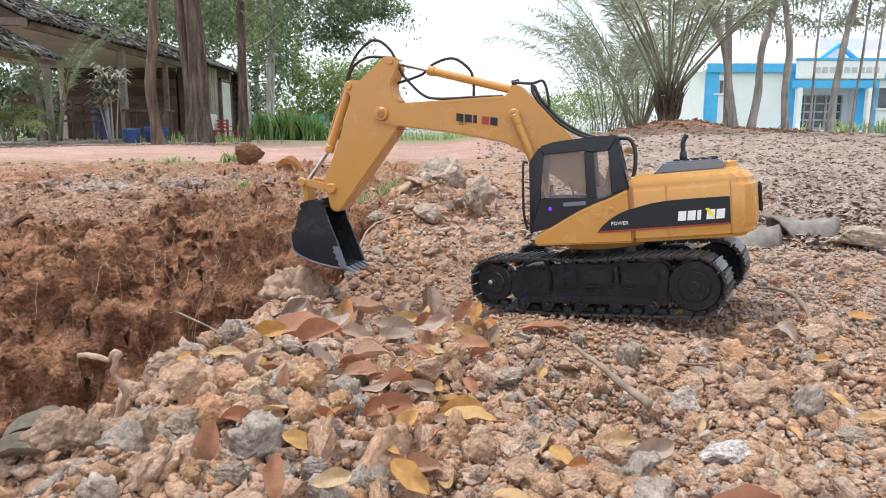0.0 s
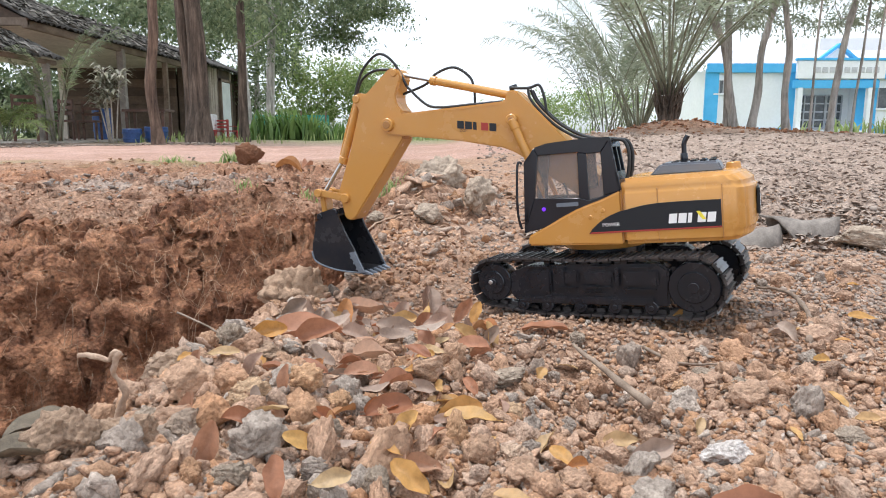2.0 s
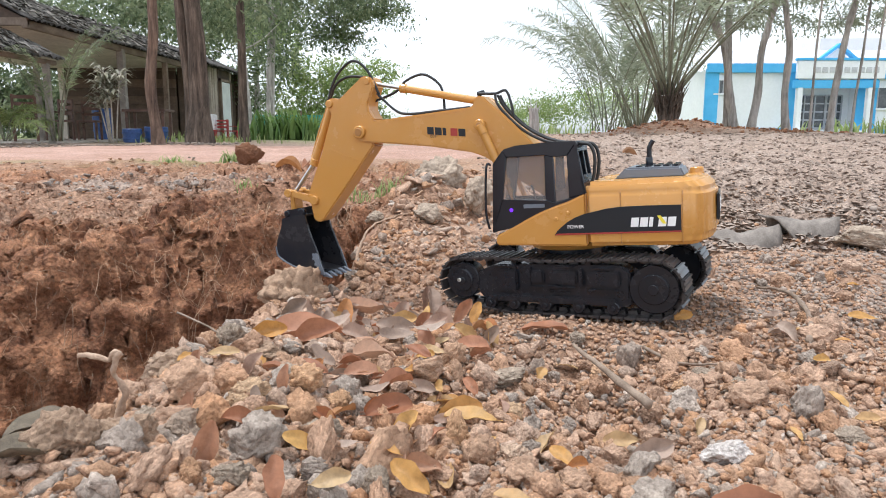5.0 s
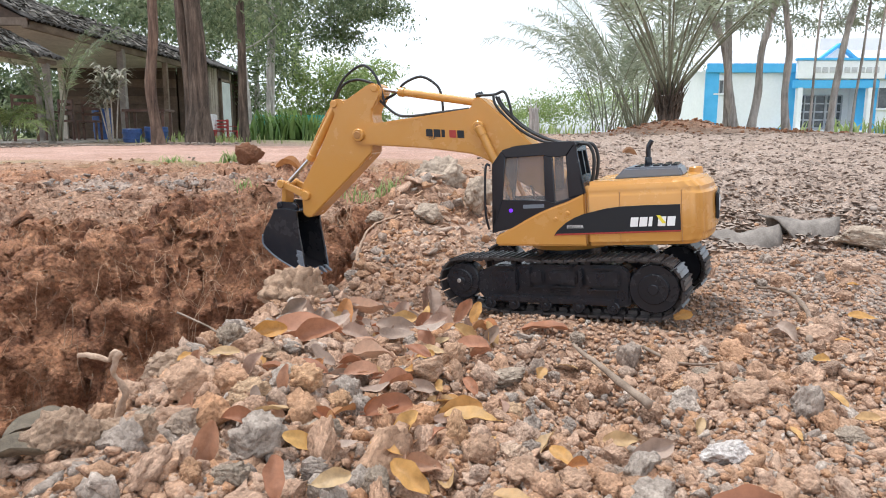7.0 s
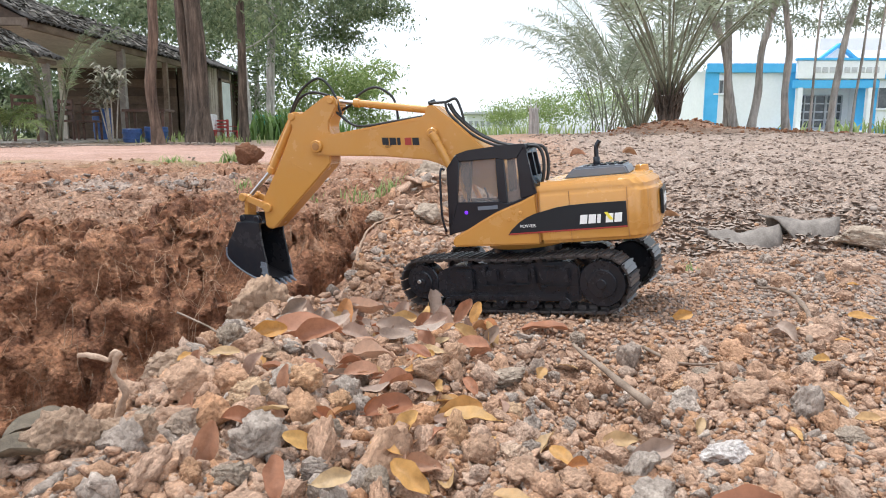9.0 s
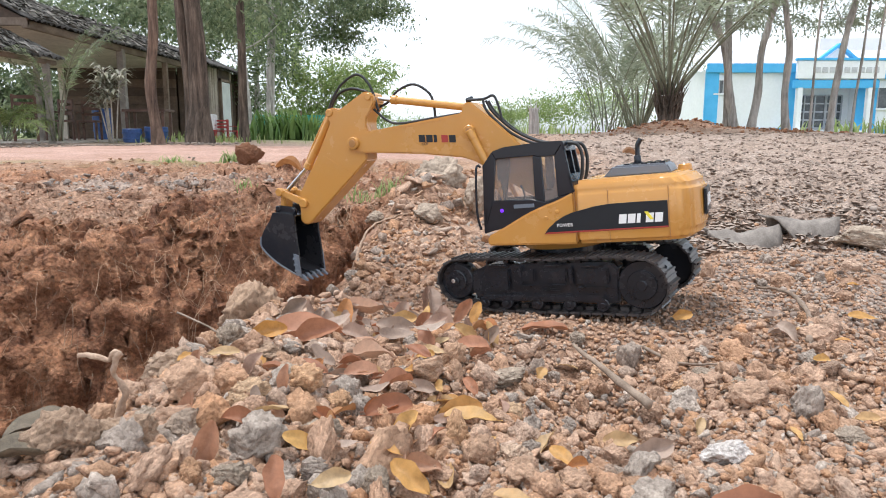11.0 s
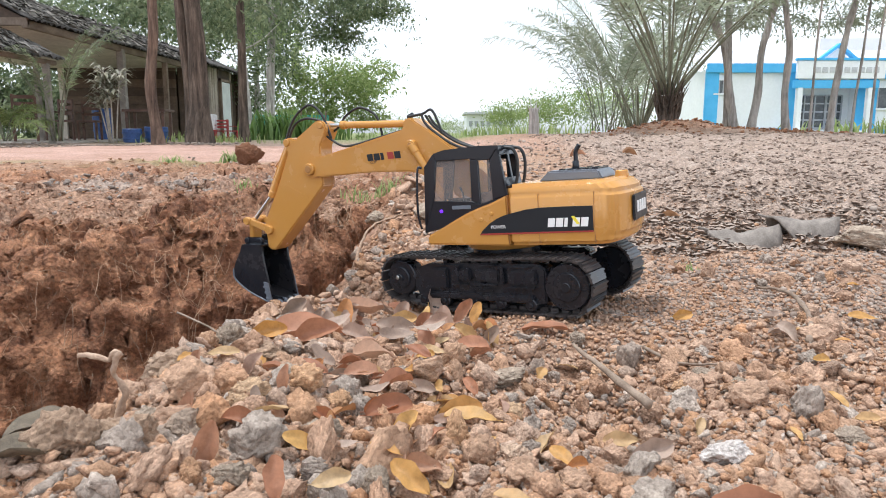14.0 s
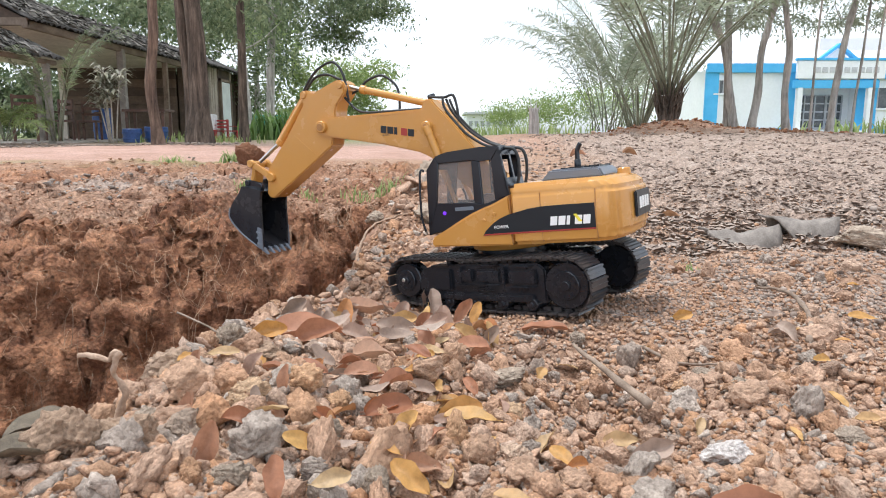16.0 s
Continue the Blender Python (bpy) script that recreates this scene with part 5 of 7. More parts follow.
for kind, rows in (("yellow", YELLOW_LEAVES), ("yellow", STRAY_YELLOW), ("dry", BROWN_LEAVES), ("tan", TAN_LEAVES)):
    for i, (x, y, size, rz, tilt) in enumerate(rows):
        lay_leaf(kind, x, y, size * 1.1, rz, tilt * 0.5, 0.017, 12 - 24 * (i % 2), i, 22 + 14 * (i % 3))


lay_leaf("dry", 0.098, 0.648, 0.046, 8, 2, 0.006, 0, 4)


def litter_leaves():
    """The drift of brown leaves along the trench edge, and strays."""
    rs = np.random.RandomState(33)
    for i in range(58):
        x, y = rs.normal(-0.055, 0.075), rs.normal(0.70, 0.055)
        if x < np.interp(y, EDGE_Y, EDGE_X) + 0.015 or (x > 0.0 and y > 0.66) or y > 0.8:
            continue
        lay_leaf(("dry", "tan", "tan", "yellow")[rs.choice(4, p=[0.35, 0.3, 0.25, 0.1])], x, y, rs.uniform(0.017, 0.033), rs.uniform(0, 360), rs.uniform(-40, 40), rs.uniform(0.004, 0.016), rs.uniform(-40, 40), rs.randint(8), 20)
    for i in range(64):
        x, y = rs.normal(-0.045, 0.06), rs.uniform(0.37, 0.66)
        if x < np.interp(y, EDGE_Y, EDGE_X) + 0.03:
            continue
        lay_leaf(("dry", "tan", "yellow")[rs.choice(3, p=[0.5, 0.28, 0.22])], x, y, rs.uniform(0.014, 0.027), rs.uniform(0, 360), rs.uniform(-30, 30), rs.uniform(0.006, 0.012), rs.uniform(-40, 40), rs.randint(8), 20)
    for i in range(26):
        y = rs.uniform(0.5, 1.0)
        x = rs.uniform(0.05, 0.62) * y
        if ((x - 0.12) / 0.3) ** 2 + ((y - 0.785) / 0.17) ** 2 < 1:
            continue
        lay_leaf("yellow" if rs.rand() < 0.5 else "tan", x, y, rs.uniform(0.012, 0.022), rs.uniform(0, 360), rs.uniform(-15, 15), 0.006, rs.uniform(-20, 20), rs.randint(8))
    for x, y, rz, tilt in ((-0.018, 0.80, 80, -72), (-0.012, 0.775, 95, -65), (-0.10, 0.73, 60, -50)):
        lay_leaf("tan", x, y, 0.034, rz, tilt, 0.016, 20, 2)


litter_leaves()


def big_leaf(x, y, z, length, rz, seed, roll, mat=LEAFGREY, curl=0.5):
    ob = new("large_leaf", leaf_mesh(seed, mat, 1.0, 0.85 if curl < 0.6 else 0.6, curl, roll))
    ob.matrix_basis = pose(x, y, z, 0, 0, rz) @ Matrix.Diagonal((length, length, length * (1.7 if mat is LEAFGREY else 0.9), 1))
    sol = ob.modifiers.new("thickness", "SOLIDIFY")
    sol.thickness = 0.02 if mat is LEAFGREY else 0.008
    tagged(ob, "large dry grey leaf curled on the ground" if mat is LEAFGREY else "dark olive dead leaf curled on the stones", "leaf")


big_leaf(0.545, 1.25, height(0.545, 1.25) + 0.026, 0.14, 8, 81, -0.35)
big_leaf(0.655, 1.26, height(0.655, 1.26) + 0.034, 0.12, -25, 83, -0.4)
big_leaf(-0.222, 0.362, 0.036, 0.036, 35, 85, 0.35, LEAFDARK, 0.35)
big_leaf(-0.216, 0.332, 0.034, 0.030, -10, 86, 0.4, LEAFDARK, 0.3)
for x, y, s, rz in ((0.42, 1.62, 0.06, 10), (0.50, 1.52, 0.05, 160), (0.62, 2.3, 0.06, 30), (0.98, 3.7, 0.10, 10), (0.75, 3.9, 0.1, 160), (-0.75, 3.4, 0.13, 5), (-0.68, 3.5, 0.1, 80)):
    lay_leaf("dry", x, y, s, rz, 8, 0.004 + s * 0.12, 12, 3)


def leaf_litter():
    """Thousands of small dry leaves over the open ground."""
    rs = np.random.RandomState(44)
    n = 15000
    ys = 1 / rs.uniform(1 / 13.0, 1 / 1.15, n)
    xs = rs.uniform(0.12, 0.85, n) * ys
    size = rs.uniform(0.010, 0.034, n) * (0.35 + 0.4 * np.sqrt(ys))
    z = land(xs, ys)[0]
    a = rs.uniform(0, 2 * np.pi, n)
    c, s = np.cos(a), np.sin(a)
    vs = []
    for u, v, k in ((-0.5, 0, 0.12), (0.05, -0.22, 0.28), (0.5, 0, 0.1), (-0.05, 0.22, 0.28), (0, 0, 0.06)):
        vs.append(np.stack([xs + size * (u * c - v * s), ys + size * (u * s + v * c), z + size * (k * rs.uniform(0.3, 1.1, n) + 0.04)], 1))
    v = np.stack(vs, 1).reshape(-1, 3)
    b = np.arange(n)[:, None] * 5
    f = np.concatenate([b + np.array(t) for t in ((0, 1, 4), (1, 2, 4), (2, 3, 4), (3, 0, 4))])
    tagged(new("leaf_litter", raw_mesh("leaf_litter", v, f, LITTER)), "small dry leaves strewn over the open ground", "leaf litter", kind="stuff")


leaf_litter()


# ---- twigs and roots ----
PALEROOT = simple("pale_root", (0.30, 0.19, 0.125), (0.52, 0.37, 0.26), 50, 0.9, 0, 0.7, 0.002)
def twig(name, label, pts, r, taper, mat=TWIG, n=6, category="twig"):
    bm = bmesh.new()
    add_tube(bm, pts, r, 8, n, taper)
    for v in bm.verts:
        v.co += Vector((noise.noise(v.co * 130), noise.noise(v.co * 130 + Vector((9, 0, 0))), noise.noise(v.co * 130 + Vector((0, 9, 0))))) * r * (1.2 if mat is PALEROOT else 0.9)
    tagged(part(name, bm, mat, None, "", True), label, category)


twig("root", "gnarled pale root standing up from the stones", [(-0.2030, 0.405, 0.0087), (-0.1991, 0.405, 0.0253), (-0.1952, 0.405, 0.0363), (-0.1956, 0.405, 0.0461), (-0.2011, 0.405, 0.0519), (-0.1985, 0.405, 0.0582), (-0.1947, 0.405, 0.0642), (-0.2026, 0.405, 0.0606), (-0.2106, 0.405, 0.0619), (-0.2210, 0.405, 0.0631)], 0.0022, 0.0013, PALEROOT, 4, "root")
twig("twig", "grey broken twig lying on the gravel", [(0.108, 0.556, 0.022), (0.122, 0.50, 0.019), (0.138, 0.442, 0.016)], 0.0013, 0.0034)
twig("twig", "curved dry root lying on the ground", [(0.370, 0.80, 0.016), (0.380, 0.755, 0.022), (0.372, 0.70, 0.020), (0.352, 0.645, 0.016), (0.322, 0.59, 0.014)], 0.0014, 0.0032)
twig("twig", "thin bare stick over the trench edge", [(-0.275, 0.70, 0.012), (-0.235, 0.665, 0.008), (-0.2, 0.63, 0.004)], 0.0012, 0.0009)
twig("twig", "thin straw standing beside the tracks", [(0.232, 0.66, 0.004), (0.236, 0.665, 0.022), (0.24, 0.668, 0.040)], 0.0007, 0.0005)
twig("twig", "thin curved twig on the gravel", [(0.172, 0.575, 0.014), (0.19, 0.54, 0.012), (0.222, 0.535, 0.012)], 0.0014, 0.0012)
twig("twig", "thin pale root at the rubble edge", [(-0.13, 1.02, 0.0), (-0.125, 1.06, 0.03), (-0.11, 1.12, 0.05), (-0.06, 1.18, 0.06)], 0.0022, 0.0012, PALEROOT)


def bank_roots():
    rs = np.random.RandomState(55)
    bm = bmesh.new()
    for i in range(560):
        x = rs.uniform(-1.25, -0.1)
        y = np.interp(x, BANK_X, BANK_Y) - rs.uniform(-0.12, 0.5)
        a, turn = rs.uniform(-math.pi, math.pi), rs.normal(0, 0.8)
        pts, s = [], rs.uniform(0.008, 0.02)
        for k in range(rs.randint(4, 9)):
            pts.append((x, y, height(x, y) + rs.uniform(0.0, 0.03)))
            x, y = x + s * math.cos(a), y + s * math.sin(a)
            a += turn * 0.5 + rs.normal(0, 0.5)
        add_tube(bm, pts, rs.choice([0.0004, 0.0006, 0.0009]), 5, 2, 0.0003)
    tagged(part("fine_roots", bm, ROOT, None, "", True), "fine dry roots hanging from the soil bank", "roots", kind="stuff")


bank_roots()


def weed(x, y, n, high, seed):
    rs = np.random.RandomState(seed)
    vs, fs = [], []
    for i in range(n):
        a, h = rs.uniform(0, 6.28), high * rs.uniform(0.5, 1)
        ox, oy = rs.normal(0, high * 0.4), rs.normal(0, high * 0.4)
        z = height(x + ox, y + oy) + (0.03 if y < 3 and x < 0 else 0)
        for k in range(4):
            u = k / 3
            w = 0.05 * high * (1 - u * 0.85)
            cx, cy, cz = x + ox + math.cos(a) * h * 0.55 * u * u, y + oy + math.sin(a) * h * 0.55 * u * u, z + h * (u - 0.3 * u * u)
            vs += [(cx - math.sin(a) * w, cy + math.cos(a) * w, cz), (cx + math.sin(a) * w, cy - math.cos(a) * w, cz)]
        b = i * 8
        fs += [(b + 2 * k, b + 2 * k + 1, b + 2 * k + 3, b + 2 * k + 2) for k in range(3)]
    tagged(new("weed", raw_mesh("weed", vs, fs, FOLIAGELIGHT)), "small tuft of green weed on the bank", "weed", "weeds on the bank")


for wx, wy, wn_, wh in ((-0.16, 2.02, 40, 0.06), (-0.23, 1.9, 30, 0.05), (-0.5, 1.75, 24, 0.035), (-0.36, 1.88, 24, 0.035), (0.36, 0.98, 14, 0.03), (-1.3, 4.4, 70, 0.12), (-1.75, 4.5, 80, 0.1)):
    weed(wx, wy, wn_, wh, int(abs(wx) * 100))


# ---- plants ----
def leaf_cloud(blobs, size, per, seed, droop=0.35, slim=0.42):
    """Many folded leaves round some branches' ends: blobs of centre and radii."""
    rs = np.random.RandomState(seed)
    cs = []
    for (x, y, z), (rx, ry, rz), k in blobs:
        n = int(per * k)
        twigs = rs.normal(size=(max(4, n // 14), 3)) * 0.5
        p = twigs[rs.randint(0, len(twigs), n)] + rs.normal(size=(n, 3)) * 0.13
        cs.append(p * (rx, ry, rz) + (x, y, z))
    c = np.concatenate(cs)
    n = len(c)
    m = spin(n, rs)
    s = size * rs.uniform(0.6, 1.3, n)[:, None]
    d, w = m[:, :, 0].copy(), m[:, :, 1]
    d[:, 2] -= droop
    up = np.cross(d, w)
    pts = [c, c + (d * 0.5 + w * slim * 0.5 + up * 0.08) * s, c + d * s, c + (d * 0.5 - w * slim * 0.5 + up * 0.08) * s]
    b = np.arange(n)[:, None] * 4
    return np.stack(pts, 1).reshape(-1, 3), np.concatenate([b + np.array((0, 1, 2)), b + np.array((0, 2, 3))])


def tree(label, x, y, r, h, lean, bark, mat, blobs, size, per, seed, limbs=5, z0=None, flare=1.35):
    z = height(x, y) - 0.06 if z0 is None else z0
    t = thing("tree", label, "tree", m=pose(x, y, z))
    rnd = random.Random(seed)
    bm = bmesh.new()
    wr = r if r < 0.1 else r * 0.3
    path = [(0, 0, 0), (lean[0] * 0.1 + rnd.uniform(-1, 1) * wr, lean[1] * 0.1, h * 0.14), (lean[0] * 0.25 + rnd.uniform(-1, 1) * wr, lean[1] * 0.25, h * 0.3), (lean[0] * 0.45 + rnd.uniform(-1, 1) * wr, lean[1] * 0.45, h * 0.48), (lean[0] * 0.65 + rnd.uniform(-1, 1) * wr, lean[1] * 0.6, h * 0.68), (lean[0], lean[1], h)]
    add_tube(bm, path, r, 14, 8, r * 0.55)
    for v in bm.verts:
        k = 1 + (flare - 1) * max(0, 1 - v.co.z / (r * 4))
        n = 1 + 0.16 * noise.noise(Vector((v.co.x * 6 / r * 0.2, v.co.y * 6 / r * 0.2, v.co.z * 1.5 + seed)))
        v.co.x, v.co.y = v.co.x * k * n, v.co.y * k * n
    trunk = part("trunk", bm, bark, t, "", True)
    for i in range(limbs):
        a, b = rnd.uniform(0, 6.28), rnd.uniform(0.55, 0.95)
        o = Vector(smooth_path(path, 8)[int(b * 39)])
        tip = o + Vector((math.cos(a), math.sin(a), 0.55)) * h * rnd.uniform(0.18, 0.34)
        bm = bmesh.new()
        add_tube(bm, [o, o.lerp(tip, 0.5) + Vector((0, 0, 0.1 * h * rnd.uniform(-0.4, 1))), tip], r * 0.34, 8, 6, r * 0.08)
        part("limb", bm, bark, t, "", True)
    if blobs:
        v, f = leaf_cloud([((bx - x, by - y, bz - z), rr, k) for (bx, by, bz), rr, k in blobs], size, per, seed)
        crown = new("crown", raw_mesh("crown", v, f, mat))
        crown.parent = t
    return t


def bush(name, label, blobs, size, per, seed, mat, droop=0.2, slim=0.42, kind=""):
    v, f = leaf_cloud(blobs, size, per, seed, droop, slim)
    return tagged(new(name, raw_mesh(name, v, f, mat)), label, "bush" if name == "bush" else "foliage", kind=kind)


def frond_data(rs, base, azimuth, length, rise, bend, leaflet, bare=0.3, n=70):
    """One palm leaf: its stem's path, and its leaflets."""
    d = Vector((math.cos(azimuth), math.sin(azimuth), 0))
    pts, p, el = [], Vector(base), rise
    steps = 14
    for i in range(steps + 1):
        pts.append(p.copy())
        p = p + (d * math.cos(el) + Vector((0, 0, 1)) * math.sin(el)) * length / steps
        el -= bend / steps * (0.35 + 1.3 * i / steps)
    vs, fs = [], []
    side = Vector((-d.y, d.x, 0))
    for k in range(n):
        u = bare + (1 - bare) * (k + rs.rand()) / n
        i = min(int(u * steps), steps - 1)
        o = pts[i].lerp(pts[i + 1], u * steps - i)
        fwd = (pts[i + 1] - pts[i]).normalized()
        L = leaflet * (1 - 0.55 * abs(u - 0.55) * 1.6) * rs.uniform(0.8, 1.1)
        for s in (1, -1):
            dr = (fwd * 0.7 + side * s * rs.uniform(0.7, 1) + Vector((0, 0, rs.uniform(-0.3, 0.5)))).normalized()
            tip = o + dr * L * 0.9 + Vector((0, 0, -L * rs.uniform(0.05, 0.6)))
            mid = o + dr * L * 0.5 + Vector((0, 0, -0.05 * L))
            w = fwd.cross(dr).cross(dr).normalized() * L * 0.028
            b = len(vs)
            vs += [o, mid + w, tip, mid - w]
            fs += [(b, b + 1, b + 3), (b + 1, b + 2, b + 3)]
    return pts, vs, fs


def palm(label, x, y, n, length, seed, boots=True, leaflet=0.5, rise=(1.0, 1.45), mat=None, thick=0.022, bare=0.34, spread=0.14):
    z = height(x, y)
    t = thing("palm", label, "palm", m=pose(x, y, z - 0.04))
    rs = np.random.RandomState(seed)
    if boots:
        bm = bmesh.new()
        add_tube(bm, [(0, 0, 0), (0, 0, 0.18), (0, 0, 0.34)], 0.13, 12, 3, 0.10)
        for i in range(54):
            a, h = i * 2.4, 0.04 + 0.30 * i / 54
            o = Vector((math.cos(a) * 0.115, math.sin(a) * 0.115, h))
            add_tube(bm, [o, o + Vector((math.cos(a) * 0.04, math.sin(a) * 0.04, 0.1)), o + Vector((math.cos(a) * 0.10 * rs.uniform(0.2, 1.6), math.sin(a) * 0.08, 0.22 * rs.uniform(0.5, 1.5)))], 0.016, 6, 2, 0.004)
        part("trunk", bm, BARK, t, "dark fibrous palm base with cut leaf stubs", True)
    for i in range(n):
        a = i * 2.39996 + rs.uniform(-0.2, 0.2)
        k = rs.uniform(0, 1)
        base = (math.cos(a) * spread * rs.rand(), math.sin(a) * spread * rs.rand(), 0.35 if boots else 0.1)
        pts, vs, fs = frond_data(rs, base, a, length * rs.uniform(0.8, 1.1), rise[0] + (rise[1] - rise[0]) * k, rs.uniform(0.9, 1.7), leaflet, bare)
        bm = bmesh.new()
        add_tube(bm, pts, thick, 6, 1, thick * 0.2)
        stem = part("frond_stem", bm, PALMSTEM, t, "", True)
        lf = new("frond_blade", raw_mesh("frond_blade", [v[:] for v in vs], fs, mat or PALMGREEN))
        lf.parent = stem


def blade_clump(label, x, y, n, high, spread, seed, mat, name="plant_clump"):
    rs = np.random.RandomState(seed)
    vs, fs = [], []
    for i in range(n):
        ox, oy, a = x + rs.normal(0, spread), y + rs.normal(0, spread * 0.6), rs.uniform(0, 6.28)
        h, w, z = high * rs.uniform(0.5, 1.05), 0.045 * high * rs.uniform(0.7, 1.3), height(ox, oy)
        lean = rs.uniform(0.15, 0.75)
        b = len(vs)
        for k in range(6):
            u = k / 5
            cx, cy, cz = ox + math.cos(a) * h * lean * u ** 2, oy + math.sin(a) * h * lean * u ** 2, z + h * (u - lean * 0.4 * u ** 3)
            ww = w * math.sin(math.pi * min(0.97, 0.25 + 0.75 * u))
            vs += [(cx - math.sin(a) * ww, cy + math.cos(a) * ww, cz), (cx + math.sin(a) * ww, cy - math.cos(a) * ww, cz)]
        fs += [(b + 2 * k, b + 2 * k + 1, b + 2 * k + 3, b + 2 * k + 2) for k in range(5)]
    return tagged(new(name, raw_mesh(name, vs, fs, mat)), label, "plant", kind="stuff")


# trees before the timber house
tree("tall red-brown tree trunk beside the dirt road", -4.43, 11.0, 0.088, 6.5, (-0.25, 0.2), BARKRED, FOLIAGE, [((-4.6, 11.5, 5.5), (2.2, 2, 1.6), 1.0)], 0.13, 1500, 1)
tree("thick ribbed tree trunk beside the dirt road", -4.15, 12.0, 0.17, 7.0, (-0.15, 0.2), BARK, FOLIAGE, [((-4.4, 12.4, 4.6), (2.2, 1.5, 1.3), 1.0), ((-3.6, 13.0, 3.0), (0.7, 0.6, 0.6), 0.3)], 0.13, 1800, 2, flare=1.5)
tree("second stem of the ribbed tree", -4.33, 12.15, 0.11, 7.0, (-0.2, 0.1), BARK, FOLIAGE, [], 0.1, 10, 22, 2)
tree("slim dark tree trunk before the wooden shed", -4.22, 15.0, 0.108, 6.5, (0.05, 0.1), BARK, FOLIAGE, [((-6.4, 16.5, 3.5), (1.3, 0.8, 0.7), 0.7), ((-5.3, 17.5, 3.0), (1.0, 0.8, 0.7), 0.6), ((-4.6, 15.5, 3.3), (1.6, 1.2, 0.9), 0.8), ((-5.0, 15.5, 5.0), (2.5, 1.2, 1.2), 0.8)], 0.14, 1700, 3)
tree("slim grey tree with a broad dark crown", -5.35, 22.0, 0.15, 7.5, (0.3, 0.2), BARKGREY, FOLIAGE, [((-3.2, 21.5, 3.75), (1.15, 1.0, 0.75), 1.2), ((-3.9, 21.5, 4.5), (1.7, 1.2, 0.8), 1.5), ((-2.3, 21.5, 4.2), (0.9, 0.9, 0.7), 0.8), ((-4.9, 22, 3.6), (1.0, 1.0, 1.0), 0.7), ((-3.2, 21.6, 3.05), (1.0, 0.8, 0.4), 0.8), ((-1.8, 21.8, 3.9), (0.9, 0.8, 0.5), 0.7)], 0.12, 2100, 4)
tree("thin leaning grey trunk behind the others", -5.6, 20.5, 0.09, 4.0, (-0.3, 0.1), BARKGREY, FOLIAGE, [((-6.0, 21, 3.5), (1.2, 1.0, 0.8), 0.8)], 0.14, 1200, 5, 3)
tree("tree with light yellow-green leaves behind", -7.4, 28.0, 0.12, 5.5, (0.2, 0.1), BARKGREY, FOLIAGELIGHT, [((-6.9, 28, 4.0), (1.3, 1.0, 1.0), 0.8), ((-6.2, 29, 2.8), (1.2, 1.0, 0.9), 0.8)], 0.2, 1300, 6, 4)
bush("bush", "light green shrubs behind the trees", [((-4.6, 30, 2.2), (1.6, 1.0, 1.0), 1.4), ((-3.4, 31, 2.4), (1.3, 1.0, 0.8), 1.0), ((-5.6, 30, 1.2), (1.6, 1.0, 0.8), 1.0), ((-3.6, 30, 1.0), (1.3, 1.0, 0.7), 0.9)], 0.2, 1000, 7, FOLIAGELIGHT)
bush("bush", "dense green hedge behind the yard", [((x, 36 + 2 * math.sin(x), 1.4 + 0.8 * math.sin(x * 1.7)), (2.2, 1.5, 1.3), 1.0) for x in (-20, -17.5, -15, -12.6, -10.5, -8.5)], 0.24, 1300, 8, FOLIAGE)
bush("tree_line", "tall dark trees behind the timber house", [((-22, 34, 6), (5, 2, 3), 1.6), ((-16, 36, 7), (4.5, 2, 3), 1.6), ((-11.5, 35, 6.5), (3, 2, 2.2), 1.2), ((-8.6, 33, 6), (2.0, 1.5, 1.6), 1.0)], 0.34, 2600, 9, FOLIAGE, kind="stuff")
bush("tree_line", "distant pale green trees across the field", [((5.0, 55, 1.6), (2.2, 2, 1.0), 1.0), ((7.4, 52, 1.8), (2.0, 2, 1.2), 1.0), ((9.8, 50, 2.2), (2.2, 2, 1.5), 1.0), ((12, 48, 2.5), (2.2, 2, 1.7), 1.0), ((0.5, 75, 0.9), (3.5, 2, 0.7), 0.6), ((-4.5, 70, 1.0), (3.5, 2, 0.9), 0.7)], 0.2, 2600, 10, FOLIAGELIGHT, kind="stuff")
bush("bush", "dark green shrubs behind the porch", [((-12.6, 24.5, 0.9), (1.0, 0.7, 0.9), 1.0), ((-14.2, 25, 1.4), (1.2, 0.7, 1.2), 1.4), ((-16.0, 25, 1.4), (1.3, 0.7, 1.3), 1.4), ((-12.9, 26, 2.2), (1.2, 0.7, 0.9), 1.0), ((-10.6, 29, 2.6), (1.6, 0.7, 1.0), 0.8)], 0.2, 2600, 77, FOLIAGE)
bush("bush", "dark green undergrowth behind the wooden shed", [((-6.9, 26.8, 2.3), (1.3, 0.7, 1.1), 0.8), ((-6.4, 27, 3.5), (1.2, 0.7, 0.9), 0.5), ((-8.2, 28.4, 3.9), (1.4, 0.7, 0.9), 0.6)], 0.17, 1300, 78, FOLIAGE)
bush("bush", "pale yellow-green shrubs in the sun", [((-4.6, 29, 2.4), (1.5, 0.7, 0.7), 1.0), ((-3.4, 29.2, 1.9), (1.1, 0.7, 0.7), 0.9), ((-2.7, 30, 2.8), (1.0, 0.6, 0.6), 0.6), ((-5.4, 29, 1.2), (1.2, 0.6, 0.6), 0.8)], 0.16, 1000, 79, FOLIAGELIGHT)
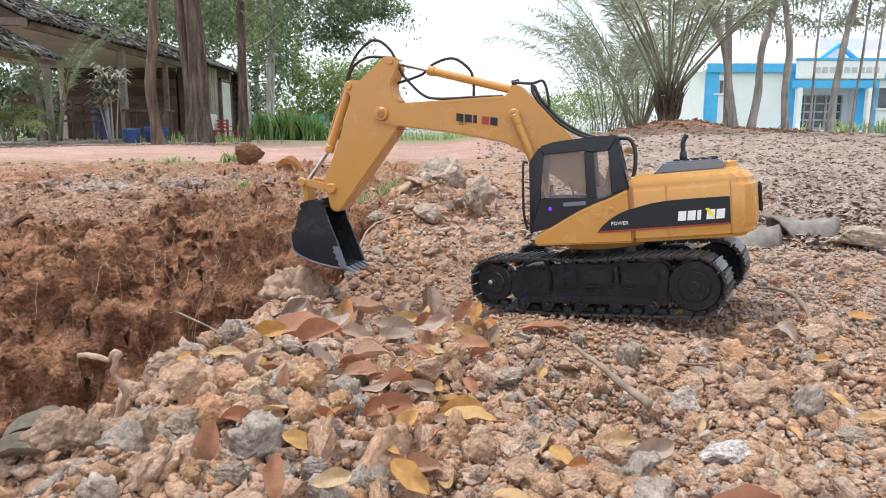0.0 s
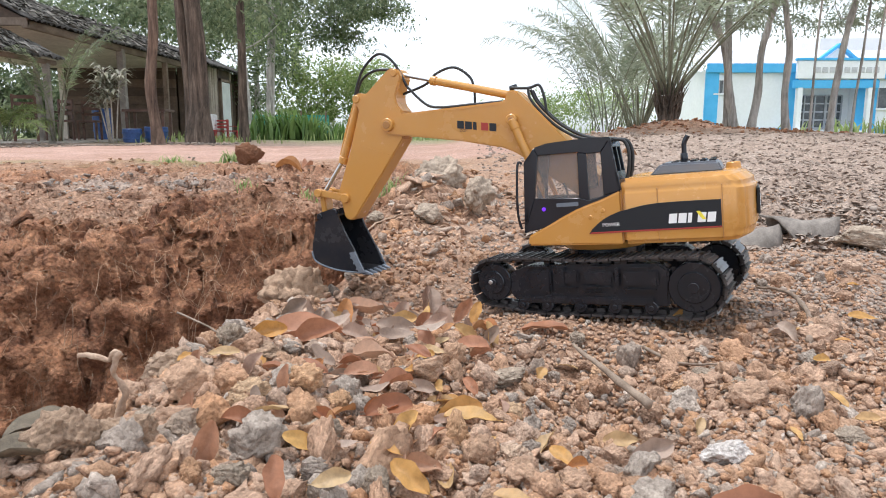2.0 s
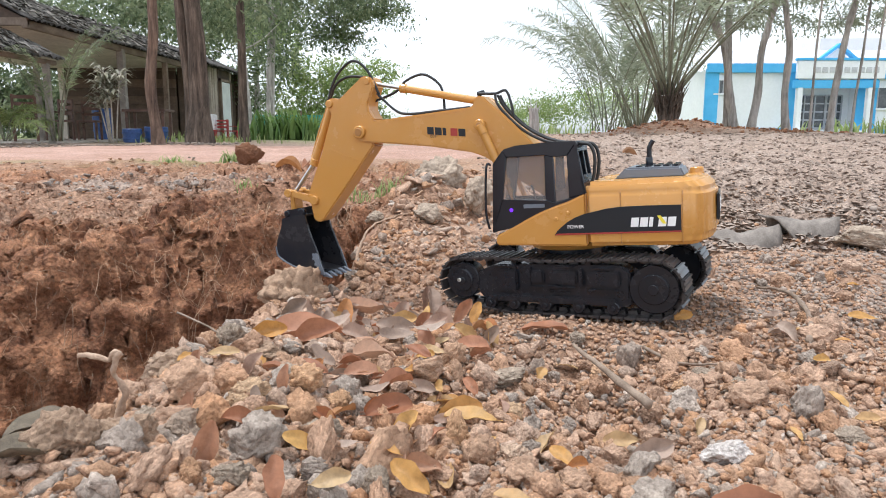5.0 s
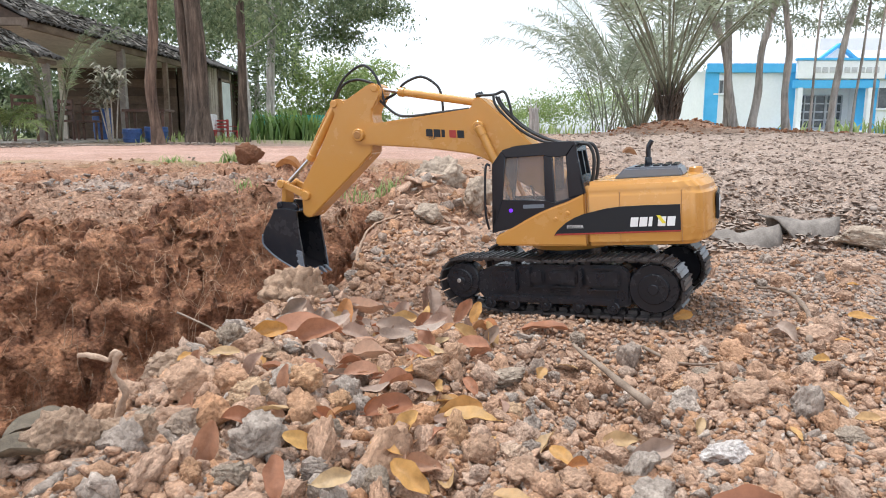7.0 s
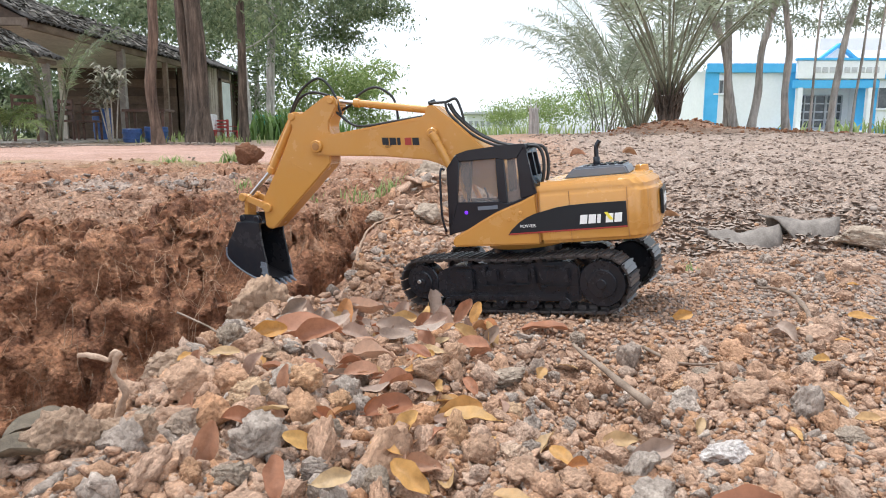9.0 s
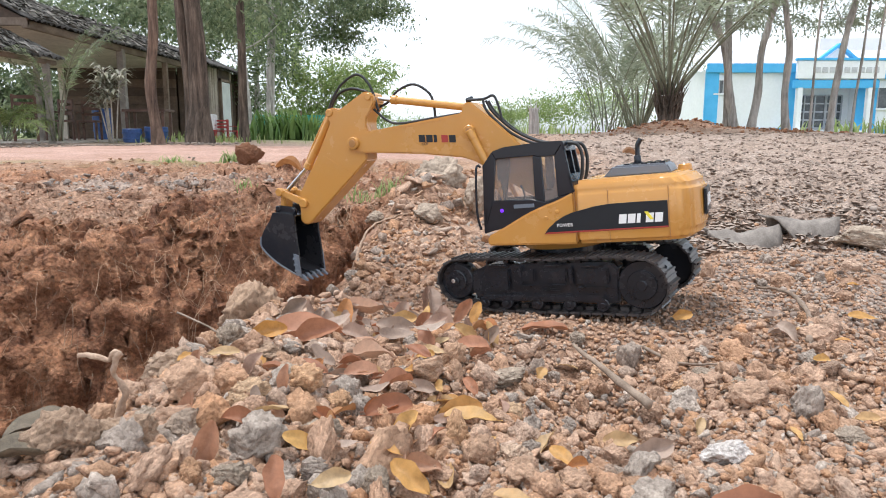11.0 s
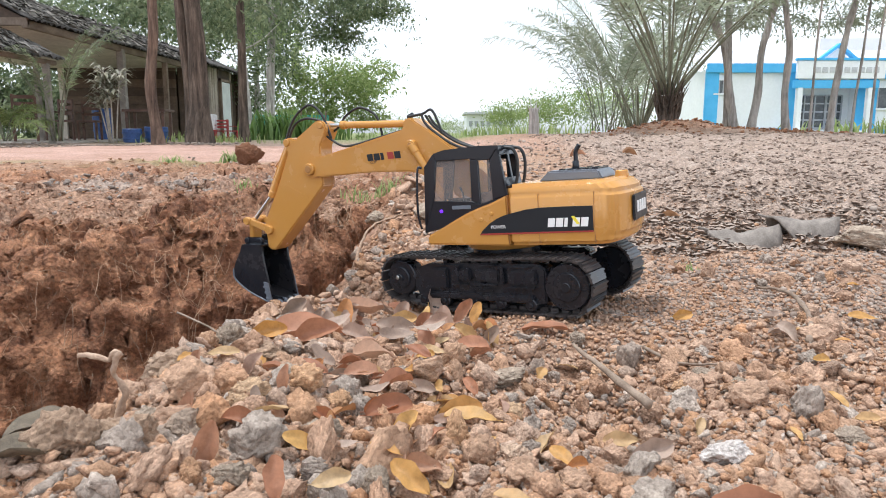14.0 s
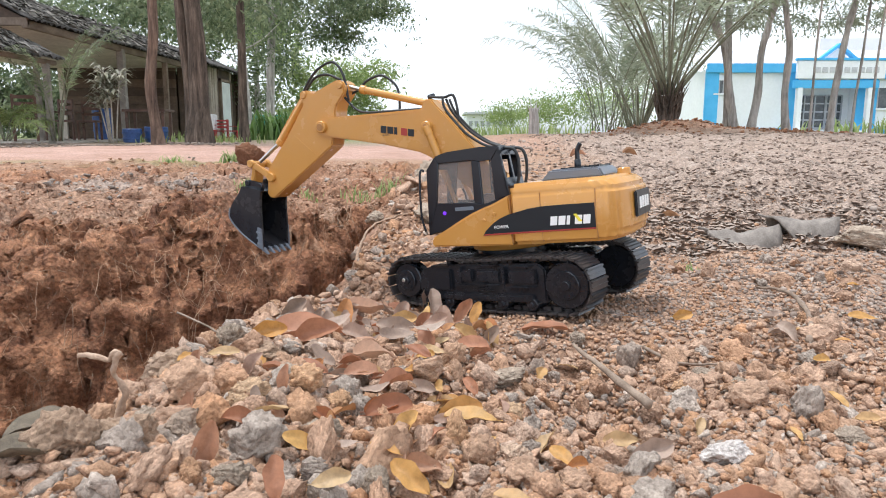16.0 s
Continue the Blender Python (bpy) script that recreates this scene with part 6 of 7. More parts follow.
bush("bush", "dark green treetops behind the old roof", [((-11.5, 27.5, 4.6), (1.6, 0.8, 1.0), 1.0), ((-13.6, 27.5, 4.4), (1.5, 0.8, 1.2), 1.0), ((-15.8, 28, 4.6), (1.6, 0.8, 1.4), 1.0), ((-9.6, 28.5, 4.4), (1.2, 0.8, 0.8), 0.8)], 0.17, 1500, 76, FOLIAGE)
bush("tree_line", "pale hazy trees beside the blue house", [((11.6, 41, 2.4), (1.7, 1.0, 1.5), 1.0), ((13.6, 41, 3.2), (1.6, 1.0, 1.7), 1.0), ((9.8, 42, 1.5), (1.5, 1.0, 0.9), 0.7), ((14.6, 42, 1.4), (1.4, 1.0, 1.2), 0.8)], 0.17, 1300, 80, PALMGREEN, kind="stuff")
blade_clump("lush long-leaved green plants beside the road", -4.0, 18.5, 240, 0.95, 0.5, 11, LUSH)
blade_clump("long-leaved green plants under the trees", -3.2, 19.5, 120, 0.7, 0.45, 12, LUSH)
blade_clump("low green weeds at the roadside", -5.3, 15.2, 120, 0.28, 0.7, 13, FOLIAGELIGHT)
blade_clump("low weeds at the trunk", -3.9, 13.0, 60, 0.2, 0.5, 14, FOLIAGELIGHT)
blade_clump("pale grass tufts along the field edge", -0.6, 19, 300, 0.3, 1.6, 15, FOLIAGELIGHT)
blade_clump("pale grass tufts before the far shrubs", 2.1, 17, 200, 0.35, 0.9, 16, FOLIAGELIGHT)
blade_clump("green weeds before the blue house", 11.2, 18, 160, 0.5, 0.9, 17, FOLIAGELIGHT)

# palms and slender trees before the blue house
palm("young oil palm with dark stubby base", 2.86, 9.0, 30, 3.9, 31, True, 0.6, (0.85, 1.5), None, 0.013, 0.28)
palm("feathery palm with pale arching fronds", 2.62, 11.2, 18, 2.6, 32, False, 0.4, (1.1, 1.5), None, 0.008, 0.3, 0.25)
palm("slim palm behind the mound", 3.6, 13.0, 16, 3.4, 33, False, 0.5, (1.0, 1.5), None, 0.02, 0.3, 0.2)
for i, (x, y, r, lean, h) in enumerate(((4.56, 11.0, 0.068, (-1.16, 0.2), 4.4), (4.49, 11.15, 0.066, (0.02, 0.3), 4.5), (4.82, 11.1, 0.064, (0.78, 0.2), 4.4), (5.37, 11.0, 0.06, (-0.3, 0.1), 4.4), (5.96, 10.9, 0.055, (0.58, 0.3), 4.4), (6.36, 11.0, 0.022, (0.4, 0.2), 4.0))):
    tree("slender grey tree trunk on the rough ground", x, y, r, h, lean, BARKGREY, PALMGREEN, [((x + 0.4, y + 0.5, 2.45 + 0.15 * (i % 2)), (1.0, 0.9, 0.3), 0.8), ((x + 0.5, y + 0.8, 2.0), (0.7, 0.5, 0.22), 0.15 + 0.25 * (i > 2))], 0.065, 1300, 40 + i, 4)
for i, (x, y, z) in enumerate(((5.9, 9.6, 2.2), (6.6, 9.8, 2.25), (5.2, 9.9, 2.4), (7.0, 10.2, 2.1))):
    rs = np.random.RandomState(70 + i)
    t = thing("palm", "drooping palm fronds hanging over the ground", "palm", m=pose(x, y, z))
    for k in range(9):
        pts, vs, fs = frond_data(rs, (0, 0, 0.2), k * 0.7 + i, 1.4, 0.5, 2.2, 0.42, 0.12, 30)
        bm = bmesh.new()
        add_tube(bm, pts, 0.012, 6, 1, 0.003)
        stem = part("frond_stem", bm, PALMSTEM, t, "", True)
        lf = new("frond_blade", raw_mesh("frond_blade", [v[:] for v in vs], fs, PALMGREEN))
        lf.parent = stem
    bm = bmesh.new()
    add_tube(bm, [(0, 0, 0.25), (0.1, 0.3, -1.0), (0.15, 0.4, height(x, y) - z - 0.05)], 0.012, 8, 4, 0.02)
    part("trunk", bm, BARKGREY, t, "", True)


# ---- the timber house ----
# PLANK's tone is darkened to carry the porch's shade
PLANK = simple("shaded_plank", (0.06, 0.042, 0.03), (0.15, 0.105, 0.075), 2.0, 0.9, 0, 0.5, 0.01, vary="object")
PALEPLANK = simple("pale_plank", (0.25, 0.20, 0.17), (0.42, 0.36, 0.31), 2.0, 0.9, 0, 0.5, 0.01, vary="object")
TILE = simple("fibre_cement", (0.025, 0.022, 0.02), (0.12, 0.11, 0.10), 2.2, 0.95, 0, 0.7, 0.02)
PLASTER = simple("dusty_plaster", (0.45, 0.40, 0.34), (0.62, 0.57, 0.50), 1.2, 0.95, 0, 0.3, 0.01)
GREYPOST = simple("grey_post", (0.17, 0.15, 0.13), (0.34, 0.31, 0.27), 5, 0.9, 0, 0.4, 0.006)
BEAM = simple("old_beam", (0.13, 0.09, 0.065), (0.26, 0.2, 0.15), 3, 0.9, 0, 0.5, 0.01)


def corrugated(name, a, b, c, waves, parent, mat, amp=0.03):
    """A sheet from edge a-b down to the side of c, with waves across a-b."""
    a, b, c = Vector(a), Vector(b), Vector(c)
    u, v = b - a, c - a
    up = u.cross(v).normalized()
    if up.z < 0:
        up = -up
    rs = np.random.RandomState(int(abs(a.x * 10)) + waves)
    n = waves * 4
    rows = 9
    jag = rs.uniform(-0.02, 0.02, n + 1)
    vs, fs = [], []
    for k in (0, 1):
        for i in range(n + 1):
            for j in range(rows + 1):
                p = a + u * (i / n) + v * (j / rows) * (1 + jag[i // 6 * 6] * (j == rows)) + up * (amp * math.sin(i * math.pi / 2) + 0.03 * noise.noise(Vector((i * 0.12, j * 0.5, waves))) - 0.012 * k + 0.018 * (j % 3 == 0))
                vs.append(p[:])
    m = (n + 1) * (rows + 1)
    for k in (0, 1):
        for i in range(n):
            for j in range(rows):
                q = k * m + i * (rows + 1) + j
                fs.append((q, q + rows + 1, q + rows + 2, q + 1))
    for i in range(n):
        q = i * (rows + 1) + rows
        fs.append((q, q + rows + 1, q + rows + 1 + m, q + m))
    ob = new(name, raw_mesh(name, vs, fs, mat))
    ob.parent = parent
    return tagged(ob, "weathered grey corrugated roof sheets")


def timber_house():
    h = thing("timber_house", "old timber house with a grey corrugated roof", "house")

    def block(name, a, b, mat, label="", bevel=0.01, parent=None):
        bm = bmesh.new()
        add_box(bm, a, b, bevel)
        return part(name, bm, mat, parent or h, label)

    # main roof over porch and rooms, a lower sheet beside it
    corrugated("roof", (-8.9, 12.9, 2.98), (-8.9, 21.6, 2.98), (-7.35, 12.9, 2.2), 46, h, TILE)
    corrugated("roof", (-8.95, 21.4, 3.02), (-9.0, 27.5, 3.0), (-7.25, 21.4, 2.32), 30, h, TILE)
    corrugated("roof", (-8.92, 27.5, 2.97), (-8.92, 12.9, 2.97), (-12.4, 27.5, 2.2), 46, h, TILE)
    corrugated("porch_roof", (-8.25, 10.2, 2.14), (-8.2, 13.0, 2.18), (-6.9, 10.2, 1.47), 16, h, TILE)
    block("eave_beam", (-7.06, 10.3, 1.40), (-6.98, 12.95, 1.48), BEAM)
    block("ceiling_board", (-12.2, 13.0, 2.13), (-7.5, 21.5, 2.17), PLASTER, "pale plastered porch ceiling")
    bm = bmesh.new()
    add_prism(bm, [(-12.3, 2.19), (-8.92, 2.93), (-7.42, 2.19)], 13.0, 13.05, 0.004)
    part("gable_board", bm, PLANK, h, "gable board in the shade-darkened plank colour")
    block("eave_beam", (-7.56, 12.95, 2.06), (-7.44, 21.6, 2.2), BEAM)
    block("fascia", (-12.2, 12.94, 2.1), (-7.44, 13.02, 2.24), BEAM)
    # front wall under the porch, of level boards, porch shade in their colour
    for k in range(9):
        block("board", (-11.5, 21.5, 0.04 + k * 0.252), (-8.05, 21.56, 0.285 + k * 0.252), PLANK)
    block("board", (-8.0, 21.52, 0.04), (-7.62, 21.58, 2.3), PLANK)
    block("post", (-11.55, 21.42, 0), (-11.4, 21.6, 2.3), PLASTER)
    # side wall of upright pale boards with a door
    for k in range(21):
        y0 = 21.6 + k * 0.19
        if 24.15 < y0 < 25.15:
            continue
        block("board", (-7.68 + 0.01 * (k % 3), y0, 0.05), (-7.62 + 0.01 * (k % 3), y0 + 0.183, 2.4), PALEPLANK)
    door = block("door", (-7.58, 24.2, 0.08), (-7.53, 25.2, 1.92), simple("white_door", (0.6, 0.63, 0.63), (0.8, 0.82, 0.81), 3, 0.6, 0, 0.2, 0.004), "white painted door")
    for y0, y1, z0, z1 in ((24.1, 24.19, 0, 2.02), (25.21, 25.3, 0, 2.02), (24.1, 25.3, 1.93, 2.02)):
        block("door_frame", (-7.6, y0, z0), (-7.5, y1, z1), BEAM)
    block("lintel", (-7.66, 24.1, 2.02), (-7.6, 25.35, 2.42), PLANK)
    block("end_wall", (-11.5, 27.2, 0), (-7.6, 27.3, 2.4), PLANK)
    block("back_wall", (-11.55, 21.6, 0), (-11.45, 27.2, 2.4), PLANK)
    block("inner_wall", (-8.05, 21.62, 0), (-7.95, 27.2, 2.4), PLANK)
    for y, w, mat in ((16.7, 0.075, GREYPOST), (19.3, 0.06, BEAM), (21.45, 0.07, BEAM)):
        block("post", (-7.5 - w, y - w, 0), (-7.5 + w, y + w, 2.12), mat)
    for y in (10.4, 12.6):
        block("post", (-7.07, y, -0.05), (-6.97, y + 0.1, 1.41), GREYPOST)
    block("post", (-8.95, 15.6, 0), (-8.85, 15.7, 2.13), GREYPOST)
    block("floor_slab", (-12.2, 13.2, -0.15), (-7.7, 27.2, 0.03), PLASTER)


timber_house()


ROOFLITTER = toned("roof_litter", [(0.0, (0.03, 0.027, 0.022)), (0.6, (0.10, 0.09, 0.075)), (1.0, (0.27, 0.25, 0.22))], "island", 0.9, 8, 0.3, 0.004)


def roof_litter():
    """Dead leaves and twigs that lie on the old roof sheets."""
    rs = np.random.RandomState(66)
    n = 5200
    u, v = rs.rand(n), rs.rand(n) ** 0.8
    porch = rs.rand(n) < 0.25
    xs = np.where(porch, -8.2 + 1.3 * v, -8.9 + 1.55 * v)
    ys = np.where(porch, 10.2 + 2.8 * u, 12.9 + 14.0 * u)
    zs = np.where(porch, 2.16 - 0.69 * v, 2.99 - 0.78 * v) + rs.uniform(0.02, 0.06, n)
    size, a = rs.uniform(0.05, 0.22, n), rs.uniform(0, 2 * np.pi, n)
    c, s = np.cos(a), np.sin(a)
    pts = [np.stack([xs + size * (p * c - q * s), ys + size * (p * s + q * c), zs + size * (k * rs.uniform(-0.2, 1.0, n)) - size * 0.48 * (p * c - q * s)], 1) for p, q, k in ((-0.5, 0, 0.2), (0, -0.16, 0.35), (0.5, 0, 0.2), (0, 0.16, 0.35))]
    f = np.arange(n)[:, None] * 4
    tagged(new("roof_litter", raw_mesh("roof_litter", np.stack(pts, 1).reshape(-1, 3), np.concatenate([f + np.array((0, 1, 2)), f + np.array((0, 2, 3))]), ROOFLITTER)), "dead leaves lying on the old roof", "leaf litter", kind="stuff")


roof_litter()


# things on and before the porch
def chair(label, m, mat, group="chairs on the porch"):
    c = thing("chair", label, "chair", group, m)
    for x, y in itertools.product((-0.2, 0.2), (-0.2, 0.2)):
        bm = bmesh.new()
        add_box(bm, (x - 0.025, y - 0.025, 0), (x + 0.025, y + 0.025, 0.95 if y > 0 else 0.45), 0.005)
        part("leg", bm, mat, c)
    bm = bmesh.new()
    add_box(bm, (-0.23, -0.23, 0.42), (0.23, 0.23, 0.47), 0.01)
    part("seat", bm, mat, c)
    for z in (0.58, 0.72, 0.86):
        bm = bmesh.new()
        add_box(bm, (-0.19, 0.185, z), (0.19, 0.215, z + 0.07), 0.006)
        part("backrest_rail", bm, mat, c)
    for x in (-0.2, 0.2):
        bm = bmesh.new()
        add_box(bm, (x - 0.025, -0.2, 0.64), (x + 0.025, 0.2, 0.67), 0.006)
        part("armrest", bm, mat, c)


DARKWOOD = simple("dark_wood", (0.07, 0.035, 0.025), (0.17, 0.085, 0.055), 6, 0.5, 0, 0.3, 0.004)
REDPLASTIC = simple("red_plastic", (0.25, 0.02, 0.02), (0.35, 0.04, 0.035), 6, 0.45, 0, 0.1, 0.002)
BLUEPLASTIC = simple("blue_plastic", (0.02, 0.06, 0.20), (0.05, 0.11, 0.32), 4, 0.5, 0, 0.1, 0.002)
chair("dark carved wooden armchair on the porch", pose(-8.45, 14.3, 0.03, 0, 0, 30), DARKWOOD)
chair("dark wooden armchair beside the wall", pose(-8.9, 16.4, 0.03, 0, 0, -20), DARKWOOD)
chair("dark wooden chair under the porch roof", pose(-8.6, 17.2, 0.03, 0, 0, 10), DARKWOOD)
chair("red plastic chair beside the shed", pose(-5.25, 15.7, height(-5.25, 15.7), 0, 0, 20) @ Matrix.Diagonal((0.9, 0.8, 0.55, 1)), REDPLASTIC, "red chairs beside the shed")
chair("red plastic chair beside the tree trunk", pose(-4.9, 15.9, height(-4.9, 15.9), 0, 0, 160) @ Matrix.Diagonal((0.9, 0.8, 0.5, 1)), REDPLASTIC, "red chairs beside the shed")


def barrel(label, x, y, r, hgt, mat):
    bm = bmesh.new()
    add_rod(bm, (0, 0, 0), (0, 0, hgt), r * 0.92, r, 20, 0.02)
    for z in (0.3, 0.7):
        add_rod(bm, (0, 0, hgt * z - 0.02), (0, 0, hgt * z + 0.02), r * 1.03, seg=20, bevel=0.008)
    ob = tagged(part("barrel", bm, mat), label, "barrel")
    ob.location = (x, y, height(x, y))


barrel("dark blue plastic barrel on the porch", -9.1, 18.9, 0.25, 0.85, BLUEPLASTIC)
barrel("blue plastic tub beside the tree", -6.3, 15.5, 0.25, 0.34, BLUEPLASTIC)
barrel("blue plastic bucket under the eave", -6.7, 15.2, 0.2, 0.3, BLUEPLASTIC)
bm = bmesh.new()
add_box(bm, (-0.5, -0.3, 0.68), (0.5, 0.3, 0.74), 0.01)
for lx, ly in itertools.product((-0.42, 0.42), (-0.22, 0.22)):
    add_box(bm, (lx - 0.03, ly - 0.03, 0), (lx + 0.03, ly + 0.03, 0.69), 0.005)
tbl = tagged(part("table", bm, DARKWOOD), "dark wooden table standing against the wall", "table")
tbl.location = (-6.9, 16.6, height(-6.9, 16.6))
bm = bmesh.new()
add_box(bm, (-0.2, -0.14, 0), (0.2, 0.14, 0.34), 0.02)
sack = tagged(part("sack", bm, simple("white_cloth", (0.6, 0.6, 0.6), (0.82, 0.82, 0.82), 8, 0.9, 0, 0.4, 0.01)), "white cloth bundle on a red chair", "cloth bundle")
sack.location = (-5.25, 15.72, height(-5.25, 15.7) + 0.258)


def dracaena(x, y, seed):
    rs = np.random.RandomState(seed)
    z = height(x, y)
    t = thing("dracaena", "pale stemmed plant with drooping leaves by the porch", "plant", m=pose(x, y, z))
    for s in range(7):
        top = Vector((rs.uniform(-0.35, 0.35), rs.uniform(-0.25, 0.25), rs.uniform(0.6, 1.5)))
        bm = bmesh.new()
        add_tube(bm, [(top.x * 0.3, top.y * 0.3, 0), (top.x * 0.6, top.y * 0.6, top.z * 0.5), top], 0.015, 7, 4, 0.011)
        stem = part("stem", bm, simple("pale_stem", (0.3, 0.27, 0.23), (0.5, 0.46, 0.4), 8, 0.9) if s == 0 else bpy.data.materials["pale_stem"], t, "", True)
        vs, fs = [], []
        for i in range(44):
            a, L = rs.uniform(0, 6.28), rs.uniform(0.28, 0.52)
            o = top * rs.uniform(0.75, 1.0)
            dd = Vector((math.cos(a), math.sin(a), 0.5))
            w = Vector((-math.sin(a), math.cos(a), 0)) * 0.026
            mid, tip = o + dd * L * 0.5, o + dd * L * 0.75 + Vector((0, 0, -0.3 * L))
            b = len(vs)
            vs += [o[:], (mid + w)[:], tip[:], (mid - w)[:]]
            fs += [(b, b + 1, b + 3), (b + 1, b + 2, b + 3)]
        lf = new("leaves", raw_mesh("leaves", vs, fs, toned("pale_leaf", [(0, (0.2, 0.2, 0.13)), (1, (0.42, 0.40, 0.32))], "island", 0.7, 5, 0.2, 0.01, 0.3) if s == 0 else bpy.data.materials["pale_leaf"]))
        lf.parent = stem


dracaena(-6.75, 14.4, 91)
palm("small green palm beside the porch", -7.2, 11.6, 7, 1.0, 92, False, 0.3, (0.7, 1.4), FOLIAGELIGHT, 0.012, 0.3, 0.1)
palm("tall thin palm hanging before the porch roof", -6.9, 12.6, 6, 2.6, 93, False, 0.3, (1.25, 1.5), FOLIAGE, 0.016, 0.35, 0.1)
palm("green leafy palm at the yard corner", -7.75, 12.0, 6, 1.0, 94, False, 0.3, (0.7, 1.4), FOLIAGELIGHT, 0.012, 0.3, 0.1)

# netting fence far behind the plants
bm = bmesh.new()
add_box(bm, (-7.5, 25.98, 0.2), (-4.2, 26.02, 0.85), 0.004)
net = tagged(part("net_fence", bm, simple("green_net", (0.04, 0.26, 0.22), (0.10, 0.40, 0.34), 6, 0.8, 0, 0.3, 0.01)), "turquoise net fence behind the plants", "fence")
for px in (-7.4, -6.3, -5.2, -4.3):
    bm = bmesh.new()
    add_rod(bm, (px, 25.95, -0.02), (px, 25.95, 1.0), 0.03, seg=8)
    part("post", bm, BEAM, net)


# ---- the blue and white house ----
WHITEWALL = simple("white_wall", (0.82, 0.83, 0.85), (0.88, 0.89, 0.9), 0.8, 0.85, 0, 0.1, 0.005)
BLUEWALL = simple("bright_blue_paint", (0.07, 0.40, 0.76), (0.12, 0.50, 0.86), 1.5, 0.6, 0, 0.1, 0.004)
DARKPANE = simple("dark_pane", (0.06, 0.07, 0.08), (0.13, 0.14, 0.15), 3, 0.15, 0, 0.05, 0.002)
GREYMETAL = simple("grey_metal", (0.35, 0.36, 0.38), (0.5, 0.51, 0.53), 6, 0.5, 0.3, 0.1, 0.002)
PALEROOF = simple("pale_roof", (0.5, 0.5, 0.52), (0.66, 0.66, 0.68), 2, 0.7, 0, 0.3, 0.01)


def blue_house():
    h = thing("blue_house", "single-storey white house with bright blue trim", "house", m=pose(0, 34, 0.02))

    def block(name, a, b, mat, label="", bevel=0.02, parent=None):
        bm = bmesh.new()
        add_box(bm, a, b, bevel)
        return part(name, bm, mat, parent or h, label)

    block("wall", (12.6, 0, 0), (16.4, 6, 3.15), WHITEWALL, "white painted wall")
    block("wall", (16.4, 1.0, 0), (20.0, 6, 3.15), WHITEWALL, "white painted wall behind the porch")
    block("wall", (20.0, 0.0, 0), (28.0, 6, 3.0), WHITEWALL, "white painted wall")
    block("plinth", (12.55, -0.06, 0), (16.45, 0, 0.42), BLUEWALL, "blue painted plinth")
    block("plinth", (20.0, -0.06, 0), (28.0, 0, 0.5), BLUEWALL, "blue painted plinth")
    for x, w in ((12.5, 0.62), (16.35, 0.55), (19.75, 0.95), (24.4, 0.5)):
        block("pilaster", (x, -0.12, 0), (x + w, 0.05, 3.2), BLUEWALL, "bright blue corner pilaster")
    block("fascia", (12.5, -0.25, 3.0), (17.0, -0.08, 3.42), BLUEWALL, "bright blue roof edge")
    block("fascia", (20.2, -0.3, 2.72), (28.4, -0.08, 3.35), BLUEWALL, "bright blue roof edge")
    block("porch_beam", (16.4, -0.7, 2.25), (20.4, -0.5, 2.62), BLUEWALL, "blue beam over the porch")
    sign = block("sign_band", (16.5, -0.75, 2.68), (20.6, -0.55, 3.5), WHITEWALL, "white board with pale writing")
    block("sign_edge", (16.45, -0.8, 3.5), (20.7, -0.5, 3.62), BLUEWALL, "blue edge over the sign")
    for i in range(9):
        block("writing_bar", (17.3 + i * 0.34, -0.78, 2.95), (17.55 + i * 0.34, -0.752, 3.2), PALEROOF, "", 0.004, sign)
    for x in (16.6, 19.9):
        block("porch_post", (x, -0.7, 0), (x + 0.25, -0.45, 2.3), WHITEWALL, "white porch post")
    # door of grilles, side openings and windows
    for x0, x1, z0, z1 in ((17.25, 18.8, 0.42, 2.0), (18.85, 19.6, 0.42, 2.0), (16.75, 17.15, 0.42, 2.0)):
        w = block("window", (x0, 0.94, z0), (x1, 1.02, z1), DARKPANE, "dark glazed opening")
        for k in range(5):
            z = z0 + (z1 - z0) * k / 4
            block("glazing_bar", (x0, 0.88, z - 0.035), (x1, 0.93, z + 0.035), GREYMETAL, "", 0.006, w)
        for k in range(4):
            x = x0 + (x1 - x0) * k / 3
            block("glazing_bar", (x - 0.035, 0.885, z0), (x + 0.035, 0.935, z1), GREYMETAL, "", 0.006, w)
    for x0, x1, z0, z1 in ((12.95, 13.55, 2.05, 2.65), (20.75, 22.6, 1.35, 2.3), (23.0, 24.3, 1.35, 2.3)):
        w = block("window", (x0, -0.05, z0), (x1, 0.02, z1), DARKPANE, "dark glazed window")
        block("frame", (x0 - 0.08, -0.09, z1), (x1 + 0.08, -0.02, z1 + 0.08), WHITEWALL, "", 0.01, w)
        block("sill", (x0 - 0.08, -0.13, z0 - 0.08), (x1 + 0.08, -0.02, z0), WHITEWALL, "", 0.01, w)
        for k in range(4):
            x = x0 + (x1 - x0) * k / 3
            block("glazing_bar", (x - 0.03, -0.085, z0), (x + 0.03, -0.055, z1), GREYMETAL, "", 0.005, w)
    block("step", (16.4, -1.0, 0), (20.2, 1.0, 0.3), WHITEWALL, "white porch floor")
    corrugated("roof", (12.3, 3.2, 4.4), (28.4, 3.2, 4.4), (12.3, -0.2, 3.4), 50, h, PALEROOF, 0.025)
    bm = bmesh.new()
    add_prism(bm, [(18.0, 3.45), (18.9, 4.15), (19.8, 3.45)], 0.4, 0.6, 0.01)
    part("gable", bm, WHITEWALL, h, "white gable over the porch")
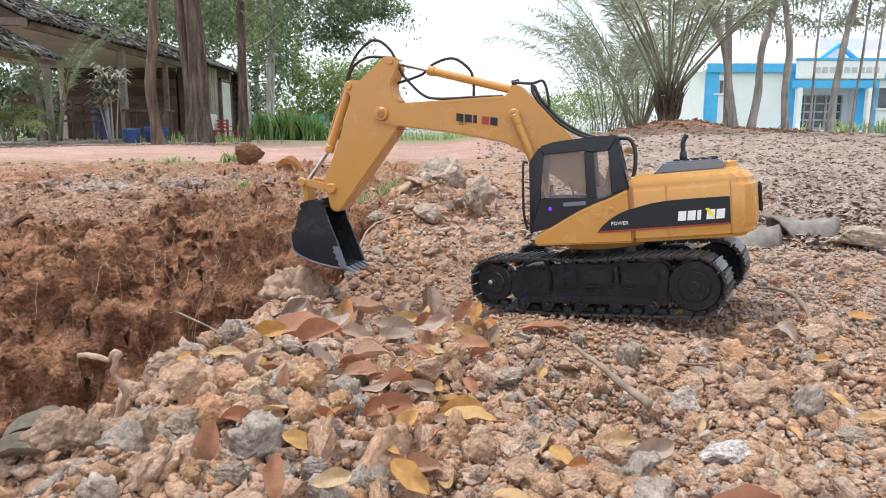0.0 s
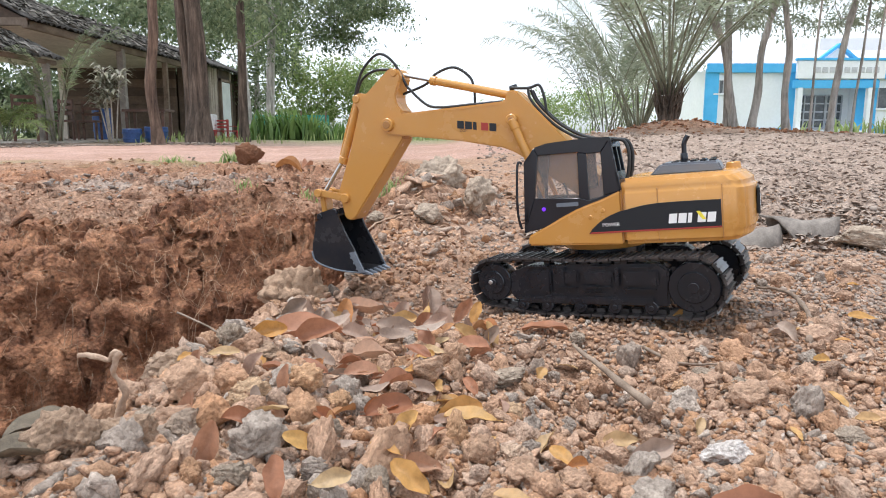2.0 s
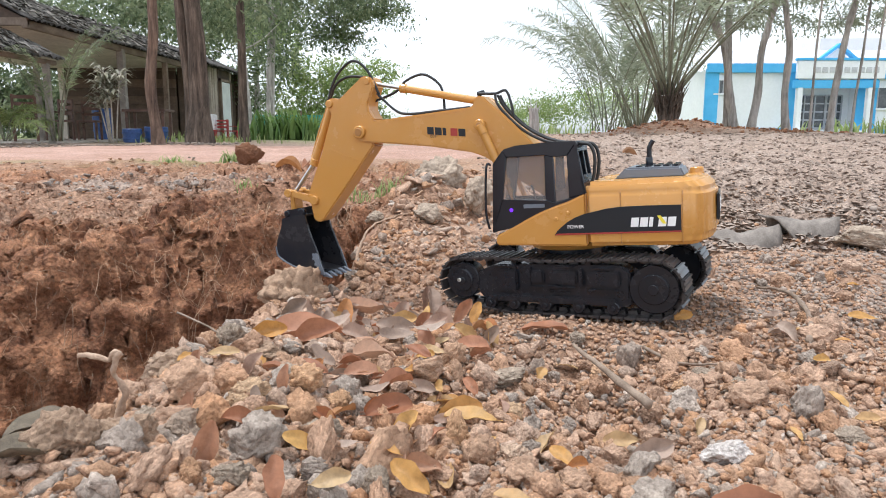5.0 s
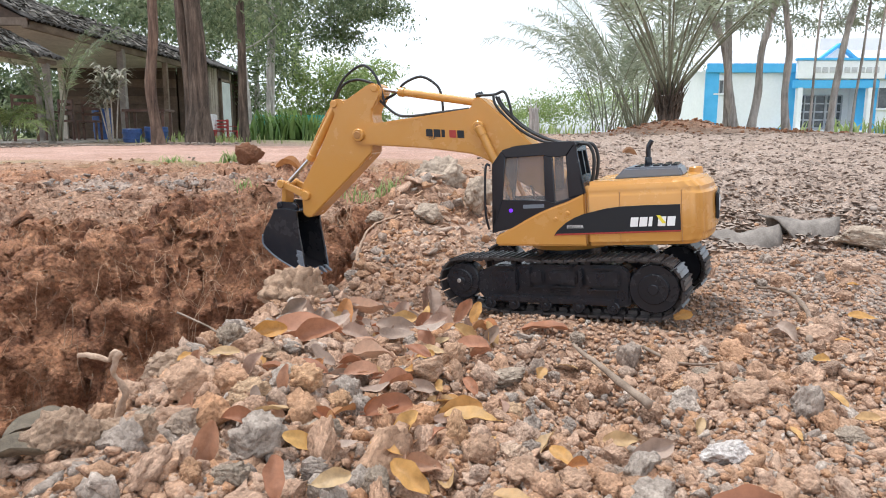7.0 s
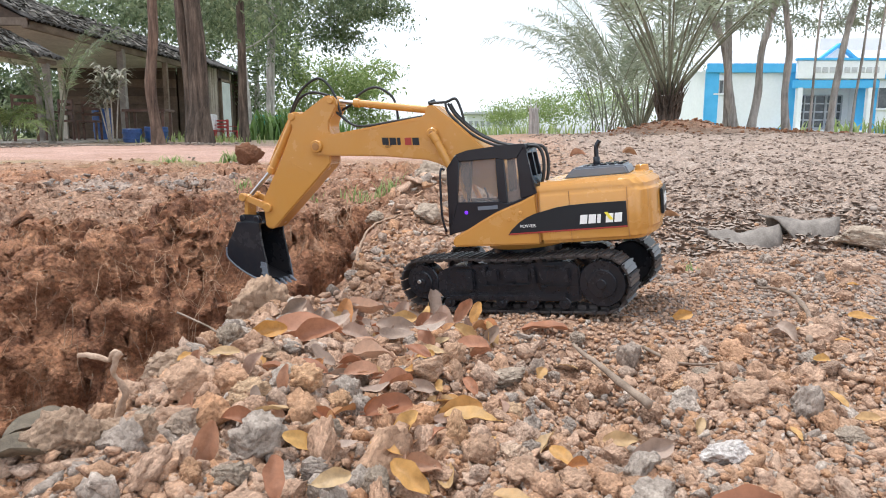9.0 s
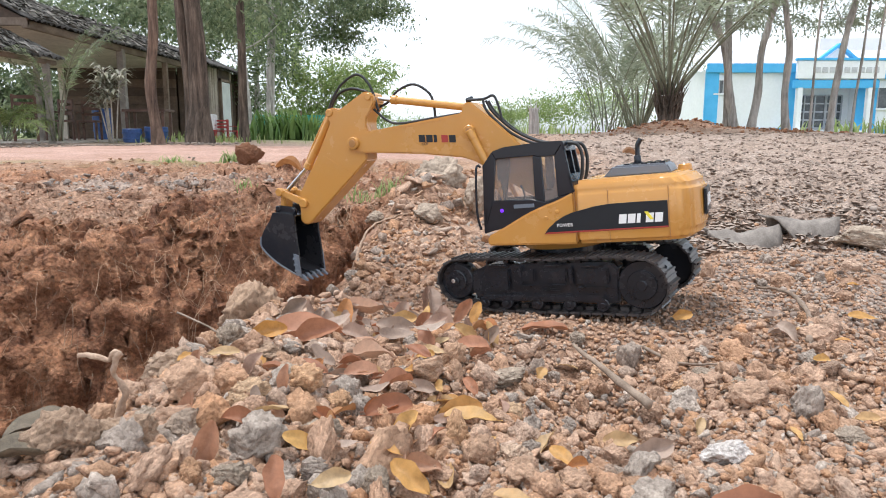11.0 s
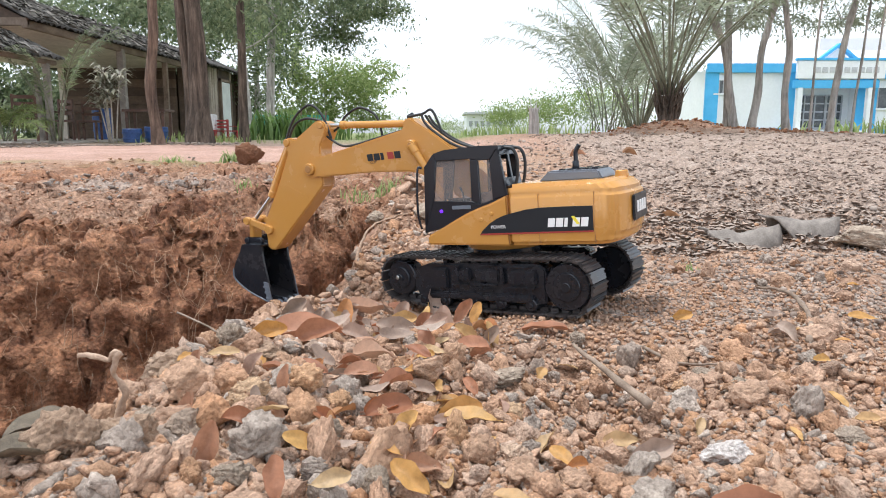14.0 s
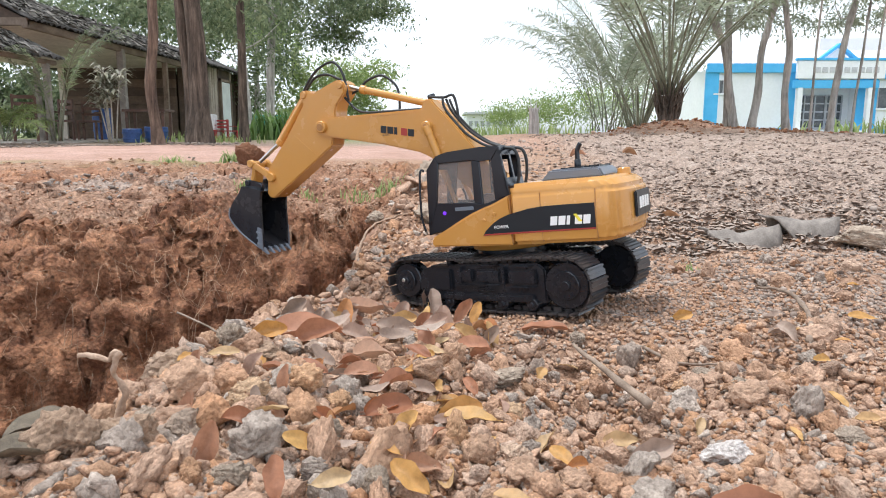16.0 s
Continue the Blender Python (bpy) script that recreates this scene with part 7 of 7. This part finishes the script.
    for a, b in (((17.8, 3.4), (18.9, 4.25)), ((18.9, 4.25), (20.0, 3.4))):
        bm = bmesh.new()
        dx, dz = b[0] - a[0], b[1] - a[1]
        add_prism(bm, [a, b, (b[0], b[1] + 0.16), (a[0], a[1] + 0.16)], 0.2, 0.5, 0.01)
        part("gable_edge", bm, BLUEWALL, h, "bright blue gable edge")
    block("back_wall", (20.2, 4.5, 3.0), (28, 6.5, 5.2), WHITEWALL, "white upper storey wall")


blue_house()

# a long pale building across the field
bm = bmesh.new()
add_box(bm, (2.0, 60, 0), (6.2, 66, 1.75), 0.05)
far = tagged(part("long_building", bm, WHITEWALL), "long low pale building across the field", "building")
for k in range(8):
    bm = bmesh.new()
    add_box(bm, (2.2 + k * 0.5, 59.94, 0.75), (2.5 + k * 0.5, 60.0, 1.2), 0.01)
    part("window", bm, GREYMETAL, far)
bm = bmesh.new()
add_prism(bm, [(1.8, 1.75), (6.4, 1.75), (6.4, 2.05), (1.8, 1.95)], 59.5, 66.5, 0.02)
part("roof", bm, PALEROOF, far)

# stump and curled leaf behind the machine, post before the shrubs
bm = bmesh.new()
add_tube(bm, [(0, 0, 0), (0.01, 0, 0.2), (-0.005, 0, 0.42)], 0.085, 12, 4, 0.06)
for k in range(7):
    add_tube(bm, [(0.05 * math.cos(k), 0.05 * math.sin(k), 0.36), (0.09 * math.cos(k), 0.09 * math.sin(k), 0.46 + 0.02 * (k % 3))], 0.012, 5, 2, 0.004)
stump = tagged(part("stump", bm, BARKGREY, None, "", True), "short broken tree stump in the yard", "stump")
stump.location = (1.28, 10.0, height(1.28, 10.0) - 0.03)


# ---- what moves ----
# seconds, place of the machine, yaw, pitch, roll, turn of the house, boom, stick, bucket
MOVES = (
    (0, 0.1855, 0.7553, 0.0087, -30.3, 6.0, -0.2, 13.7, 0.0, 0.0, 0.0),
    (0.5, 0.1856, 0.7555, 0.0085, -30.3, 6.2, -0.2, 9.7, 0.3, -0.7, -1.9),
    (1, 0.1861, 0.7567, 0.0082, -30.4, 6.1, -0.1, 7.4, 0.5, -0.9, -2.2),
    (1.5, 0.1861, 0.7560, 0.0081, -30.4, 6.2, -0.1, 7.4, 0.6, -1.0, -1.3),
    (2, 0.1856, 0.7559, 0.0082, -30.3, 5.7, -0.3, 7.2, -2.7, -0.2, -4.1),
    (2.5, 0.1852, 0.7559, 0.0072, -30.1, 4.3, -0.7, 6.9, -4.1, -0.5, -5.6),
    (3, 0.1773, 0.7632, 0.0068, -30.6, 4.2, -1.1, 7.1, -4.5, -0.5, -3.6),
    (3.5, 0.1510, 0.7753, 0.0049, -29.3, 4.0, -0.7, 7.0, -5.1, -1.5, -5.6),
    (4, 0.1510, 0.7758, 0.0049, -29.3, 4.0, -0.7, 7.0, -5.1, -1.3, -4.4),
    (6.5, 0.1509, 0.7763, 0.0047, -29.1, 4.4, -0.7, 6.9, -5.8, 14.4, 4.0),
    (7, 0.1509, 0.7765, 0.0046, -29.1, 4.4, -0.7, 6.9, -5.8, 14.5, 3.8),
    (7.5, 0.1381, 0.7846, 0.0030, -28.6, 4.5, -0.1, 6.7, -5.7, 14.1, 2.8),
    (8, 0.1177, 0.7981, 0.0042, -26.1, 6.2, -2.1, 7.2, -5.8, 14.7, 3.9),
    (8.5, 0.1163, 0.7988, 0.0040, -25.8, 6.4, -1.7, 7.3, -6.1, 14.8, 5.1),
    (9, 0.1060, 0.8033, 0.0018, -28.0, 6.1, -1.3, 8.2, -6.4, 14.7, 4.5),
    (11.5, 0.1502, 0.7745, 0.0045, -31.5, 5.8, -0.4, 7.3, -6.4, 15.4, 6.9),
    (12, 0.1501, 0.7684, 0.0041, -32.5, 4.1, -0.3, 7.4, -12.3, 16.3, 7.1),
    (12.5, 0.1505, 0.7701, 0.0040, -32.4, 4.1, -0.5, 7.4, -12.5, 16.6, 8.4),
    (13, 0.1294, 0.7804, 0.0039, -32.5, 4.1, -0.9, 7.3, -12.9, 15.0, 4.3),
    (13.5, 0.0972, 0.7998, 0.0012, -33.2, 3.3, 0.5, 7.9, -13.9, 16.6, 5.0),
    (14, 0.0802, 0.8072, -0.0007, -33.5, 4.7, -0.3, 7.6, -14.0, 17.6, 4.9),
    (14.5, 0.0878, 0.8071, -0.0009, -36.8, 5.0, 0.5, 10.0, -14.0, 18.6, 8.5),
    (15, 0.0879, 0.8055, -0.0010, -36.9, 5.2, 0.4, 9.7, -13.7, 18.3, 8.8),
    (15.5, 0.0878, 0.8069, -0.0008, -37.1, 6.4, -1.0, 9.8, -7.3, 17.4, 7.8),
    (16, 0.0876, 0.8077, -0.0017, -36.9, 6.6, -0.6, 10.0, -0.0, 17.4, 4.3),
)


def turn_about(pivot, angle):
    p = Vector((pivot[0], 0, pivot[1]))
    return Matrix.Translation(p) @ Matrix.Rotation(-radians(angle), 4, "Y") @ Matrix.Translation(-p)


def aim(a, b):
    return Matrix.Translation(a) @ (b - a).to_track_quat("Z", "Y").to_matrix().to_4x4()


def motions():
    walk(CLOD_ROCK, [(0, pose(-0.181, 0.86, -0.013, 0, 12, 30)), (7.0, pose(-0.181, 0.86, -0.013, 0, 12, 30)), (8.0, pose(-0.206, 0.85, -0.024, 5, -12, 40)),
                     (9.0, pose(-0.22, 0.845, -0.022, 5, -22, 45)), (11.5, pose(-0.232, 0.84, -0.028, 8, -30, 50)), (13.0, pose(-0.234, 0.84, -0.03, 8, -32, 50)),
                     (13.5, pose(-0.265, 0.83, -0.06, 15, -70, 55)), (13.8, pose(-0.36, 0.82, -0.26, 20, -140, 60)), (14.1, pose(-0.42, 0.82, -0.44, 20, -190, 65)), (16, pose(-0.42, 0.82, -0.44, 20, -190, 65))])
    ex, sides, house, (boom, stick, bucket, lifts, barrel, rod) = EXCAVATOR
    rows = {ob: [] for ob in (ex, house, boom, stick, bucket, barrel, rod, *(o for o, _ in lifts))}
    driven, last = {1: [0.0], -1: [0.0]}, None
    for t, x, y, z, yaw, pitch, roll, phi, b, s, k in MOVES:
        rows[ex].append((t, Matrix.Translation((x, y, z)) @ Matrix.Rotation(math.pi + radians(yaw), 4, "Z") @ Matrix.Rotation(radians(pitch), 4, "Y") @ Matrix.Rotation(radians(roll), 4, "X")))
        h = Matrix.Rotation(radians(phi), 4, "Z")
        mb = h @ turn_about(FOOT, b)
        ms = mb @ turn_about(ELBOW, s)
        rows[house].append((t, h))
        rows[boom].append((t, mb))
        rows[stick].append((t, ms))
        rows[bucket].append((t, ms @ turn_about(WRIST, k)))
        for o, off in lifts:
            rows[o].append((t, aim(mb @ Vector((LIFT_PIN[0], off, LIFT_PIN[1])), h @ Vector((LIFT_BASE[0], off, LIFT_BASE[1])))))
        base, pin = mb @ Vector((CROWD_BASE[0], 0, CROWD_BASE[1])), ms @ Vector((CROWD_PIN[0], 0, CROWD_PIN[1]))
        rows[barrel].append((t, aim(base, pin)))
        rows[rod].append((t, aim(pin, base)))
        if last:
            mid = radians((yaw + last[2]) / 2)
            go = -(x - last[0]) * math.cos(mid) - (y - last[1]) * math.sin(mid)
            for side in (1, -1):
                driven[side].append(driven[side][-1] + go - side * radians(yaw - last[2]) * 0.0595)
        last = (x, y, yaw)
    for ob, r in rows.items():
        walk(ob, r)
    loop = track_loop()
    total = loop[-1][0]
    for side, shoes, wheels in sides:
        for i, o in enumerate(shoes):
            walk(o, [(m[0], shoe_pose(loop, i * total / len(shoes) + d, 0.0595 * side)) for m, d in zip(MOVES, driven[side])])
        for w, r in wheels:
            place = Matrix.Translation(w.location)
            walk(w, [(m[0], place @ Matrix.Rotation(d / r, 4, "Y")) for m, d in zip(MOVES, driven[side])])


motions()
